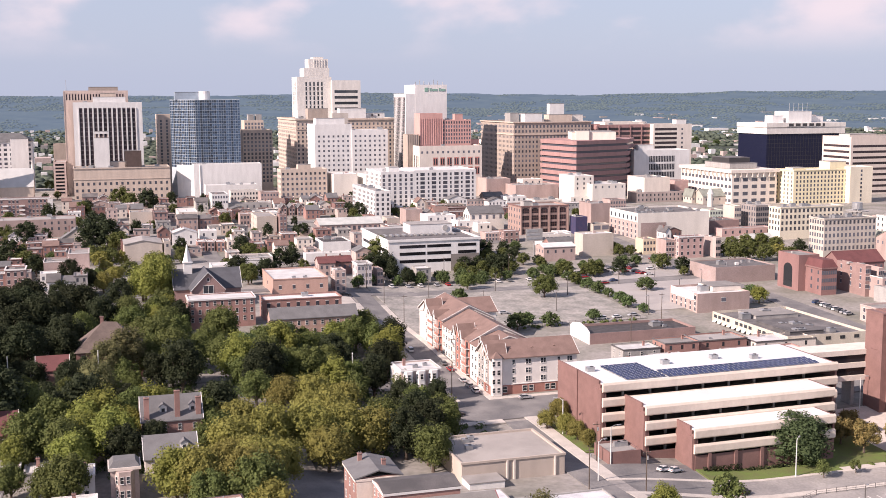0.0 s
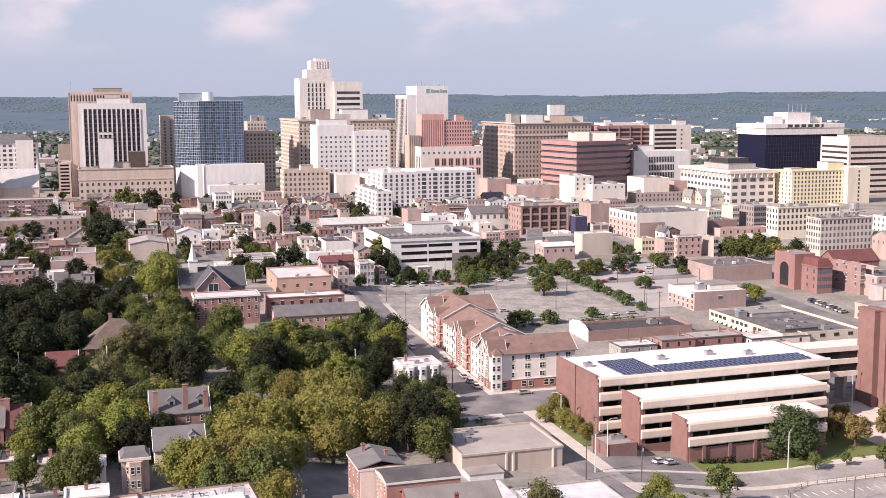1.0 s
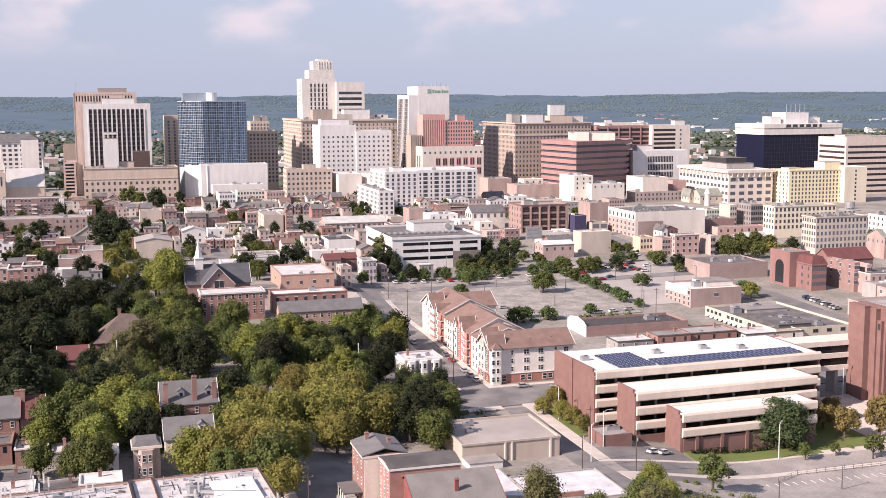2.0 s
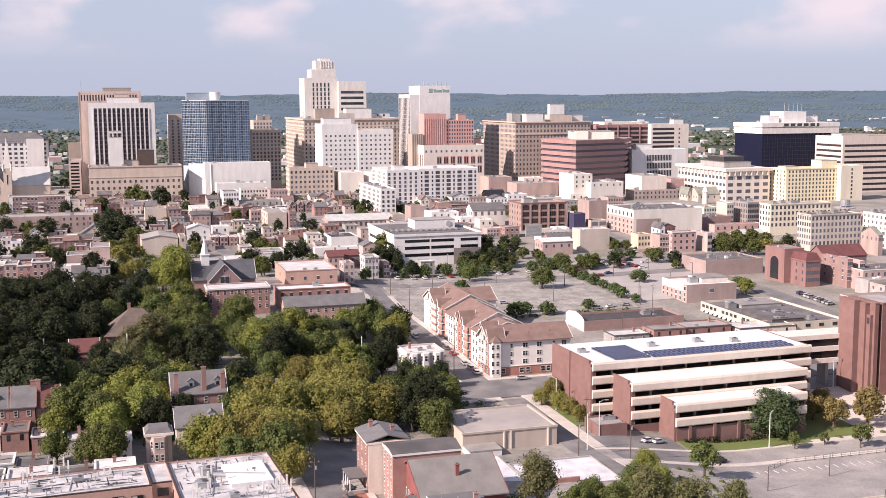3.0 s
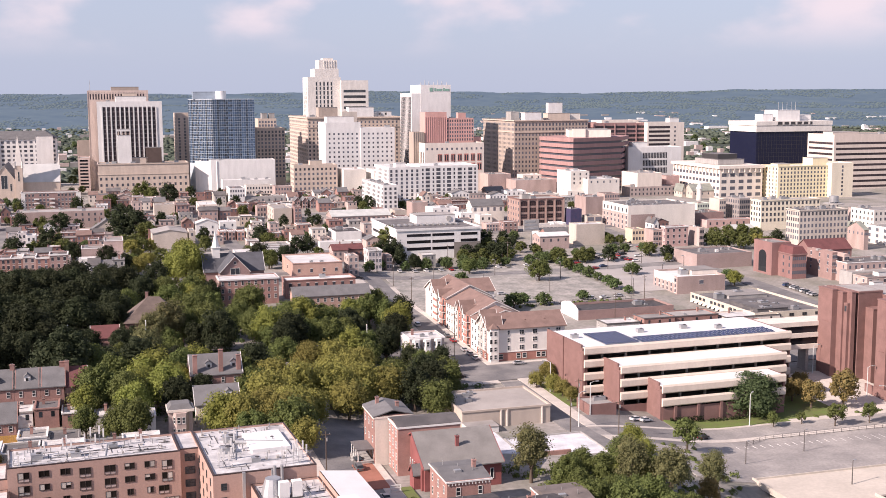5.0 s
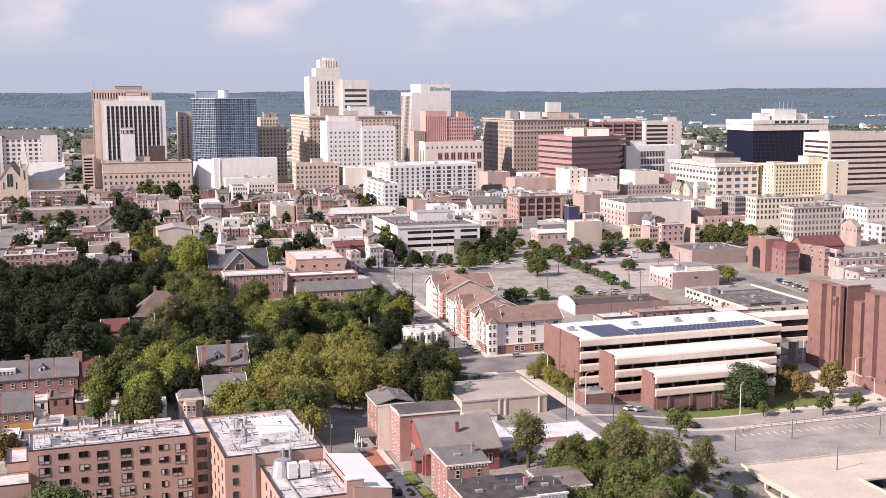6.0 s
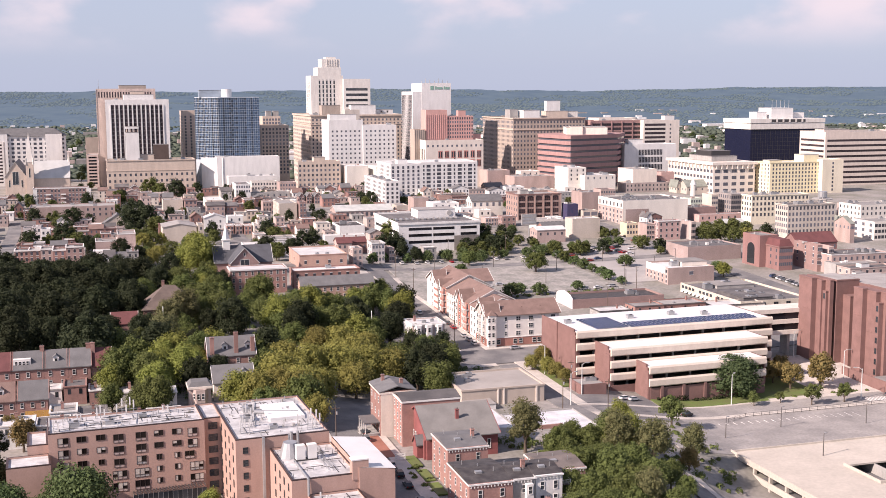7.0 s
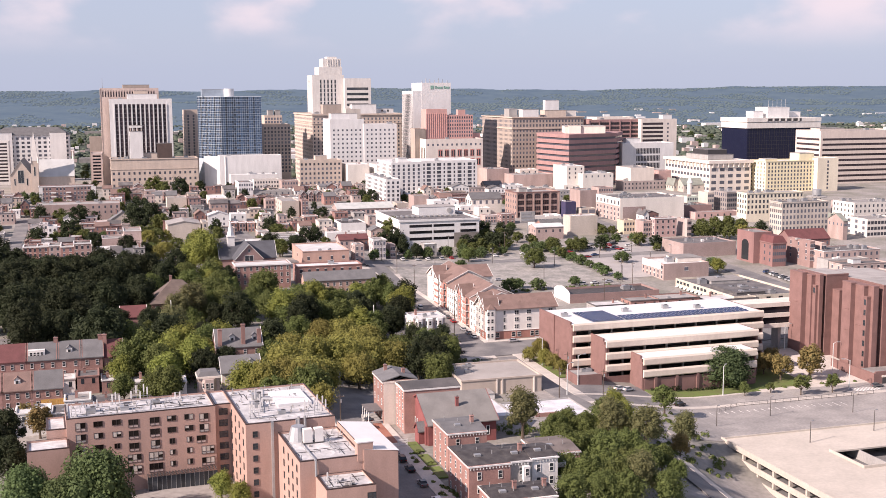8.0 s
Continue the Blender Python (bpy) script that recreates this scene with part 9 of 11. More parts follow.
part("glazing", bm, FARGLASS, root)
for i in range(10):
    z = h - 5.0 * i
    bm = bmesh.new()
    prism(bm, plan, z - 3.1, z)
    part("floor_band", bm, ROSE, root)
penthouse(root, 0, 26, 36, 62, h, h + 6.5, CREAM)
penthouse(root, 3, 24, 14, 34, h, h + 7.5, CREAM)
# dark red and cream twin behind
root, h = office("office_building", "dark red precast office with deep bays", 118.0, 1040, 55, 30, 74.1, ROSE)
ribbons(root, 55, 30, "front", 10, h - 2, 11, 2.4, BRONZE, inset=2)
piers(root, 55, 30, "front", 0, h - 1, 5, 1.2, 0.5, ROSE)
root, h = office("office_building", "cream office with bands of dark windows", 169.9, 1049.5, 38.5, 30, 74.1, CREAM)
ribbons(root, 25, 30, "front", 10, h - 2.5, 11, 2.2, BRONZE, inset=1.5)
windows(root, 38.5, 30, "front", 10, h - 2.5, 11, 2, 1.6, 1.8, "none", inset=0)
penthouse(root, 26, 6, 36, 14, h - 1, h + 4.0, WHITE)
# open-bay office with an overhanging head
root, h = office("office_building", "cream concrete office with deep window bays", 203.0, 882, 39, 79, 42.6, CREAM, ROOFD)
windows(root, 39, 79, "front", 0, h - 4.2, 4, 5, 4.4, 2.7, "none")
windows(root, 39, 79, "left", 0, h - 4.2, 4, 14, 3.6, 2.3, "none")
bm = bmesh.new()
prism(bm, [(-1.6, -1.6), (40.6, -1.6), (40.6, 80.6), (-1.6, 80.6)], h - 1.8, h + 0.5)
part("overhang", bm, CREAM, root)
for k in range(13):
    for face, wx in (("front", 39), ("left", 79)):
        if face == "front" and k > 7:
            continue
        bm = bmesh.new()
        box(bm, -0.35, -1.5, -3.4, 0.35, 0, 0)
        part("bracket", bm, CREAM, root, at=face_pose(face, 39, 79, wx * (k + 0.5) / (8 if face == "front" else 13), h - 1.6))
for q, z1, mt in (((5, 12, 29, 50), 5.0, GREY), ((8, 18, 26, 44), 9.0, DARKTRIM), ((22, 30, 32, 50), 7.5, GREY)):
    penthouse(root, *q, h + 0.7, h + z1, mt, roof=ROOFD)
# dark blue glass block with a white head
root = thing("office_building", "dark blue glass office with a broad white crown", "office building", site(289.5, 1120))
h = 73.0 - ground_z(289.5, 1120)
bm = bmesh.new()
box(bm, 1, 1, -8, 87, 52, h - 10.5)
part("glazing", bm, NAVYGLASS, root)
bm = bmesh.new()
for k in range(1, 30):
    box(bm, 1 + k * 2.9, 0.9, -8, 1.12 + k * 2.9, 1, h - 10.5)
for k in range(1, 14):
    box(bm, 1, 0.9, -8 + k * 4.0, 87, 1.0, -7.85 + k * 4.0)
tagged(part("mullion_grid", bm, DARKTRIM, root), kind="stuff")
for a, b in ((h - 10.5, h - 4.6), (h - 4.2, h)):
    bm = bmesh.new()
    o = 0.4 if a > h - 6 else 0.0
    box(bm, -o, -o, a, 87.8 + o, 53 + o, b)
    part("crown", bm, STONE, root)
bm = bmesh.new()
box(bm, 22, -0.6, h - 3.4, 64, 0, h - 0.6)
part("crown_louvre", bm, DARKTRIM, root)
for k in range(6):
    bm = bmesh.new()
    box(bm, 22 + k * 7.5, -0.75, h - 3.4, 24 + k * 7.5, -0.6, h - 0.6)
    part("louvre_pier", bm, STONE, root)
for q, z1 in (((30, 10, 56, 34), 11), ((14, 12, 26, 26), 7), ((56, 14, 72, 30), 6)):
    penthouse(root, *q, h, h + z1, WHITE, roof=ROOFW)
for k in range(5):
    bm = bmesh.new()
    tube(bm, (32 + k * 5, 12, h + 10), (32 + k * 5, 12, h + 19), 0.25, 0.15, 5)
    part("antenna", bm, METAL, root)
# cream striped office
ROSECREAM = surface("rose_cream_precast", (0.62, 0.535, 0.48), vary=0.08, fine=2, streak=True)
root, h = office("office_building", "cream precast office with ribbon windows", 316, 955, 86, 39, 65.4, ROSECREAM)
ribbons(root, 86, 39, "front", 0, h - 5.5, 9, 1.9, BRONZE, inset=2.0)
ribbons(root, 86, 39, "left", 0, h - 5.5, 9, 1.9, BRONZE, inset=2.0)
penthouse(root, 4, 8, 30, 22, h - 1, h + 2.0, ROSECREAM)
# pale yellow apartments
root, h = office("apartment_building", "pale yellow block with rows of small windows", 249.0, 880, 49.3, 24, 43.0, YELLOW, ROOFW)
windows(root, 49.3, 24, "front", 0, h - 0.8, 8, 15, 1.3, 1.9, "none", inset=1.5)
windows(root, 49.3, 24, "left", 0, h - 0.8, 8, 5, 1.3, 1.9, "none")
cap(root, 49.3, 24, h, 0.35, 0.6, YELLOW)
penthouse(root, 0.5, 2, 12, 12, h - 0.9, h + 1.8, YELLOW)
penthouse(root, 33, 2, 47, 16, h - 0.9, h + 5.8, YELLOW)
root, h = office("apartment_building", "cream end block of the yellow apartments", 294.5, 889, 20, 20, 44.8, CREAMYELLOW, ROOFW)
windows(root, 20, 20, "front", 1, h - 1.5, 8, 1, 1.5, 1.9, "none", inset=8)
root, h = office("office_building", "white flat block with a curved flank", 142.1, 975, 52, 24, 54.0, WHITE, ROOFW)
windows(root, 52, 24, "front", 12, h - 4, 3, 16, 1.1, 5.0, "none", inset=14)
penthouse(root, 6, 4, 20, 12, h - 0.9, h + 4.5, WHITE)
root = thing("water_tank", "grey rooftop tank on a frame", "water tank", site(247, 730))
bm = bmesh.new()
tube(bm, (0, 0, 15), (0, 0, 19), 3.2, 3.2, 14)
part("tank", bm, METAL, root)
bm = bmesh.new()
tube(bm, (0, 0, 13.6), (0, 0, 14.2), 7, 7, 14)
part("platform", bm, GREY, root)
for k in range(6):
    bm = bmesh.new()
    a = k * math.pi / 3
    tube(bm, (3 * math.cos(a), 3 * math.sin(a), -2), (3 * math.cos(a), 3 * math.sin(a), 15), 0.3, 0.3, 6)
    part("leg", bm, METAL, root)
# white store with a brick flank
root, h = office("store", "white-fronted store with a brick side wall", 105.2, 700, 48.5, 40, 28.6, CREAMWHITE, ROOFD)
plain_walls(root, -0.02, 0.0, 0.1, 39.8, -4, h - 5.5, ROSYBRICK, "brick_flank")
windows(root, 48.5, 40, "left", h - 5.4, h - 1.2, 1, 7, 1.9, 2.6, "none")
windows(root, 48.5, 40, "left", 0, h - 6.2, 3, 7, 1.8, 2.0, "plain")
bm = bmesh.new()
box(bm, 2, -0.12, -2, 19, 0, h - 6)
part("brick_panel", bm, DULLPINK, root)
units_on(root, 48.5, 40, h - 0.9, 14, 1.0)
# arcaded brown warehouse
root, h = office("warehouse", "brown brick warehouse with arched window bays", 35.6, 723.4, 32, 24, 31.0, DULLBRICK, ROOFG)
FRAMERED = surface("red_brown_sash", (0.17, 0.085, 0.075), rough=0.6, vary=0.1)
for i in range(4):
    for k in range(5):
        bm = bmesh.new()
        w2, hh, n = 2.25, 2.9 if i < 3 else 2.3, 10
        crown = [(w2 * math.cos(math.pi * j / n), hh + 1.0 * math.sin(math.pi * j / n)) for j in range(1, n)] if i == 3 else []
        pts = [(-w2, 0), (w2, 0), (w2, hh)] + crown + [(-w2, hh)]
        f_, g_ = [bm.verts.new((p[0], -0.05, p[1])) for p in pts], [bm.verts.new((p[0], 0.0, p[1])) for p in pts]
        bm.faces.new(f_)
        for j in range(len(pts)):
            m_ = (j + 1) % len(pts)
            bm.faces.new((f_[j], g_[j], g_[m_], f_[m_]))
        ob = part("arched_window" if i == 3 else "window", bm, BRONZE, root, at=pose(3.2 + k * 6.2, 0, h - 17.6 + i * 4.3))
        bm = bmesh.new()
        for q in (-0.75, 0.75):
            box(bm, q - 0.05, -0.12, 0, q + 0.05, -0.05, hh)
        box(bm, -w2, -0.12, hh * 0.5 - 0.06, w2, -0.05, hh * 0.5 + 0.06)
        tagged(part("sash_bars", bm, FRAMERED, ob), kind="stuff")
piers(root, 32, 24, "front", -2, h - 0.6, 5, 0.9, 0.4, DULLBRICK, 0.1)
windows(root, 32, 24, "left", 1, h - 1, 4, 5, 1.4, 2.0, "none")
cap(root, 32, 24, h, 0.4, 0.7, BROWNRED)
penthouse(root, 4, 6, 10, 12, h - 0.9, h + 2.6, GREY)
# white modern block with ribbon windows on a recessed base
root, h = office("office_building", "white modern office with dark ribbon windows", -39.3, 597, 50, 62, 25.2, WHITE, ROOFD)
for z, hh in ((h - 4.6, 1.5), (h - 8.4, 1.6), (h - 12.4, 1.6)):
    for a, b in ((6, 20), (21, 34), (38, 48)):
        bm = bmesh.new()
        box(bm, a, -0.1, z, b, 0, z + hh)
        part("ribbon_window", bm, BLACKGLASS, root)
bm = bmesh.new()
box(bm, 34, -0.15, -2, 49.6, 0.0, h - 8.6)
part("recessed_base", bm, surface("grey_brown_panel", (0.22, 0.20, 0.185), vary=0.1), root)
cap(root, 50, 62, h, 0.5, 1.2, WHITE)
ribbons(root, 50, 62, "left", 2, h - 3, 2, 1.6, BLACKGLASS, inset=4)
penthouse(root, 20, 30, 44, 46, h - 0.9, h + 4.4, WHITE)
bm = bmesh.new()
tube(bm, (40, 29.6, h + 2.0), (40, 30, h + 2.0), 1.6, 1.6, 16)
part("round_vent", bm, GREY, root)
for k in range(12):
    bm = bmesh.new()
    box(bm, 3.5 + k * 3.5, 20, h - 0.7, 4.6 + k * 3.5, 26, h + 0.1)
    part("skylight", bm, METAL, root)
# pale office far on the hill edge
root, h = office("office_building", "pale grey office with a mansard roof", -452, 1005, 70, 30, 62.0, WHITE, SLATE)
windows(root, 70, 30, "front", 2, h - 1, 10, 14, 2.7, 2.2, "none")
for u in (3, 52):
    penthouse(root, u, -1.5, u + 15, 8, 0, h + 2.5, WHITE, "front_bay", SLATE)
bm = bmesh.new()
lo_, hi_ = [bm.verts.new(p) for p in ((-1, -1, h), (71, -1, h), (71, 31, h), (-1, 31, h))], [bm.verts.new(p) for p in ((10, 10, h + 7), (60, 10, h + 7), (60, 22, h + 7), (10, 22, h + 7))]
for i in range(4):
    bm.faces.new((lo_[i], lo_[(i + 1) % 4], hi_[(i + 1) % 4], hi_[i]))
bm.faces.new(hi_)
part("mansard", bm, SLATE, root)
root, h = office("apartment_building", "pale apartment slab with balconies in rows", -468, 960, 46, 18, 58.0, STONE, ROOFW)
ribbons(root, 46, 18, "front", 2, h - 1, 12, 1.5, BRONZE, inset=1.5)
# brick garage beside the avenue
root, h = office("garage", "pink concrete parking garage with open decks", -343.2, 960, 10, 40, 47.0, PINK, ROOFG, category="garage")
# black glass bands stand for the shaded gaps of the open decks
ribbons(root, 10, 40, "front", 2, h - 1, 9, 1.5, BLACKGLASS, inset=1.5)
root, h = office("office_building", "brown brick block by the avenue", -360.4, 1010, 11, 20, 60.2, BROWNTAN)


# stone church with a spire
def stone_church():
    x, y = -391, 892
    root = thing("stone_church", "tan stone gothic church with a slender spire", "church", site(x, y))
    plain_walls(root, 0, 17, 0, 60, -6, 15, TAN)
    gable(root, 0, 17, 0, 60, 15, 27, "v", SLATE, TAN, 0.4, STONE)
    plain_walls(root, 17, 23, -1, 6, -6, 27, TAN, "tower")
    plain_walls(root, 20, 52, 6, 26, -6, 13, TAN, "nave_wall")
    gable(root, 20, 52, 6, 26, 13, 27, "u", surface("pale_slate", (0.50, 0.51, 0.505), vary=0.10, scale=0.15), TAN, 0.4)
    bm = bmesh.new()
    base = [bm.verts.new(p) for p in ((16.8, -1.2, 27), (23.2, -1.2, 27), (23.2, 6.2, 27), (16.8, 6.2, 27))]
    tip = bm.verts.new((20, 2.5, 52))
    for i in range(4):
        bm.faces.new((base[i], base[(i + 1) % 4], tip))
    part("spire", bm, STONE, root)
    for u, v in ((17, -1), (23, -1), (23, 6), (17, 6)):
        bm = bmesh.new()
        tube(bm, (u, v, 25), (u, v, 31), 0.7, 0.1, 6)
        part("pinnacle", bm, STONE, root)
    bm = bmesh.new()
    tube(bm, (51.5, 16, 25), (51.5, 16, 35), 1.2, 0.1, 6)
    part("pinnacle", bm, STONE, root)
    for u, w, z, hh in ((8.5, 5.0, 8, 11), (3.5, 1.4, 6, 6), (13.5, 1.4, 6, 6), (20, 1.4, 14, 8)):
        part("lancet_window", window_mesh(w, hh, "wide"), None, root, at=pose(u, -0.02 if u < 17 else -1.02, z))


stone_church()


# red gabled church hall with a white spire among the houses
def gable_hall():
    root = thing("chapel", "brick chapel with dark slate roofs and a white steeple", "church", pose(-121.0, 478.5, 0, 0, 0, 18))
    plain_walls(root, 0, 28, 6, 21, 4, 18.2, DULLRED)
    gable(root, 0, 28, 6, 21, 18.2, 25.6, "u", CHURCHSLATE, DULLRED, 0.5, TRIM)
    plain_walls(root, 6.4, 20.0, -4.5, 14, 4, 19.2, DULLRED)
    gable(root, 6.4, 20.0, -4.5, 14, 19.2, 26.4, "v", CHURCHSLATE, DULLRED, 0.6, TRIM)
    part("louvre", window_mesh(4.4, 3.4, "wide"), None, root, at=pose(13.2, -4.52, 17.6))
    part("louvre", window_mesh(1.1, 1.6, "wide"), None, root, at=pose(13.2, -4.52, 22.6))
    for u in (8.6, 17.8):
        part("window", window_mesh(1.2, 3.0, "wide"), None, root, at=pose(u, -4.52, 12.5))
    bm = bmesh.new()
    box(bm, 4.4, 11.4, 22, 8.0, 15.0, 28.6)
    box(bm, 4.1, 11.1, 28.6, 8.3, 15.3, 29.0)
    part("belfry", bm, TRIM, root, "white boarded belfry")
    bm = bmesh.new()
    tube(bm, (6.2, 13.2, 29.0), (6.2, 13.2, 36.6), 1.9, 0.1, 8)
    part("spire", bm, TRIM, root, "slim white spire")


CHURCHSLATE = surface("dark_blue_slate", (0.085, 0.09, 0.105), vary=0.18, scale=0.3, fine=4)
gable_hall()
# three-storey brick house with a white roof, long grey-roofed range
root = thing("brick_house", "three-storey red brick block with a white roof", "house", site(-105.6, 437.4))
hb = 22.0 - ground_z(-105.6, 437.4)
shell(root, 25.5, 12, hb, RED, ROOFW, 0.3, 4)
windows(root, 25.5, 12, "front", hb - 9.6, hb - 0.3, 3, 9, 1.1, 1.8)
windows(root, 25.5, 12, "left", hb - 9.6, hb - 0.3, 3, 3, 1.1, 1.8)
cap(root, 25.5, 12, hb, 0.35, 0.6, TRIM)
root = thing("house", "long brick range with a grey shingle roof", "house", site(-72, 426))
plain_walls(root, 0, 33, 0, 9, -6, 7.0, SALMON)
gable(root, 0, 33, 0, 9, 7.0, 10.4, "u", SLATE, SALMON, 0.4)
windows(root, 33, 9, "front", 0.5, 6.8, 2, 11, 1.1, 1.7)

# pink corner shop, cream block, dark hall with a curved white gable, big brick block
root, h = office("corner_shop", "rosy brick building with a white upper storey", 102.6, 503.9, 26, 25, 12.6, ROSYBRICK, ROOFW)
plain_walls(root, -0.2, 0.0, 3, 24, h - 3.3, h + 0.2, TRIM, "white_storey")
windows(root, 26, 25, "left", 0.2, h - 3.4, 2, 6, 1.2, 1.6)
windows(root, 26, 25, "left", h - 3.4, h - 0.2, 1, 5, 2.6, 1.8, "dark")
windows(root, 26, 25, "front", h - 5, h - 1, 1, 1, 2.2, 1.8, "dark", inset=14)
penthouse(root, 12, 8, 26.2, 20.8, h - 0.8, h + 1.6, CREAM)
root, h = office("commercial_block", "cream commercial block with white awnings and dark roof", 123.6, 436.6, 36, 56, 7.6, surface("tan_cream_render", (0.58, 0.525, 0.44), vary=0.12, fine=2, streak=True), ROOFD)
windows(root, 36, 56, "left", h - 2.6, h - 0.5, 1, 16, 2.2, 1.2, "dark", inset=1, skip=[(0, 4), (0, 9), (0, 12)])
windows(root, 36, 56, "front", h - 2.6, h - 0.5, 1, 5, 2.2, 1.2, "dark", inset=2)
for k in range(14):
    bm = bmesh.new()
    q = [bm.verts.new(p) for p in ((-1.0, 0, 0), (1.0, 0, 0), (1.0, -1.1, -0.8), (-1.0, -1.1, -0.8), (-1.0, 0, -0.12), (1.0, 0, -0.12), (1.0, -1.1, -0.92), (-1.0, -1.1, -0.92))]
    for f_ in ((0, 3, 2, 1), (4, 5, 6, 7), (3, 7, 6, 2), (0, 4, 7, 3), (1, 2, 6, 5)):
        bm.faces.new([q[i] for i in f_])
    part("awning", bm, TRIM, root, "white canvas awning", at=face_pose("left", 36, 56, 3 + k * 3.8, h - 3.2))
windows(root, 36, 56, "left", -0.4, h - 3.6, 1, 14, 1.6, 1.6, "dark", inset=1)
penthouse(root, 5, 6, 20, 30, h - 0.9, h + 0.5, ROOFD, "raised_roof", ROOFD)
penthouse(root, 10, 38, 30, 52, h - 0.9, h + 0.7, GREY, "raised_roof", ROOFG)
units_on(root, 36, 56, h - 0.8, 8, 1.5, 4)
root, h = office("brick_hall", "red brick hall with a dark roof", 49.5, 446, 46, 19, 6.8, DULLRED, TAR)
bm = bmesh.new()
pts = [(0, -6), (19, -6), (19, h + 0.4), (16, h + 1.8), (9.5, h + 2.8), (3, h + 1.8), (0, h + 0.4)]
a_, b_ = [[bm.verts.new((u, p[0], p[1])) for p in pts] for u in (-0.35, -0.02)]
bm.faces.new(a_[::-1]), bm.faces.new(b_)
for i in range(len(pts)):
    j = (i + 1) % len(pts)
    bm.faces.new((a_[i], a_[j], b_[j], b_[i]))
part("curved_gable", bm, WHITE, root, "white rendered curved gable")
units_on(root, 46, 19, h - 0.8, 3, 0.8)
for x, y, w, d, hh, wl_, rf in ((58, 414, 15, 10, 6.5, "G", "w"), (74, 419, 14, 10, 7.5, "R", "g"), (88, 426, 20, 12, 6.5, "R", "g"), (70, 405, 12, 9, 6, "W", "w"), (110, 430, 26, 12, 5, "C", "w"), (96, 405, 30, 10, 8, "R", "w"), (52, 398, 14, 12, 5, "G", "g")):
    row_house(x, y, w, d, hh, wl_, rf, 3, name="low_house")


# large board sign by the lot
root = thing("billboard", "pale billboard on a steel post", "billboard", site(37, 655))
bm = bmesh.new()
tube(bm, (3, 0, -1), (3, 0, 10), 0.4, 0.35, 8)
part("post", bm, METAL, root)
bm = bmesh.new()
box(bm, -2, -0.4, 8, 8, 0.4, 15)
part("frame", bm, GREY, root)
for k, z in enumerate((9.0, 11.2, 13.2)):
    bm = bmesh.new()
    box(bm, -1.4, -0.5, z, 7.4 - k, -0.4, z + 1.2)
    part("panel_bar", bm, METAL, root)

# ---- far land: scattered pale buildings and woods beyond the city ----
FR = random.Random(3)
bm = bmesh.new()
for _ in range(760):
    y = FR.uniform(1180, 3000)
    x = FR.uniform(-0.45, 0.5) * y
    if abs(x / y) < 0.06 and y < 1500:
        continue
    z, a = land_z(x, y), FR.choice((0.3, 1.9))
    w, d, hh = FR.uniform(6, 14), FR.uniform(6, 12), FR.uniform(5, 9)
    if FR.random() < 0.08:
        w, d, hh = w * 4, d * 2, FR.uniform(6, 12)
    c, s = math.cos(a), math.sin(a)
    base = [(x + u * c - v * s, y + u * s + v * c) for u, v in ((0, 0), (w, 0), (w, d), (0, d))]
    mi = FR.choice((0, 0, 1, 2))
    prism(bm, base, z - 3, z + hh, mi)
for _ in range(120):
    y = FR.uniform(1700, 3500)
    x = FR.uniform(0.0, 0.42) * y
    z, w, d, hh = land_z(x, y), FR.uniform(8, 34), FR.uniform(8, 16), FR.uniform(2.5, 5.5)
    prism(bm, [(x, y), (x + w, y + w * 0.2), (x + w - d * 0.2, y + w * 0.2 + d), (x - d * 0.2, y + d)], z - 4, z + hh, FR.choice((0, 1, 2)))
me = to_mesh("distant_houses", bm, [WHITE, ROOFG, PINK])
tagged(new("distant_houses", me), "pale houses and sheds scattered among far trees", "houses", kind="stuff")


def wood(name, label, count, y0, y1, spread, size, material, seed, bias=1.0, flat=0.7, gaps=-0.25, last=2900):
    """Far tree tops, too many to count."""
    r = random.Random(seed)
    vs, fs = [], []
    g = (1 + 5 ** 0.5) / 2
    ico = [(-1, g, 0), (1, g, 0), (-1, -g, 0), (1, -g, 0), (0, -1, g), (0, 1, g), (0, -1, -g), (0, 1, -g), (g, 0, -1), (g, 0, 1), (-g, 0, -1), (-g, 0, 1)]
    tri = [(0, 11, 5), (0, 5, 1), (0, 1, 7), (0, 7, 10), (0, 10, 11), (1, 5, 9), (5, 11, 4), (11, 10, 2), (10, 7, 6), (7, 1, 8), (3, 9, 4), (3, 4, 2), (3, 2, 6), (3, 6, 8), (3, 8, 9), (4, 9, 5), (2, 4, 11), (6, 2, 10), (8, 6, 7), (9, 8, 1)]
    for _ in range(count):
        y = y0 + (y1 - y0) * r.random() ** bias
        x = r.uniform(-spread, spread) * y
        if noise.noise((x / (160 if gaps < 0 else 420), y / 160, 7.7)) < gaps and y < last:
            continue
        z, s = land_z(x, y), size * r.uniform(0.6, 1.5) / 1.9
        k = len(vs)
        for p in ico:
            vs.append((x + p[0] * s * r.uniform(0.75, 1.25), y + p[1] * s * r.uniform(0.75, 1.25), z + s * 0.5 + p[2] * s * r.uniform(flat * 0.7, flat)))
        fs += [(a + k, b + k, c + k) for a, b, c in tri]
    mesh = bpy.data.meshes.new(name)
    mesh.from_pydata(vs, [], fs)
    mesh.materials.append(material)
    for p in mesh.polygons:
        p.use_smooth = True
    tagged(new(name, mesh), label, "trees", kind="stuff")


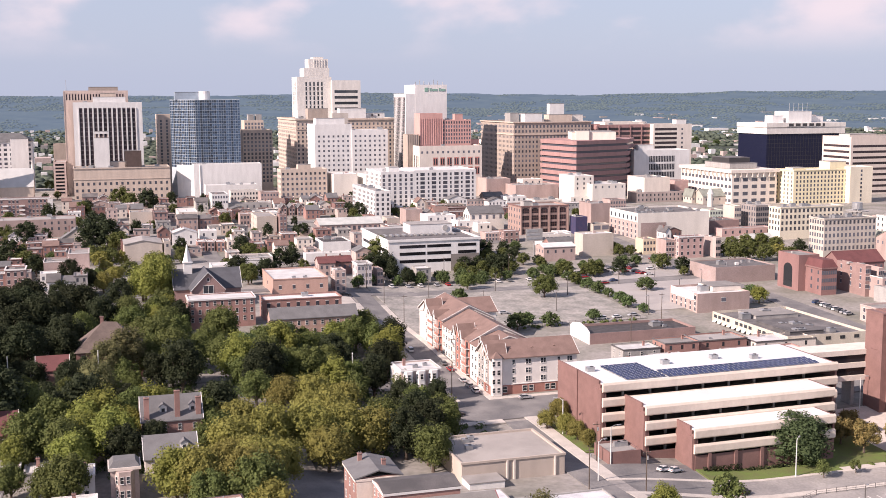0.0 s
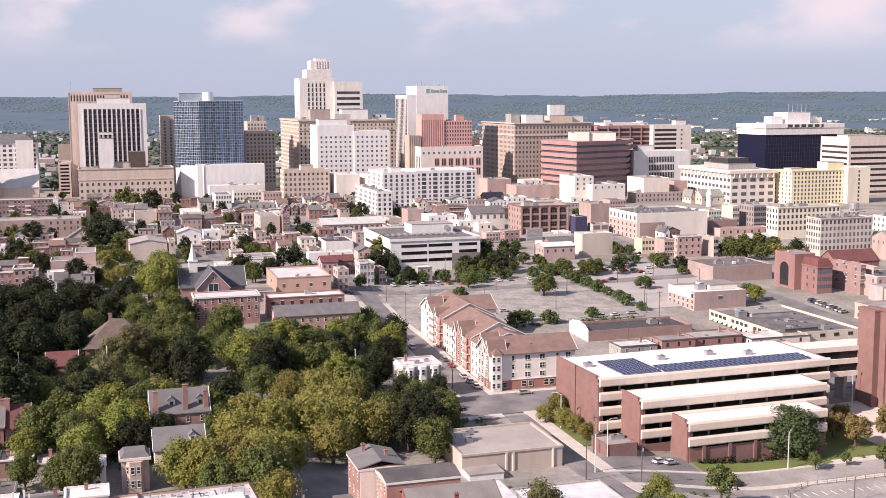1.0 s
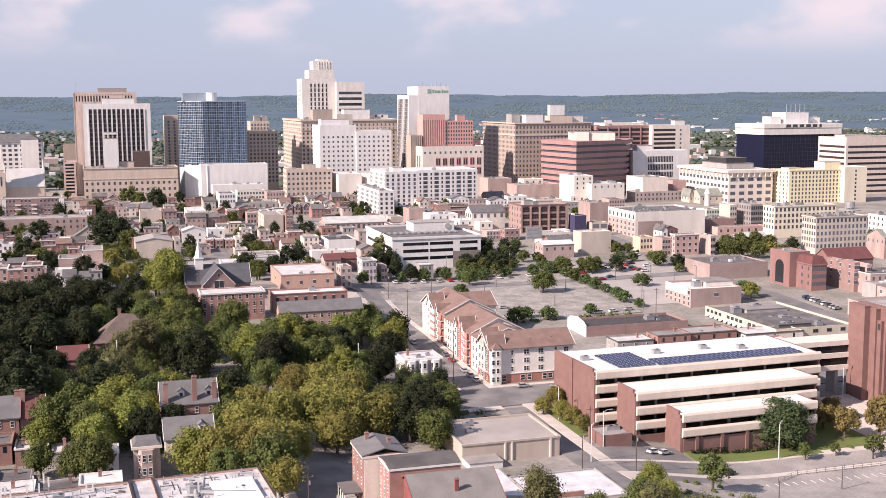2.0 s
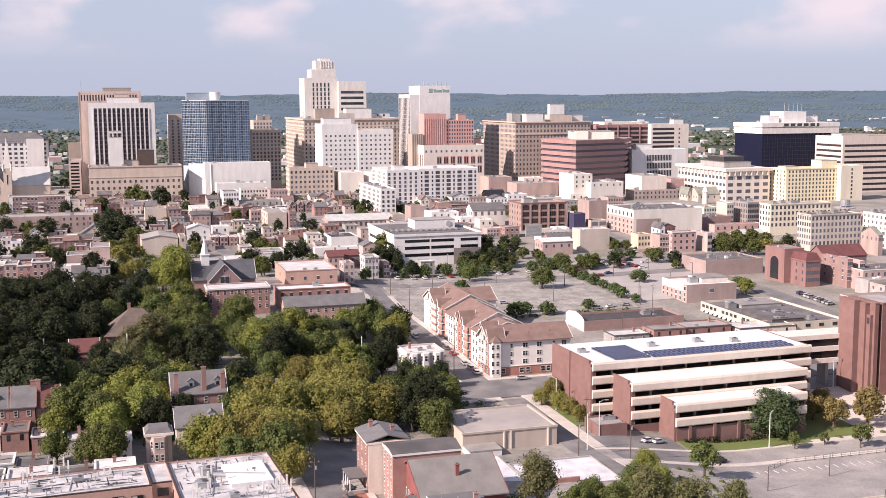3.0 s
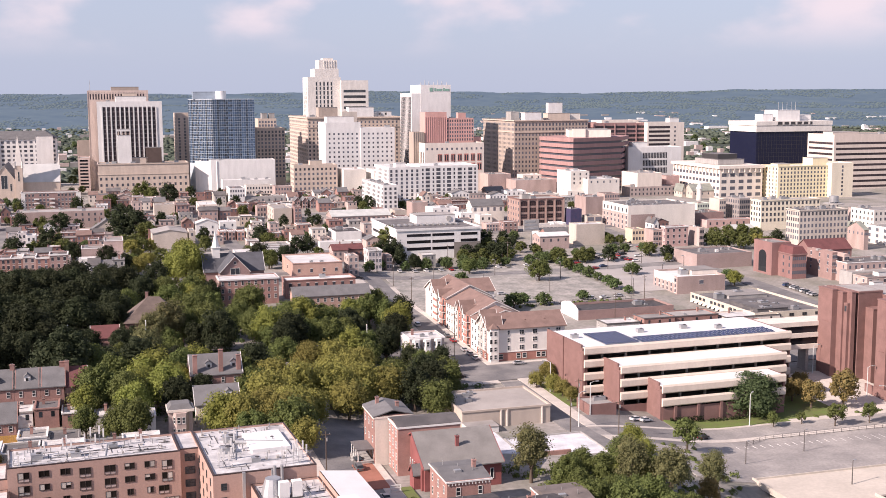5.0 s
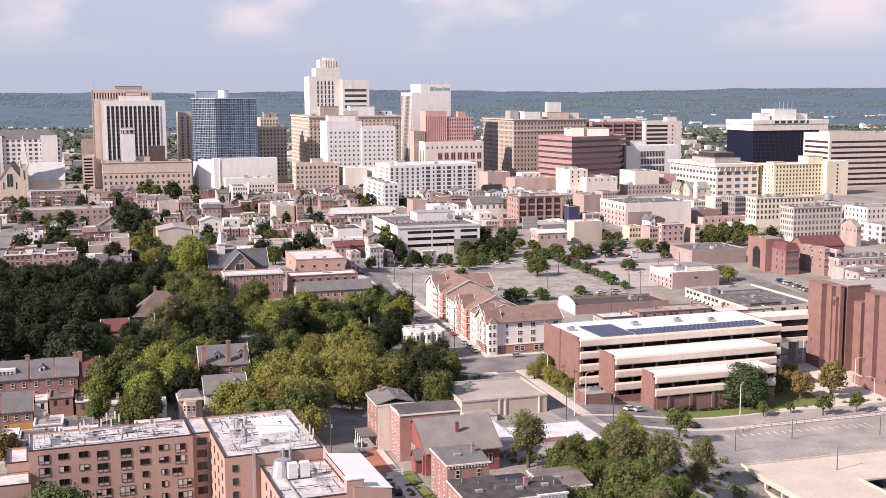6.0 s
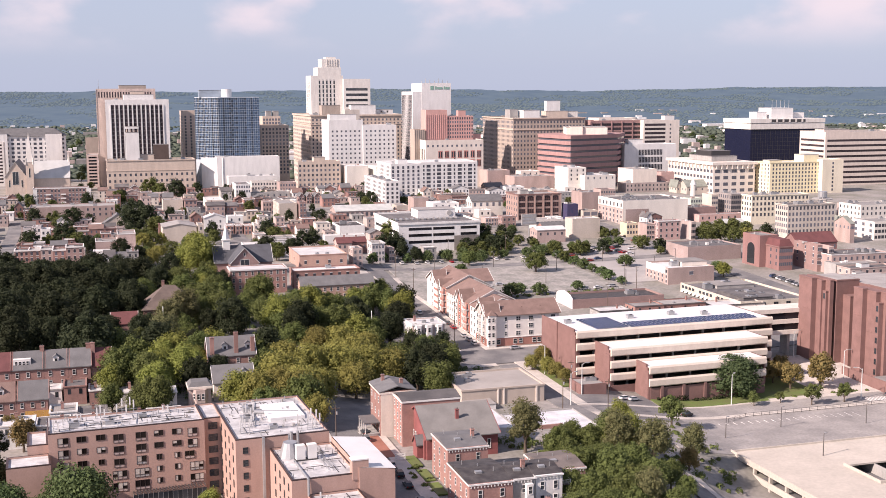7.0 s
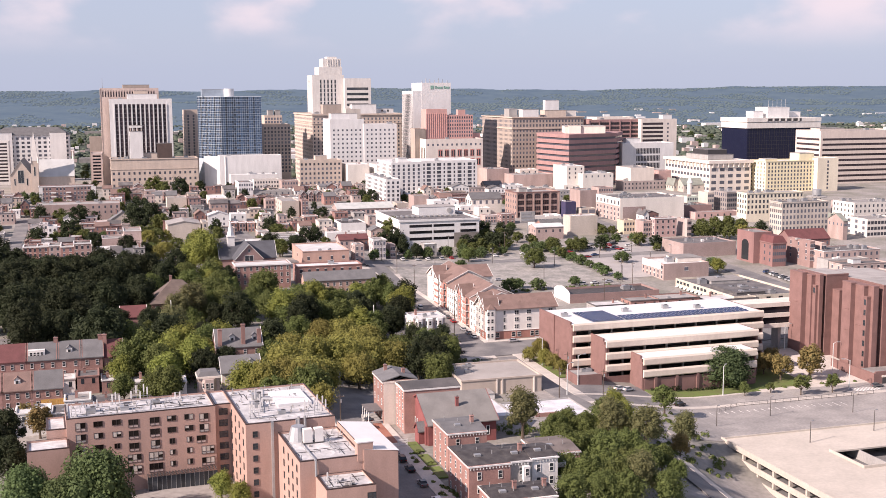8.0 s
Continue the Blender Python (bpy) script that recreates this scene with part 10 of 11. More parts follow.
def hazy_hill_canopy():
    """The unbroken tree tops of the far hills; a blue glow stands in for miles of summer haze."""
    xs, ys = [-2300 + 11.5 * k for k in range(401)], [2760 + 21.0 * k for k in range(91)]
    vs = []
    for y in ys:
        for x in xs:
            if abs(x) > 0.52 * y:
                vs.append((x, y, land_z(x, y) - 2))
                continue
            tops = noise.noise((x / 21, y / 30, 2.2)) * 2.2 + noise.noise((x / 90, y / 110, 8.2)) * 4.5
            vs.append((x, y, land_z(x, y) + tops - 9.0 * (1 - ease(2760, 2960, y))))
    n = len(xs)
    fs = [(j * n + i, j * n + i + 1, (j + 1) * n + i + 1, (j + 1) * n + i) for j in range(len(ys) - 1) for i in range(n - 1)]
    m = bpy.data.materials.new("hazy_hill_canopy")
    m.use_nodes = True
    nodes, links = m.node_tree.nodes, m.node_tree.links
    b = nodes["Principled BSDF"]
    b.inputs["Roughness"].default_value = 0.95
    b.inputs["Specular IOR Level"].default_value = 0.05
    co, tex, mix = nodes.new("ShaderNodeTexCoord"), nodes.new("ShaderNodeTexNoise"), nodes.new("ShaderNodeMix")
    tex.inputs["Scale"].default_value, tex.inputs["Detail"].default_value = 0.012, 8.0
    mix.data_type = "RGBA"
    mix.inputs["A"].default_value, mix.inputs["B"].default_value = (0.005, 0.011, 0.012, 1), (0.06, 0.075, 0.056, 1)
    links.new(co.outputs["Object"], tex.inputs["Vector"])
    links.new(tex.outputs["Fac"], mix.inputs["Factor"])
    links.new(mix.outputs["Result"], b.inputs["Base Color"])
    # blue emission paints the haze that lies over the hills
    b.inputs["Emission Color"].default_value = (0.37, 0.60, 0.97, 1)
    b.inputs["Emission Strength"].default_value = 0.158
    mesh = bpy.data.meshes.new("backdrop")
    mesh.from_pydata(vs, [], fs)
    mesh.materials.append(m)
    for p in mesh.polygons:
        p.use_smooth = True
    tagged(new("backdrop", mesh), "unbroken woods on far hills with a blue haze glow", "hills", kind="structure")


# haze beyond the city is mixed into this paler, greyed green
FARLEAF = leafy("hazy_far_leaves", (0.13, 0.16, 0.12), (0.075, 0.10, 0.078))
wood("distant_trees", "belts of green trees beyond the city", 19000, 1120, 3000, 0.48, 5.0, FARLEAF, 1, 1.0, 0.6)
hazy_hill_canopy()
SLOPELEAF = leafy("hazy_slope_leaves", (0.05, 0.068, 0.042), (0.024, 0.036, 0.026), thinness=0.0)
# the leaves glow faintly blue in place of haze over the slopes
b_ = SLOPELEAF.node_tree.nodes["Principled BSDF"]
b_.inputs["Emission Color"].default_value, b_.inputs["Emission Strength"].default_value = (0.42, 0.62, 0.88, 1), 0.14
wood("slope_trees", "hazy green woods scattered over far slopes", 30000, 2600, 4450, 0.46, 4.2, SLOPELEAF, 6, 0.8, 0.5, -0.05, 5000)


# ---- trees ----
def crown_mesh(seed, radius, high, leaves, size, lobes):
    """A crown of lobes, each a loose shell of small leaf clumps over a ragged core, with gaps between them."""
    r = random.Random(seed)
    bm = bmesh.new()
    centres = []
    for k in range(lobes):
        a, up = 2 * math.pi * (k * 0.618 + r.random() * 0.1), (k + 0.5) / lobes
        spread = radius * (0.70 * math.sqrt(max(0.05, 1 - (up * 1.5 - 0.55) ** 2)))
        centres.append((Vector((spread * math.cos(a) * r.uniform(0.55, 1.1), spread * math.sin(a) * r.uniform(0.55, 1.1), high * (0.14 + 0.72 * up))),
                        radius * r.choice((0.26, 0.34, 0.42, 0.52)) * r.uniform(0.85, 1.15) * (1.0 - 0.2 * up)))
    for c, rad in centres:
        core = bmesh.ops.create_icosphere(bm, subdivisions=1, radius=rad * 0.55, matrix=Matrix.Translation(c))["verts"]
        for v in core:
            v.co = c + (v.co - c) * r.uniform(0.7, 1.2)
    per = leaves // lobes
    for c, rad in centres:
        for _ in range(per):
            n = Vector((r.gauss(0, 1), r.gauss(0, 1), r.gauss(0.3, 1))).normalized()
            p = c + n * rad * (0.66 + 0.56 * r.random() ** 1.3)
            n2 = (n + Vector((r.gauss(0, .5), r.gauss(0, .5), r.gauss(0.25, .5)))).normalized()
            t = n2.cross(Vector((r.gauss(0, 1), r.gauss(0, 1), r.gauss(0, 1)))).normalized()
            b = n2.cross(t)
            s = size * r.uniform(0.5, 1.5)
            bm.faces.new([bm.verts.new(p + t * s * x + b * s * y - n2 * s * z) for x, y, z in ((-0.75, -0.5, 0.2), (0.8, -0.35, 0.05), (-0.05, 0.85, 0.2))])
    return bm


def trunk_mesh(seed, radius, clear, high):
    r = random.Random(seed)
    bm = bmesh.new()
    base = max(0.14, radius * 0.075)
    tube(bm, (0, 0, -0.6), (0, 0, clear), base * 1.25, base * 0.8, 7)
    for k in range(6):
        a = 2 * math.pi * k / 6 + r.random()
        e = Vector((math.cos(a) * radius * 0.55, math.sin(a) * radius * 0.55, clear + high * r.uniform(0.3, 0.6)))
        tube(bm, (0, 0, clear * r.uniform(0.75, 1.0)), e, base * 0.5, base * 0.14, 5)
    tube(bm, (0, 0, clear), (0.2, 0.1, clear + high * 0.7), base * 0.75, base * 0.15, 5)
    return bm


KINDS = {}


def tree_kind(key, label, leaf, radius, clear, high, leaves, size, lobes, seeds=3, name="tree", group="shade trees"):
    KINDS[key] = []
    for k in range(seeds):
        root = tagged(new(name, to_mesh("trunk", trunk_mesh(k + 7, radius, clear, high), BARK)), label, "tree", group)
        part("crown", crown_mesh(k * 13 + len(KINDS), radius, high, leaves, size, lobes), leaf, root, at=pose(0, 0, clear))
        KINDS[key].append([root, False])


RNG = random.Random(11)


GROVES = {}
FARTREES = 570.0


def tree(key, x, y, size=1.0, tall=1.0):
    if y > FARTREES:
        GROVES.setdefault(key, []).append((x, y, size, tall, RNG.uniform(0, 6.28)))
        return None
    kind = RNG.choice(KINDS[key])
    m = pose(x, y, ground_z(x, y) - 0.1, 0, 0, RNG.uniform(0, 360))
    if kind[1]:
        ob = copy_thing(kind[0], m)
    else:
        ob, kind[1] = kind[0], True
        ob.matrix_basis = m
    ob.scale = (size, size, size * tall)
    return ob


# unit sizes: the crown's radius and height in metres
tree_kind("green", "broad leafy green shade tree in a yard", LEAF, 5.4, 2.2, 9.6, 6400, 0.29, 20)
tree_kind("deep", "tall dense dark green shade tree", LEAFD, 5.4, 2.2, 11.5, 6400, 0.29, 20, seeds=4)
tree_kind("yellow", "broad yellow-green tree in full leaf", LEAFY, 5.4, 2.2, 9.6, 6400, 0.29, 20, seeds=2)
tree_kind("olive", "wide olive-brown street tree with spreading crown", LEAFO, 6.2, 2.6, 9.4, 8400, 0.29, 26)
tree_kind("open", "tall thin-crowned tree with gaps between its limbs", LEAFT, 5.6, 4.0, 10.0, 5200, 0.26, 22, seeds=1)
tree_kind("maple", "big round dense green maple in a garden", LEAFM, 5.0, 0.8, 9.0, 11000, 0.24, 26, seeds=2)
tree_kind("bronze", "round tree with bronze early autumn leaves", LEAFB, 3.0, 1.6, 4.6, 2800, 0.22, 14, seeds=2, name="street_tree", group="street trees")
tree_kind("round", "dense round dark green lawn tree", LEAFR, 4.8, 0.4, 9.2, 15000, 0.24, 44, seeds=1)
tree_kind("street", "small young green street tree", LEAF, 2.4, 1.7, 4.2, 1600, 0.22, 10, name="street_tree", group="street trees")
tree_kind("distant", "green tree between the city blocks", LEAFM, 4.7, 1.0, 6.6, 1100, 0.52, 13, name="yard_tree", group="trees between houses")


def shrubbery(name, label, patches, leaf, seed):
    """Low ragged bushes and undergrowth in yards and along fences, past counting."""
    r = random.Random(seed)
    vs, fs = [], []
    for u0, u1, v0, v1, n, size in patches:
        for _ in range(n):
            u, v = r.uniform(u0, u1), r.uniform(v0, v1)
            x, y = xy(u, v)
            z, rad = ground_z(x, y), size * r.uniform(0.5, 1.3)
            for _ in range(46):
                d = Vector((r.gauss(0, 1), r.gauss(0, 1), abs(r.gauss(0.2, 0.8)))).normalized()
                p = Vector((x, y, z)) + d * rad * r.uniform(0.6, 1.1)
                t = d.cross(Vector((r.gauss(0, 1), r.gauss(0, 1), r.gauss(0, 1)))).normalized()
                b, s = d.cross(t), r.uniform(0.2, 0.5)
                k = len(vs)
                vs += [p - t * s - b * s * 0.5, p + t * s - b * s * 0.4, p + b * s]
                fs.append((k, k + 1, k + 2))
    mesh = bpy.data.meshes.new(name)
    mesh.from_pydata(vs, [], fs)
    mesh.materials.append(leaf)
    tagged(new(name, mesh), label, "bushes", kind="stuff")


shrubbery("undergrowth", "dense bushes and saplings under the wood", ((-60, 110, 384, 440, 240, 2.2), (-75, 38, 311, 328, 110, 1.8), (-5, 38, 283, 297, 40, 1.6), (52, 112, 305, 326, 90, 2.0), (-30, 110, 353, 370, 120, 2.2)), LEAFM, 4)
shrubbery("shrubs", "mixed green shrubs round houses and car parks", ((80, 118, 205, 230, 60, 1.5), (120, 150, 195, 225, 60, 1.3), (128, 152, 226, 250, 24, 1.0), (-92, -35, 262, 274, 30, 1.3), (52, 57, 160, 212, 26, 0.8), (130, 230, 443, 446, 30, 1.0), (206, 240, 270, 272, 16, 0.8)), LEAF, 5)
tree("olive", -57.7, 280.4, 1.2)
tree("olive", -51.4, 299.1, 1.26)
tree("olive", -41.7, 305.3, 1.32)
tree("olive", -32.7, 311.2, 1.32)
tree("olive", -25.1, 313.4, 1.2)
tree("olive", -60.5, 256.6, 1.14)
tree("olive", -49.9, 258.7, 1.2)
tree("olive", -44.4, 274.6, 1.08)
tree("olive", -45.8, 341.6, 1.14)
tree("olive", -54.0, 340.2, 0.96)
tree("olive", -36.5, 341.9, 1.08)
tree("olive", -56.3, 256.7, 0.96)
tree("olive", -35.3, 297.4, 1.08)
tree("deep", -10.8, 320.4, 1.12)
tree("deep", -8.4, 361.0, 0.75, 1.00)
tree("deep", -9.4, 307.6, 0.88)
tree("deep", -19.4, 354.9, 0.84, 1.00)
tree("deep", -29.3, 373.5, 1.12)
tree("deep", -42.1, 391.1, 1.0)
tree("deep", -27.3, 396.2, 1.12)
tree("green", -107.7, 279.5, 1.26)
tree("green", -107.3, 293.7, 1.26)
tree("green", -112.8, 281.3, 0.96)
tree("green", -90.2, 254.8, 1.08)
tree("green", -94.6, 255.1, 0.84)
tree("green", -70.0, 303.3, 1.2)
tree("green", -67.7, 317.1, 1.08)
tree("green", -64.5, 293.5, 1.08)
tree("yellow", -95.9, 296.4, 1.32)
tree("yellow", -87.5, 281.4, 1.2)
tree("yellow", -87.3, 295.6, 0.96)
tree("deep", -169.2, 340.9, 1.62)
tree("deep", -184.7, 409.9, 1.62)
tree("deep", -152.4, 340.9, 1.62)
tree("deep", -167.5, 409.7, 1.62)
tree("deep", -171.2, 451.6, 1.05, 1.00)
tree("deep", -142.7, 366.5, 1.5)
tree("deep", -201.2, 433.4, 1.21, 1.00)
tree("deep", -142.8, 334.3, 1.25)
tree("deep", -147.5, 316.2, 1.25)
tree("deep", -149.3, 413.8, 1.5)
tree("deep", -147.4, 442.0, 1.24, 1.00)
tree("deep", -130.6, 370.4, 1.25)
tree("deep", -171.8, 366.6, 1.5)
tree("deep", -189.8, 451.7, 1.05, 1.00)
tree("deep", -150.2, 365.5, 1.38)
tree("deep", -157.2, 396.9, 1.5)
tree("deep", -193.5, 398.5, 1.62)
tree("deep", -154.7, 311.8, 1.38)
tree("deep", -134.4, 422.2, 1.25)
tree("deep", -160.2, 463.3, 1.00, 1.00)
tree("deep", -161.6, 378.8, 1.5)
tree("deep", -196.4, 451.7, 1.05, 1.00)
tree("deep", -141.6, 469.3, 1.12)
tree("yellow", -138.7, 496.7, 1.26)
tree("yellow", -145.8, 547.8, 1.26)
tree("yellow", -129.2, 492.8, 1.15)
tree("green", -117.5, 435.8, 1.2)
tree("green", -103.8, 401.6, 1.2)
tree("green", -87.1, 360.0, 1.08)
tree("green", -92.5, 359.9, 1.08)
tree("green", -90.1, 398.7, 0.96)
tree("green", -79.2, 377.0, 1.08)
tree("green", -65.8, 378.4, 1.2)
tree("green", -67.9, 409.4, 0.97, 1.00)
tree("green", -54.6, 398.4, 1.08)
tree("green", -40.5, 428.1, 1.2)
tree("green", -46.1, 384.7, 1.08)
tree("green", -32.9, 426.1, 1.08)
tree("green", -44.0, 411.6, 0.96)
tree("green", -98.8, 444.6, 0.67, 0.93)
tree("green", -69.2, 357.2, 0.96)
tree("green", -58.2, 372.4, 1.08)
tree("green", -113.3, 401.6, 1.2)
tree("green", -117.0, 383.1, 1.08)
tree("green", -62.6, 342.3, 0.96)
tree("green", -35.8, 371.2, 1.08)
tree("green", -27.0, 432.5, 0.82, 1.00)
tree("maple", -82.4, 164.7, 1.7)
tree("maple", -97.6, 161.0, 1.4)
tree("maple", -89.2, 160.0, 1.2)
tree("deep", -122.8, 212.2, 1.0)
tree("deep", -112.3, 187.8, 1.0)
tree("deep", -120.4, 197.1, 1.0)
tree("yellow", -57.1, 178.5, 0.6)
tree("yellow", -51.8, 174.8, 0.5)
tree("bronze", -120.0, 229.2, 1.5)
tree("bronze", -127.6, 238.4, 1.1)
tree("olive", -48.6, 259.7, 1.0)
tree("olive", -52.0, 273.3, 1.05)
tree("olive", -43.0, 248.9, 0.9)
tree("open", 17.6, 230.6, 1.05)
tree("green", 24.7, 224.8, 0.60)
tree("green", 34.7, 227.1, 0.75)
tree("green", 41.7, 242.4, 0.75)
tree("green", 30.3, 205.2, 0.80)
tree("green", 41.5, 210.8, 0.75)
tree("green", 41.6, 192.2, 0.80)
tree("green", 26.2, 186.9, 0.80)
tree("green", 49.6, 233.6, 0.60)
tree("green", 33.7, 173.6, 0.80)
tree("green", 30.2, 232.8, 0.70)
tree("green", 35.9, 208.4, 0.80)
tree("green", 37.8, 190.3, 0.80)
tree("green", 47.3, 208.0, 0.60)
tree("green", 39.5, 174.4, 0.80)
tree("green", 27.7, 227.0, 0.5)
tree("green", 31.6, 185.2, 0.85)
tree("green", 26.6, 171.7, 0.80)
tree("yellow", 39.2, 227.6, 0.60)
tree("yellow", 45.2, 215.6, 0.50)
tree("yellow", 46.9, 260.1, 0.70)
tree("yellow", 48.2, 245.8, 0.65)
tree("open", 42.0, 224.0, 1.00)
tree("green", 49.4, 177.6, 0.80)
tree("green", 28.4, 216.3, 0.7)
tree("green", 26.7, 224.1, 0.8)
tree("round", 95.8, 325.3, 2.05, 0.72)
tree("bronze", 117.7, 332.8, 1.61)
tree("bronze", 128.6, 333.7, 2.1)
tree("bronze", 117.6, 347.7, 1.36)
tree("street", 65.6, 277.5, 1.76)
tree("street", 99.6, 311.8, 0.94)
tree("street", 109.6, 315.5, 0.72)
tree("street", 119.6, 313.0, 1.35)
tree("street", 131.8, 316.7, 1.22)
tree("olive", 29.5, 347.6, 0.62)
tree("olive", 25.3, 340.1, 0.5)
tree("olive", 33.4, 329.5, 0.5)
tree("olive", 30.7, 334.1, 0.55)
tree("olive", 35.9, 322.9, 0.45)
tree("deep", -184.6, 534.0, 1.0)
tree("green", -45.6, 617.7, 1.5)
tree("green", 15.1, 604.9, 1.07, 0.82)
tree("green", 52.1, 589.9, 0.98, 0.82)
tree("green", 66.8, 591.6, 0.98, 0.82)
tree("green", 105.1, 609.1, 0.98, 0.82)
tree("green", 37.7, 536.6, 1.17, 0.82)
tree("green", 1.8, 557.4, 0.88, 0.82)
tree("deep", -39.2, 599.7, 1.0)
tree("deep", 10.8, 634.6, 1.17, 0.82)
tree("deep", 20.5, 597.5, 1.07, 0.82)
tree("deep", 80.2, 594.6, 0.88, 0.82)
tree("deep", 113.5, 599.8, 0.88, 0.82)
tree("deep", -28.1, 569.0, 0.7)
tree("yellow", -142.6, 525.2, 1.44, 1.00)
tree("yellow", -102.2, 548.7, 0.8)
tree("yellow", 134.9, 524.9, 0.78, 0.82)
tree("distant", 22.3, 472.8, 1.17, 0.82)
tree("distant", 36.3, 480.6, 0.88, 0.82)
tree("distant", 134.9, 539.4, 0.88, 0.82)
tree("distant", -1.3, 566.8, 0.7)
tree("distant", 8.2, 573.3, 0.78, 0.82)
tree("distant", -50.6, 548.0, 0.8)
tree("distant", -878.0, 2372.0, 1.68)
tree("distant", -714.0, 1999.3, 1.56)
tree("distant", -760.3, 2167.0, 1.68)
tree("distant", 488.0, 2265.5, 1.76, 0.82)
tree("distant", 429.0, 2080.0, 1.76, 0.82)
tree("distant", 468.6, 2372.2, 1.76, 0.82)
tree("distant", 328.4, 1219.4, 1.29, 0.82)
tree("distant", 79.2, 506.0, 0.61, 0.82)
tree("distant", 74.0, 516.5, 0.84, 0.82)
tree("distant", 72.0, 526.3, 0.79, 0.82)
tree("distant", 67.9, 538.7, 0.65, 0.82)
tree("distant", 64.1, 549.3, 0.83, 0.82)
tree("distant", 60.7, 563.1, 0.77, 0.82)
tree("distant", 56.8, 571.6, 0.59, 0.82)
tree("distant", 52.1, 583.5, 0.70, 0.82)
tree("distant", 48.5, 596.8, 0.76, 0.82)
tree("distant", 46.0, 605.8, 0.59, 0.82)
tree("distant", -46.5, 561.4, 0.78)
tree("distant", -32.8, 567.0, 0.66)
tree("distant", -21.9, 570.8, 0.86)
tree("distant", -10.4, 574.4, 0.88)
tree("distant", -1.2, 577.9, 0.94)
tree("distant", 9.6, 580.9, 0.83, 0.82)
tree("distant", 22.3, 584.6, 0.75, 0.82)
tree("distant", 35.5, 588.8, 0.87, 0.82)
tree("distant", 44.5, 592.5, 0.89, 0.82)
tree("distant", 51.9, 610.0, 0.90, 0.82)
tree("distant", 63.4, 613.6, 0.66, 0.82)
tree("distant", 72.2, 616.9, 0.65, 0.82)
tree("distant", 85.1, 620.2, 0.90, 0.82)
tree("distant", 92.9, 624.2, 0.83, 0.82)
tree("distant", 104.4, 627.0, 0.81, 0.82)
tree("distant", -2.6, 493.3, 0.94)
tree("distant", 26.8, 484.0, 0.80, 0.82)
tree("distant", 55.9, 491.3, 0.76, 0.82)
tree("distant", -2.3, 525.0, 0.90)
tree("distant", 88.0, 554.3, 1.05, 0.82)
tree("deep", -222.1, 467.5, 0.83, 0.93)
tree("green", -135.8, 402.4, 1.3)
tree("deep", -187.6, 390.2, 1.48)
tree("deep", -167.6, 438.0, 1.50, 1.00)
tree("deep", -166.6, 429.1, 1.43)
tree("deep", -152.1, 453.9, 1.13, 0.93)
tree("deep", -168.8, 351.3, 1.53)
tree("deep", -181.7, 419.1, 1.17)
tree("deep", -155.4, 356.9, 1.18)
tree("deep", -175.2, 389.3, 1.21)
tree("deep", -166.9, 470.1, 1.08, 0.93)
tree("deep", -177.7, 401.7, 1.66)
tree("deep", -163.6, 357.4, 1.17)
tree("deep", -194.0, 441.3, 1.19, 1.00)
tree("deep", -204.4, 475.0, 0.92, 0.79)
tree("deep", -135.9, 386.2, 1.37)
tree("deep", -143.7, 429.1, 1.43, 1.00)
tree("deep", -151.0, 403.6, 1.56)
tree("green", -117.7, 300.8, 1.41)
tree("deep", -103.3, 306.5, 1.34)
tree("deep", -205.2, 425.6, 1.32, 1.00)
tree("deep", -169.9, 398.5, 1.15)
tree("deep", -145.4, 327.5, 1.14)
tree("deep", -121.5, 291.7, 1.79)
tree("deep", -159.4, 321.8, 1.49)
tree("deep", -207.7, 452.2, 1.08, 0.93)
tree("deep", -170.0, 378.8, 1.16)
tree("deep", -199.7, 465.4, 0.92, 0.93)
tree("deep", -192.3, 471.0, 1.15, 0.71)
tree("deep", -183.5, 440.2, 1.22, 1.00)
tree("deep", -175.1, 443.4, 1.19, 1.00)
tree("deep", -179.4, 464.7, 1.05, 1.00)
tree("green", -45.4, 429.3, 0.87)
tree("green", -91.2, 421.8, 1.05)
tree("deep", -64.1, 352.5, 1.1)
tree("green", -125.8, 426.1, 1.29)
tree("green", -97.1, 384.5, 1.08)
tree("green", -121.5, 460.7, 1.04)
tree("yellow", -40.7, 364.0, 1.2)
tree("yellow", -117.2, 430.1, 0.99)
tree("green", -29.2, 404.6, 0.95)
tree("yellow", -114.0, 424.3, 1.01)
tree("green", -108.0, 408.9, 0.9)
tree("green", -108.4, 398.3, 1.21)
tree("deep", -62.1, 359.8, 1.23)
tree("yellow", -71.7, 365.1, 1.32)
tree("maple", -64.5, 413.2, 1.03)
tree("green", -106.9, 391.0, 0.94)
tree("green", -62.1, 366.7, 1.12)
tree("yellow", -117.9, 449.8, 0.94)
tree("green", -69.8, 395.0, 1.09)
tree("green", -122.4, 417.3, 1.18)
tree("green", -109.1, 418.8, 1.15)
tree("maple", -73.3, 385.7, 1.2)
tree("deep", -26.7, 422.2, 1.19, 1.00)
tree("yellow", -63.0, 392.7, 1.31)
tree("deep", -95.9, 354.6, 0.91)
tree("yellow", -47.7, 419.6, 1.03)
tree("green", -50.1, 369.4, 1.32)
tree("green", -96.8, 376.6, 1.3)
tree("deep", -109.2, 436.3, 0.92)
tree("yellow", -27.0, 413.1, 1.29)
tree("green", -87.1, 412.2, 1.26, 1.00)
tree("yellow", -79.3, 402.7, 0.80, 0.86)
tree("green", -103.5, 415.3, 0.99)
tree("green", -58.9, 418.4, 0.70, 1.00)
tree("green", -25.3, 402.6, 0.88)
tree("green", -74.7, 409.2, 0.68, 0.93)
tree("green", -133.9, 451.9, 0.92)
tree("green", -39.1, 443.7, 1.08)
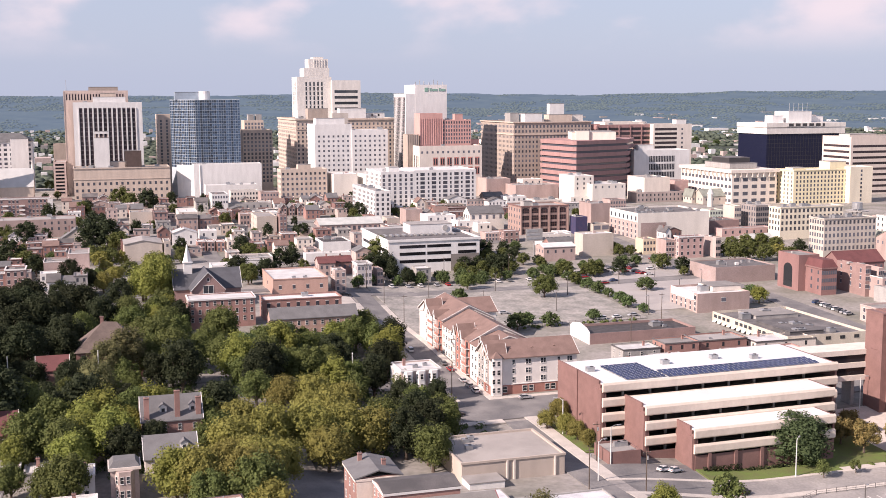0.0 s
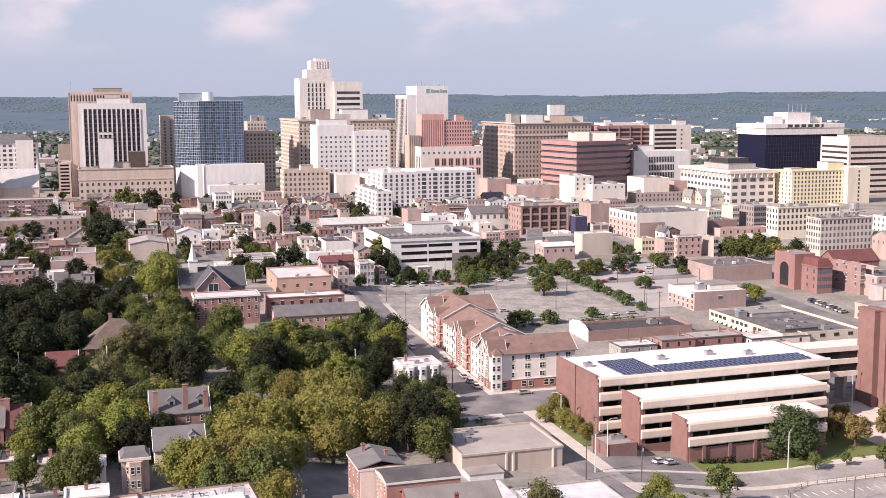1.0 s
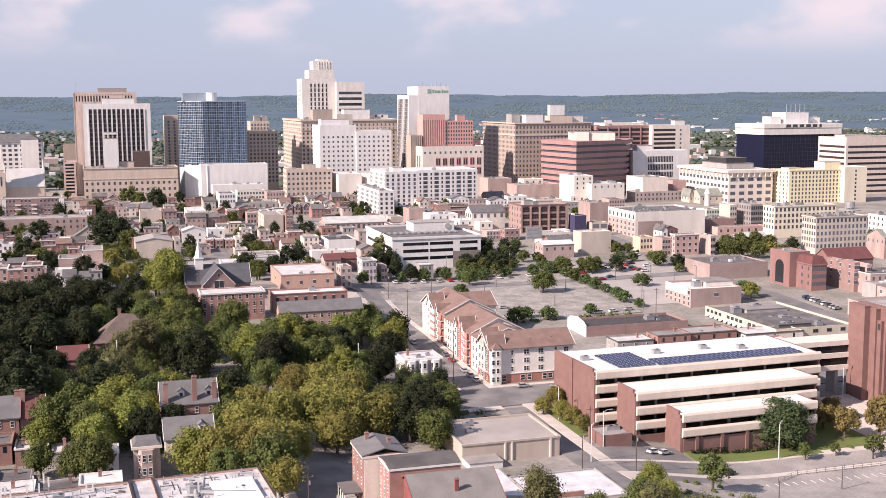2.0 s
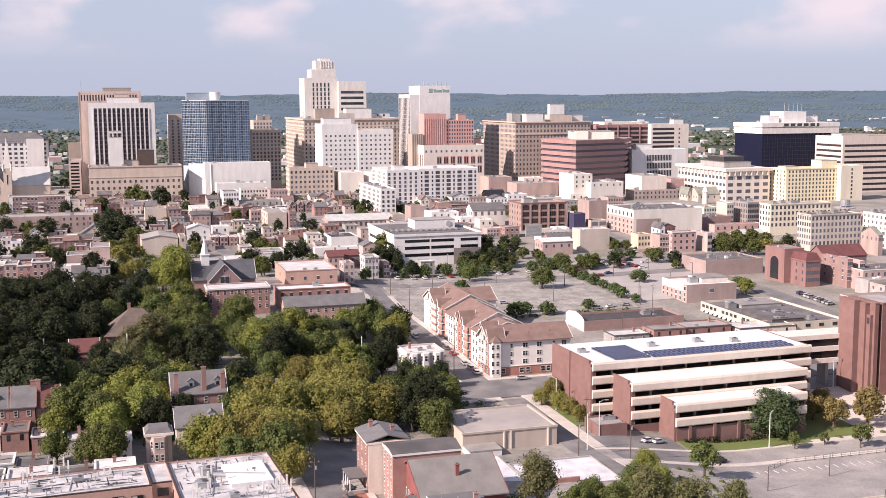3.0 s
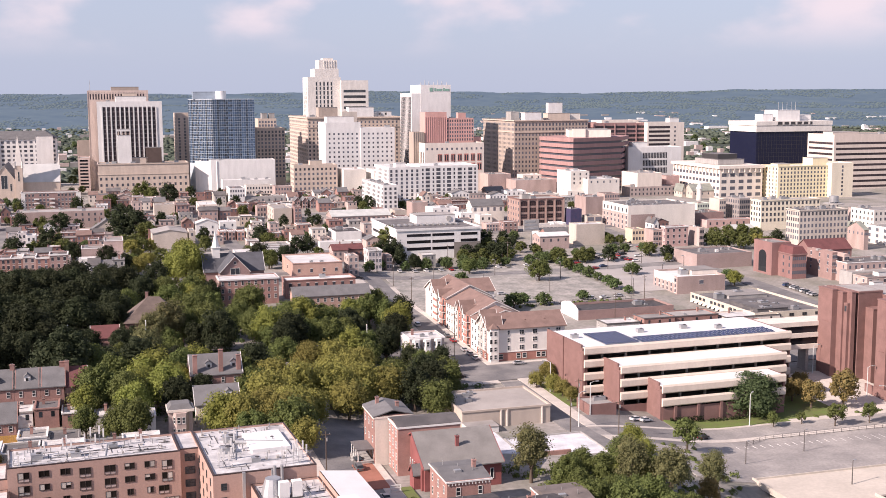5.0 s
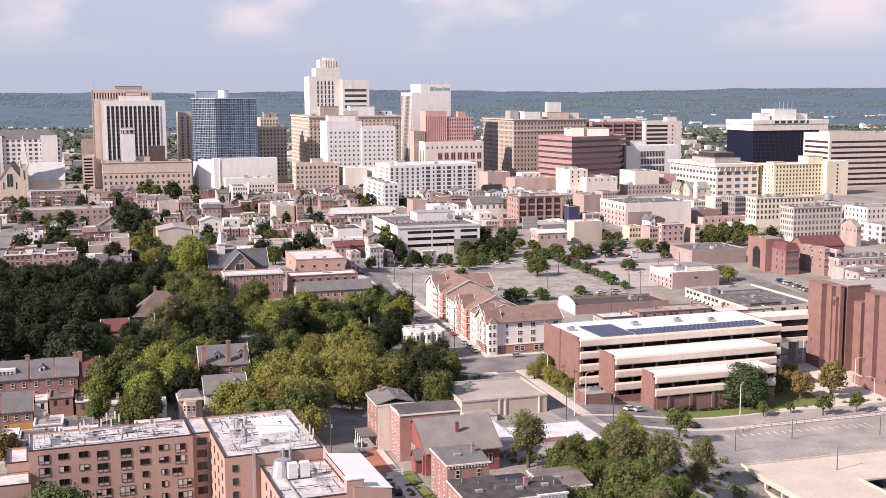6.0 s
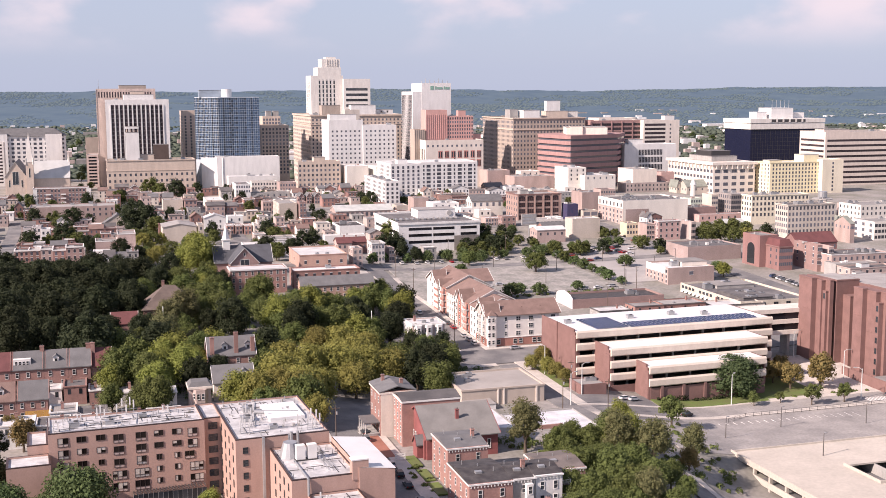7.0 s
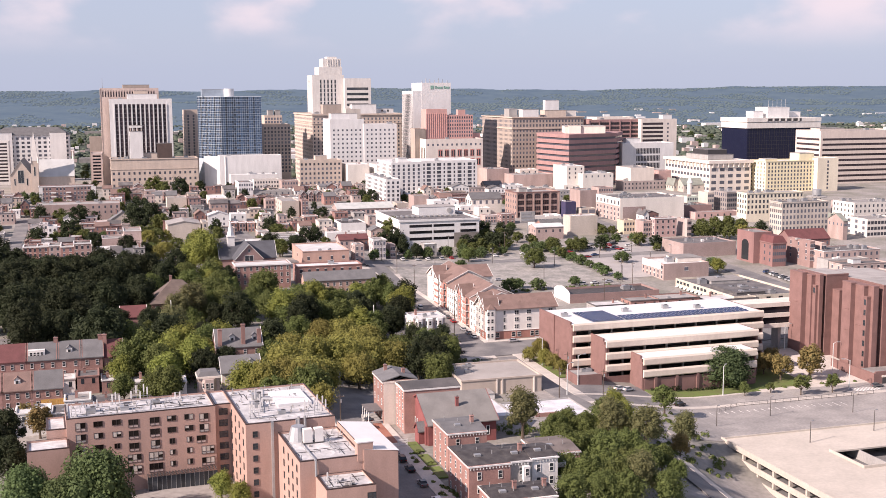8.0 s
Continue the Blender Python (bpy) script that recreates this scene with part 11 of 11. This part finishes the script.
tree("green", -90.0, 384.8, 0.98)
tree("green", -53.1, 413.6, 0.92, 0.79)
tree("maple", -58.1, 394.3, 0.96)
tree("deep", -87.0, 350.8, 1.28)
tree("deep", -46.0, 396.0, 1.08)
tree("olive", -55.9, 265.3, 1.1)
tree("olive", -45.4, 323.3, 0.87)
tree("green", -35.2, 305.5, 1.06)
tree("green", -57.0, 250.3, 1.01)
tree("olive", -60.0, 298.9, 1.22)
tree("olive", -62.7, 308.2, 0.97)
tree("green", -23.3, 327.0, 1.15)
tree("olive", -48.4, 266.4, 1.21)
tree("green", -34.5, 361.8, 0.97)
tree("olive", -37.3, 323.3, 1.26)
tree("green", -46.2, 253.2, 1.27)
tree("olive", -45.3, 328.6, 0.95)
tree("olive", -62.8, 262.7, 0.97)
tree("green", -40.5, 318.8, 0.94)
tree("green", -51.4, 279.2, 0.99)
tree("deep", -13.9, 338.1, 0.95)
tree("green", -15.6, 325.0, 0.77)
tree("deep", -15.6, 312.5, 1.12)
tree("green", -6.4, 340.1, 0.75)
tree("green", -5.9, 336.2, 1.01)
tree("green", -4.8, 329.7, 0.98)
tree("green", -10.8, 313.6, 0.96)
tree("green", -7.9, 302.0, 1.1)
tree("deep", -7.9, 332.2, 0.9)
tree("yellow", -93.6, 267.0, 1.06)
tree("yellow", -97.0, 290.1, 1.2)
tree("green", -89.4, 306.1, 1.19)
tree("yellow", -109.6, 272.8, 0.84)
tree("deep", -83.3, 275.6, 0.92)
tree("green", -75.9, 307.6, 0.92)
tree("yellow", -84.4, 309.7, 1.18)
tree("yellow", -94.8, 283.3, 1.07)
tree("green", -97.6, 275.9, 1.13)
tree("deep", -94.5, 303.8, 0.76)
tree("yellow", -65.9, 258.4, 1.11)
tree("deep", -92.8, 310.4, 1.07)
tree("distant", -50.6, 616.0, 0.79)
tree("open", -109.1, 367.1, 1.25)
tree("deep", -120.9, 345.0, 0.9)
tree("green", -103.6, 374.7, 1.0)
tree("deep", -112.2, 343.1, 0.6)
tree("green", -116.9, 336.6, 0.6)
tree("green", -102.8, 335.9, 0.7)
tree("deep", -124.3, 336.3, 0.6)
tree("green", -102.6, 353.1, 0.6)
tree("green", -132.0, 340.5, 0.7)
tree("deep", -139.0, 352.6, 0.8)

tree("deep", -219.7, 670.0, 1.67, 0.85)
tree("deep", -210.2, 674.0, 1.94, 0.8)
tree("green", -201.8, 667.0, 1.41, 0.8)
tree("deep", -226.6, 705.0, 1.82, 0.8)
tree("green", -263.2, 876.0, 1.66, 0.85)
tree("green", -252.7, 866.0, 1.31, 0.85)
tree("deep", -232.1, 839.0, 1.59, 0.85)
tree("green", -271.7, 815.0, 1.16, 0.85)
tree("deep", -293.1, 697.0, 1.20, 0.85)
tree("green", -280.2, 697.0, 1.13, 0.85)
tree("deep", -260.5, 678.0, 1.56, 0.85)
tree("green", -271.0, 682.0, 1.04, 0.85)
tree("deep", -239.3, 601.0, 1.62, 0.85)
tree("green", -229.8, 597.0, 1.27, 0.85)
tree("green", -245.5, 592.0, 1.14, 0.85)
tree("deep", -253.0, 583.0, 1.35, 0.85)
tree("deep", -218.8, 582.0, 1.12, 0.85)
tree("green", -204.8, 750.0, 0.71, 0.85)
tree("olive", -180.9, 577.0, 0.87, 0.85)
tree("olive", -170.0, 557.0, 0.75, 0.85)
tree("green", -166.9, 571.0, 0.99, 0.85)
tree("yellow", -139.2, 494.0, 1.45, 0.85)
tree("yellow", -131.1, 488.0, 1.53, 1.1)
tree("yellow", -127.2, 494.0, 1.16, 0.85)
tree("green", -145.5, 529.0, 1.13, 0.85)
tree("green", -195.4, 571.0, 0.72, 0.85)
tree("green", -160.7, 771.0, 0.95, 0.85)
tree("deep", -175.3, 817.0, 0.93, 0.85)
tree("deep", -126.8, 651.0, 1.19, 0.85)
tree("green", -120.0, 642.0, 1.05, 0.85)
tree("green", -110.8, 627.0, 0.96, 0.85)
tree("deep", -100.4, 713.0, 0.89, 0.85)
tree("deep", -105.3, 719.0, 0.69, 0.85)
tree("green", -110.2, 825.0, 0.86, 0.85)
tree("deep", -81.6, 812.0, 0.92, 0.85)
tree("deep", -73.8, 809.0, 1.00, 0.85)
tree("green", -77.5, 803.0, 0.76, 0.85)
tree("deep", -98.1, 609.0, 1.06, 0.85)
tree("deep", -92.2, 613.0, 1.06, 0.85)
tree("green", -84.0, 600.0, 0.69, 0.85)
tree("deep", -47.1, 582.0, 1.29, 0.85)
tree("deep", -40.6, 591.0, 1.14, 0.85)
tree("green", -50.1, 573.0, 0.89, 0.85)
tree("deep", -44.4, 623.0, 1.20, 0.85)
tree("deep", 0.2, 600.0, 0.90, 0.82)
tree("deep", 7.2, 603.0, 0.85, 0.82)
tree("deep", 14.7, 599.0, 1.02, 0.82)
tree("green", 21.6, 609.0, 0.86, 0.82)
tree("deep", 26.4, 635.0, 0.71, 0.82)
tree("green", 88.2, 653.0, 0.74, 0.82)
tree("green", 113.4, 593.0, 0.56, 0.82)
tree("green", 148.8, 634.0, 1.19, 0.82)
tree("green", 157.8, 639.0, 1.20, 0.82)
tree("green", 164.9, 634.0, 1.07, 0.82)
tree("olive", 175.3, 643.0, 0.94, 0.82)
tree("deep", 188.3, 648.0, 0.98, 0.82)
tree("green", 179.0, 634.0, 0.89, 0.82)
tree("deep", 208.8, 592.0, 0.45, 0.82)
tree("green", -120.1, 581.0, 1.01, 0.85)
tree("deep", -111.5, 563.0, 1.09, 0.85)
tree("green", -102.5, 543.0, 1.05, 0.85)
tree("deep", -94.8, 549.0, 1.06, 0.85)
tree("green", -48.3, 815.0, 0.62, 0.85)
tree("green", -236.0, 923.0, 0.78, 0.85)
tree("deep", -205.4, 903.0, 0.68, 0.85)
tree("green", -291.6, 806.0, 0.69, 0.85)
tree("deep", -331.5, 906.0, 0.77, 0.85)
tree("green", -334.4, 941.0, 0.71, 0.85)
tree("green", -376.5, 1041.0, 0.98, 0.85)
tree("deep", -450.4, 1264.0, 1.06, 0.85)
tree("green", -326.1, 819.0, 0.78, 0.85)
tree("deep", -332.3, 813.0, 0.77, 0.85)
tree("green", 264.2, 961.0, 0.80, 0.82)
tree("deep", 280.1, 1026.0, 0.85, 0.82)
tree("deep", -36.2, 576.5, 0.87)
tree("distant", -27.7, 580.0, 0.75)
tree("distant", -13.4, 584.6, 0.59)
tree("green", -1.6, 587.7, 0.79)
tree("distant", 41.5, 601.4, 0.72, 0.82)
tree("deep", 39.3, 619.3, 0.62, 0.82)
tree("distant", -229.3, 560.8, 0.68)
tree("deep", 28.2, 644.5, 0.70, 0.82)
tree("green", -247.8, 570.8, 0.78)
tree("deep", 22.6, 657.0, 0.82, 0.82)
tree("deep", 78.6, 675.0, 0.79, 0.82)
tree("green", -278.5, 573.5, 0.69)
tree("deep", -223.0, 592.1, 0.73)
tree("distant", 8.4, 666.1, 0.84, 0.82)
tree("distant", 29.3, 672.5, 0.85, 0.82)
tree("deep", -239.1, 600.4, 0.75)
tree("distant", -171.1, 622.4, 0.79)
tree("distant", -162.4, 625.0, 0.72)
tree("green", -155.5, 628.2, 0.88)
tree("deep", -116.8, 640.5, 0.54)
tree("green", -294.3, 613.3, 0.65)
tree("distant", -230.1, 634.9, 0.74)
tree("deep", -162.4, 656.9, 0.85)
tree("distant", -102.0, 675.7, 0.58)
tree("deep", -20.1, 701.7, 0.68)
tree("green", -250.7, 647.5, 0.79)
tree("distant", -188.7, 667.7, 0.62)
tree("distant", -177.5, 670.6, 0.72)
tree("distant", -169.7, 673.4, 0.52)
tree("distant", -92.9, 698.5, 0.67)
tree("distant", -64.7, 707.9, 0.63)
tree("distant", -50.4, 712.2, 0.70)
tree("deep", -34.5, 717.3, 0.79)
tree("distant", -187.2, 688.1, 0.61)
tree("green", -144.1, 702.6, 0.52)
tree("distant", -129.8, 705.9, 0.93)
tree("deep", -121.5, 709.8, 0.76)
tree("green", -34.1, 738.4, 0.64)
tree("deep", -319.2, 658.9, 0.79)
tree("green", -308.5, 662.4, 0.62)
tree("green", -183.6, 702.4, 0.58)
tree("distant", -143.7, 716.5, 0.86)
tree("deep", -256.0, 700.1, 0.69)
tree("distant", -244.6, 703.1, 0.68)
tree("deep", -205.1, 715.6, 0.88)
tree("green", -190.3, 721.1, 0.60)
tree("distant", -118.2, 743.7, 0.52)
tree("green", 15.2, 786.0, 0.90, 0.82)
tree("distant", 30.4, 792.0, 0.80, 0.82)
tree("green", 77.6, 806.0, 0.67, 0.82)
tree("deep", -334.3, 693.7, 0.76)
tree("distant", -327.5, 695.9, 0.59)
tree("deep", -210.4, 734.6, 0.62)
tree("distant", -120.6, 763.1, 0.81)
tree("deep", -113.4, 766.1, 0.55)
tree("deep", -88.6, 773.5, 0.53)
tree("distant", -71.4, 779.6, 0.83)
tree("deep", -41.2, 789.2, 0.82)
tree("distant", -25.7, 794.7, 0.56)
tree("distant", 13.7, 805.1, 0.63, 0.82)
tree("deep", -345.7, 724.7, 0.55)
tree("deep", -339.6, 726.3, 0.60)
tree("green", -316.4, 733.0, 0.51)
tree("deep", -301.3, 738.9, 0.62)
tree("deep", -285.8, 743.7, 0.70)
tree("green", -254.2, 753.1, 0.82)
tree("distant", -247.7, 755.7, 0.91)
tree("green", -154.1, 786.3, 0.62)
tree("green", -78.1, 811.2, 0.57)
tree("distant", -50.8, 819.9, 0.64)
tree("green", -36.7, 825.0, 0.57)
tree("green", -345.6, 743.3, 0.76)
tree("distant", -331.7, 748.7, 0.67)
tree("green", -294.6, 760.6, 0.78)
tree("distant", -278.5, 765.7, 0.69)
tree("distant", -261.8, 770.5, 0.51)
tree("distant", -36.9, 845.0, 0.78)
tree("green", -16.0, 851.6, 0.67)
tree("distant", -356.6, 755.6, 0.83)
tree("distant", -332.3, 763.5, 0.94)
tree("green", -307.5, 771.7, 0.86)
tree("distant", -299.9, 773.6, 0.56)
tree("distant", -210.3, 802.8, 0.63)
tree("green", -89.7, 842.5, 0.80)
tree("distant", -59.9, 851.0, 0.83)
tree("green", -329.6, 785.0, 0.89)
tree("deep", -290.3, 796.9, 0.94)
tree("deep", -282.4, 798.9, 0.50)
tree("green", -208.8, 823.1, 0.71)
tree("deep", -190.5, 829.4, 0.50)
tree("distant", -127.4, 849.9, 0.93)
tree("distant", -102.6, 857.6, 0.79)
tree("distant", -94.3, 860.9, 0.80)
tree("distant", -376.6, 782.4, 0.64)
tree("green", -368.8, 784.6, 0.59)
tree("green", -359.7, 787.4, 0.88)
tree("deep", -331.3, 798.2, 0.77)
tree("distant", -321.1, 801.2, 0.56)
tree("distant", -269.2, 817.9, 0.81)
tree("green", -375.9, 797.0, 0.82)
tree("deep", -330.8, 811.1, 0.88)
tree("deep", -309.8, 817.5, 0.61)
tree("green", -296.8, 822.8, 0.75)
tree("deep", -272.2, 830.4, 0.79)
tree("distant", -167.6, 864.7, 0.69)
tree("distant", -128.4, 877.3, 0.80)
tree("deep", -86.7, 890.7, 0.86)
tree("green", -383.9, 814.2, 0.75)
tree("distant", -361.6, 820.6, 0.76)
tree("distant", -353.0, 824.0, 0.95)
tree("distant", -342.0, 827.1, 0.77)
tree("green", -248.7, 857.4, 0.91)
tree("green", -238.2, 861.7, 0.61)
tree("distant", -195.7, 874.8, 0.95)
tree("distant", -110.4, 902.9, 0.57)
tree("distant", -395.2, 826.2, 0.58)
tree("deep", -383.3, 829.6, 0.64)
tree("distant", -352.3, 840.0, 0.71)
tree("deep", -327.7, 846.8, 0.54)
tree("distant", -286.2, 860.7, 0.78)
tree("distant", -257.0, 870.9, 0.82)
tree("deep", -235.9, 877.3, 0.68)
tree("distant", -230.1, 880.1, 0.52)
tree("deep", -224.6, 880.9, 0.89)
tree("deep", -190.3, 377.0, 1.57)
tree("deep", -182.4, 377.0, 1.62)
tree("deep", -221.1, 414.0, 1.63)
tree("deep", -181.2, 356.0, 1.30)
tree("deep", -221.6, 444.0, 1.47)
tree("deep", -236.1, 487.0, 1.34)
tree("deep", -189.1, 354.0, 1.56)
tree("deep", -198.3, 369.0, 1.31)
tree("deep", -225.9, 465.0, 1.25)
tree("deep", -212.6, 450.0, 1.34)
tree("deep", -174.9, 360.0, 1.37)
tree("deep", -192.3, 404.0, 1.52)
tree("deep", -189.6, 351.0, 1.53)
tree("deep", -174.1, 357.0, 1.37)
tree("deep", -230.5, 458.0, 1.31)
tree("deep", -229.6, 436.0, 1.49)
tree("open", -112.7, 357.0, 1.10)
tree("green", -106.6, 356.0, 0.84)
tree("deep", -121.8, 363.0, 0.66)
tree("green", -118.4, 337.0, 0.73)
tree("deep", -133.1, 349.0, 0.82)

tree("deep", -67.0, 308.1, 1.25)
tree("green", -66.4, 288.8, 0.80)
tree("deep", -78.1, 284.7, 0.80)
tree("green", -67.4, 265.2, 0.70)
tree("open", -106.7, 328.9, 1.15)
tree("green", -104.2, 257.5, 0.75)
tree("deep", -115.7, 315.5, 0.90)
tree("green", -18.9, 368.2, 0.95)
tree("green", -16.4, 375.5, 0.80)
tree("green", -14.0, 348.5, 1.00)
tree("green", -108.1, 274.2, 0.75)
tree("deep", -136.2, 255.3, 0.60)
tree("open", 64.9, 238.8, 0.80)
tree("bronze", 61.8, 228.1, 1.10)
tree("green", 55.2, 197.9, 0.55)
tree("bronze", 113.5, 341.0, 1.35)

tree("green", 37.9, 200.6, 0.90)
tree("green", 44.8, 208.8, 0.85)
tree("olive", 44.8, 225.8, 0.70)
tree("green", 47.6, 198.6, 0.80)
tree("open", 51.0, 220.6, 0.95)
tree("green", 52.9, 205.2, 0.65)
tree("green", 43.1, 186.9, 0.90)
tree("green", 37.9, 178.3, 0.90)
tree("open", 43.3, 179.2, 0.90)
tree("green", 4.5, 585.5, 0.78, 0.82)
tree("green", 10.2, 597.8, 0.82, 0.82)
tree("green", 16.0, 582.3, 0.74, 0.82)
tree("green", 24.8, 597.7, 0.87, 0.82)
tree("green", 32.1, 622.6, 0.74, 0.82)
tree("green", 41.1, 610.4, 0.74, 0.82)
tree("green", 12.8, 628.5, 0.92, 0.82)
tree("green", 21.2, 637.0, 0.82, 0.82)
tree("green", 86.6, 659.7, 0.74, 0.82)
tree("green", 94.3, 653.9, 0.69, 0.82)
tree("green", 154.5, 668.1, 0.92, 0.82)
tree("green", 163.8, 671.6, 1.01, 0.82)
tree("green", 173.2, 675.0, 1.01, 0.82)
tree("green", 180.1, 667.9, 0.92, 0.82)
tree("green", 147.0, 653.4, 0.74, 0.82)
tree("green", 55.7, 570.8, 0.74, 0.82)
tree("green", 62.9, 589.8, 0.82, 0.82)
tree("green", 69.8, 597.5, 0.74, 0.82)
tree("green", -202.5, 623.2, 1.00)
tree("olive", -193.7, 607.8, 0.90)
tree("green", -189.5, 612.1, 1.00)
tree("olive", -185.2, 616.4, 0.80)
tree("deep", -209.4, 634.7, 1.00)
tree("green", -200.4, 634.6, 0.90)
tree("green", -168.7, 522.2, 0.90)
tree("olive", -162.4, 512.9, 0.80)
tree("deep", -168.7, 512.9, 0.90)
# trees between the far blocks, too many to count: each a trunk and a ragged crown
def grove(key, spots):
    leaf, radius, high, clear = {"green": (LEAF, 5.4, 9.6, 2.2), "deep": (LEAFD, 5.4, 11.5, 2.2), "yellow": (LEAFY, 5.4, 9.6, 2.2), "olive": (LEAFO, 6.2, 9.4, 2.6), "distant": (LEAFM, 4.7, 6.6, 1.0)}[key]
    forms = []
    for seed in (3, 4, 5):
        bm = crown_mesh(seed * 17 + len(key), radius, high, 1500, 0.46, 15)
        bmesh.ops.triangulate(bm, faces=bm.faces[:])
        bm.verts.index_update()
        forms.append((np.array([v.co for v in bm.verts]), np.array([[v.index for v in f.verts] for f in bm.faces])))
        bm.free()
    pts, tris, k = [], [], 0
    for n, (x, y, size, tall, turn) in enumerate(spots):
        co, tri = forms[n % 3]
        c, t = math.cos(turn) * size, math.sin(turn) * size
        z0 = ground_z(x, y) + clear * size * tall * 0.6
        pts.append(np.stack((x + co[:, 0] * c - co[:, 1] * t, y + co[:, 0] * t + co[:, 1] * c, z0 + co[:, 2] * size * tall), axis=1))
        tris.append(tri + k)
        k += len(co)
    mesh = bpy.data.meshes.new("grove")
    mesh.from_pydata(np.concatenate(pts).tolist(), [], np.concatenate(tris).tolist())
    mesh.materials.append(leaf)
    ob = tagged(new("grove", mesh), f"{ {'deep': 'dark green', 'yellow': 'yellow-green', 'olive': 'olive'}.get(key, 'green') } trees among the far city blocks", "trees", kind="stuff")
    bm = bmesh.new()
    for x, y, size, tall, _ in spots:
        z = ground_z(x, y)
        tube(bm, (x, y, z - 0.6), (x, y, z + (clear + high * 0.4) * size * tall), 0.42 * size, 0.2 * size, 5)
    tagged(part("trunks", bm, BARK, ob), kind="stuff")


for key, spots in GROVES.items():
    grove(key, spots)

# kinds that were never planted are not kept
for trees in KINDS.values():
    for spare, planted in trees:
        if not planted:
            for ob in list(spare.children) + [spare]:
                bpy.data.objects.remove(ob)
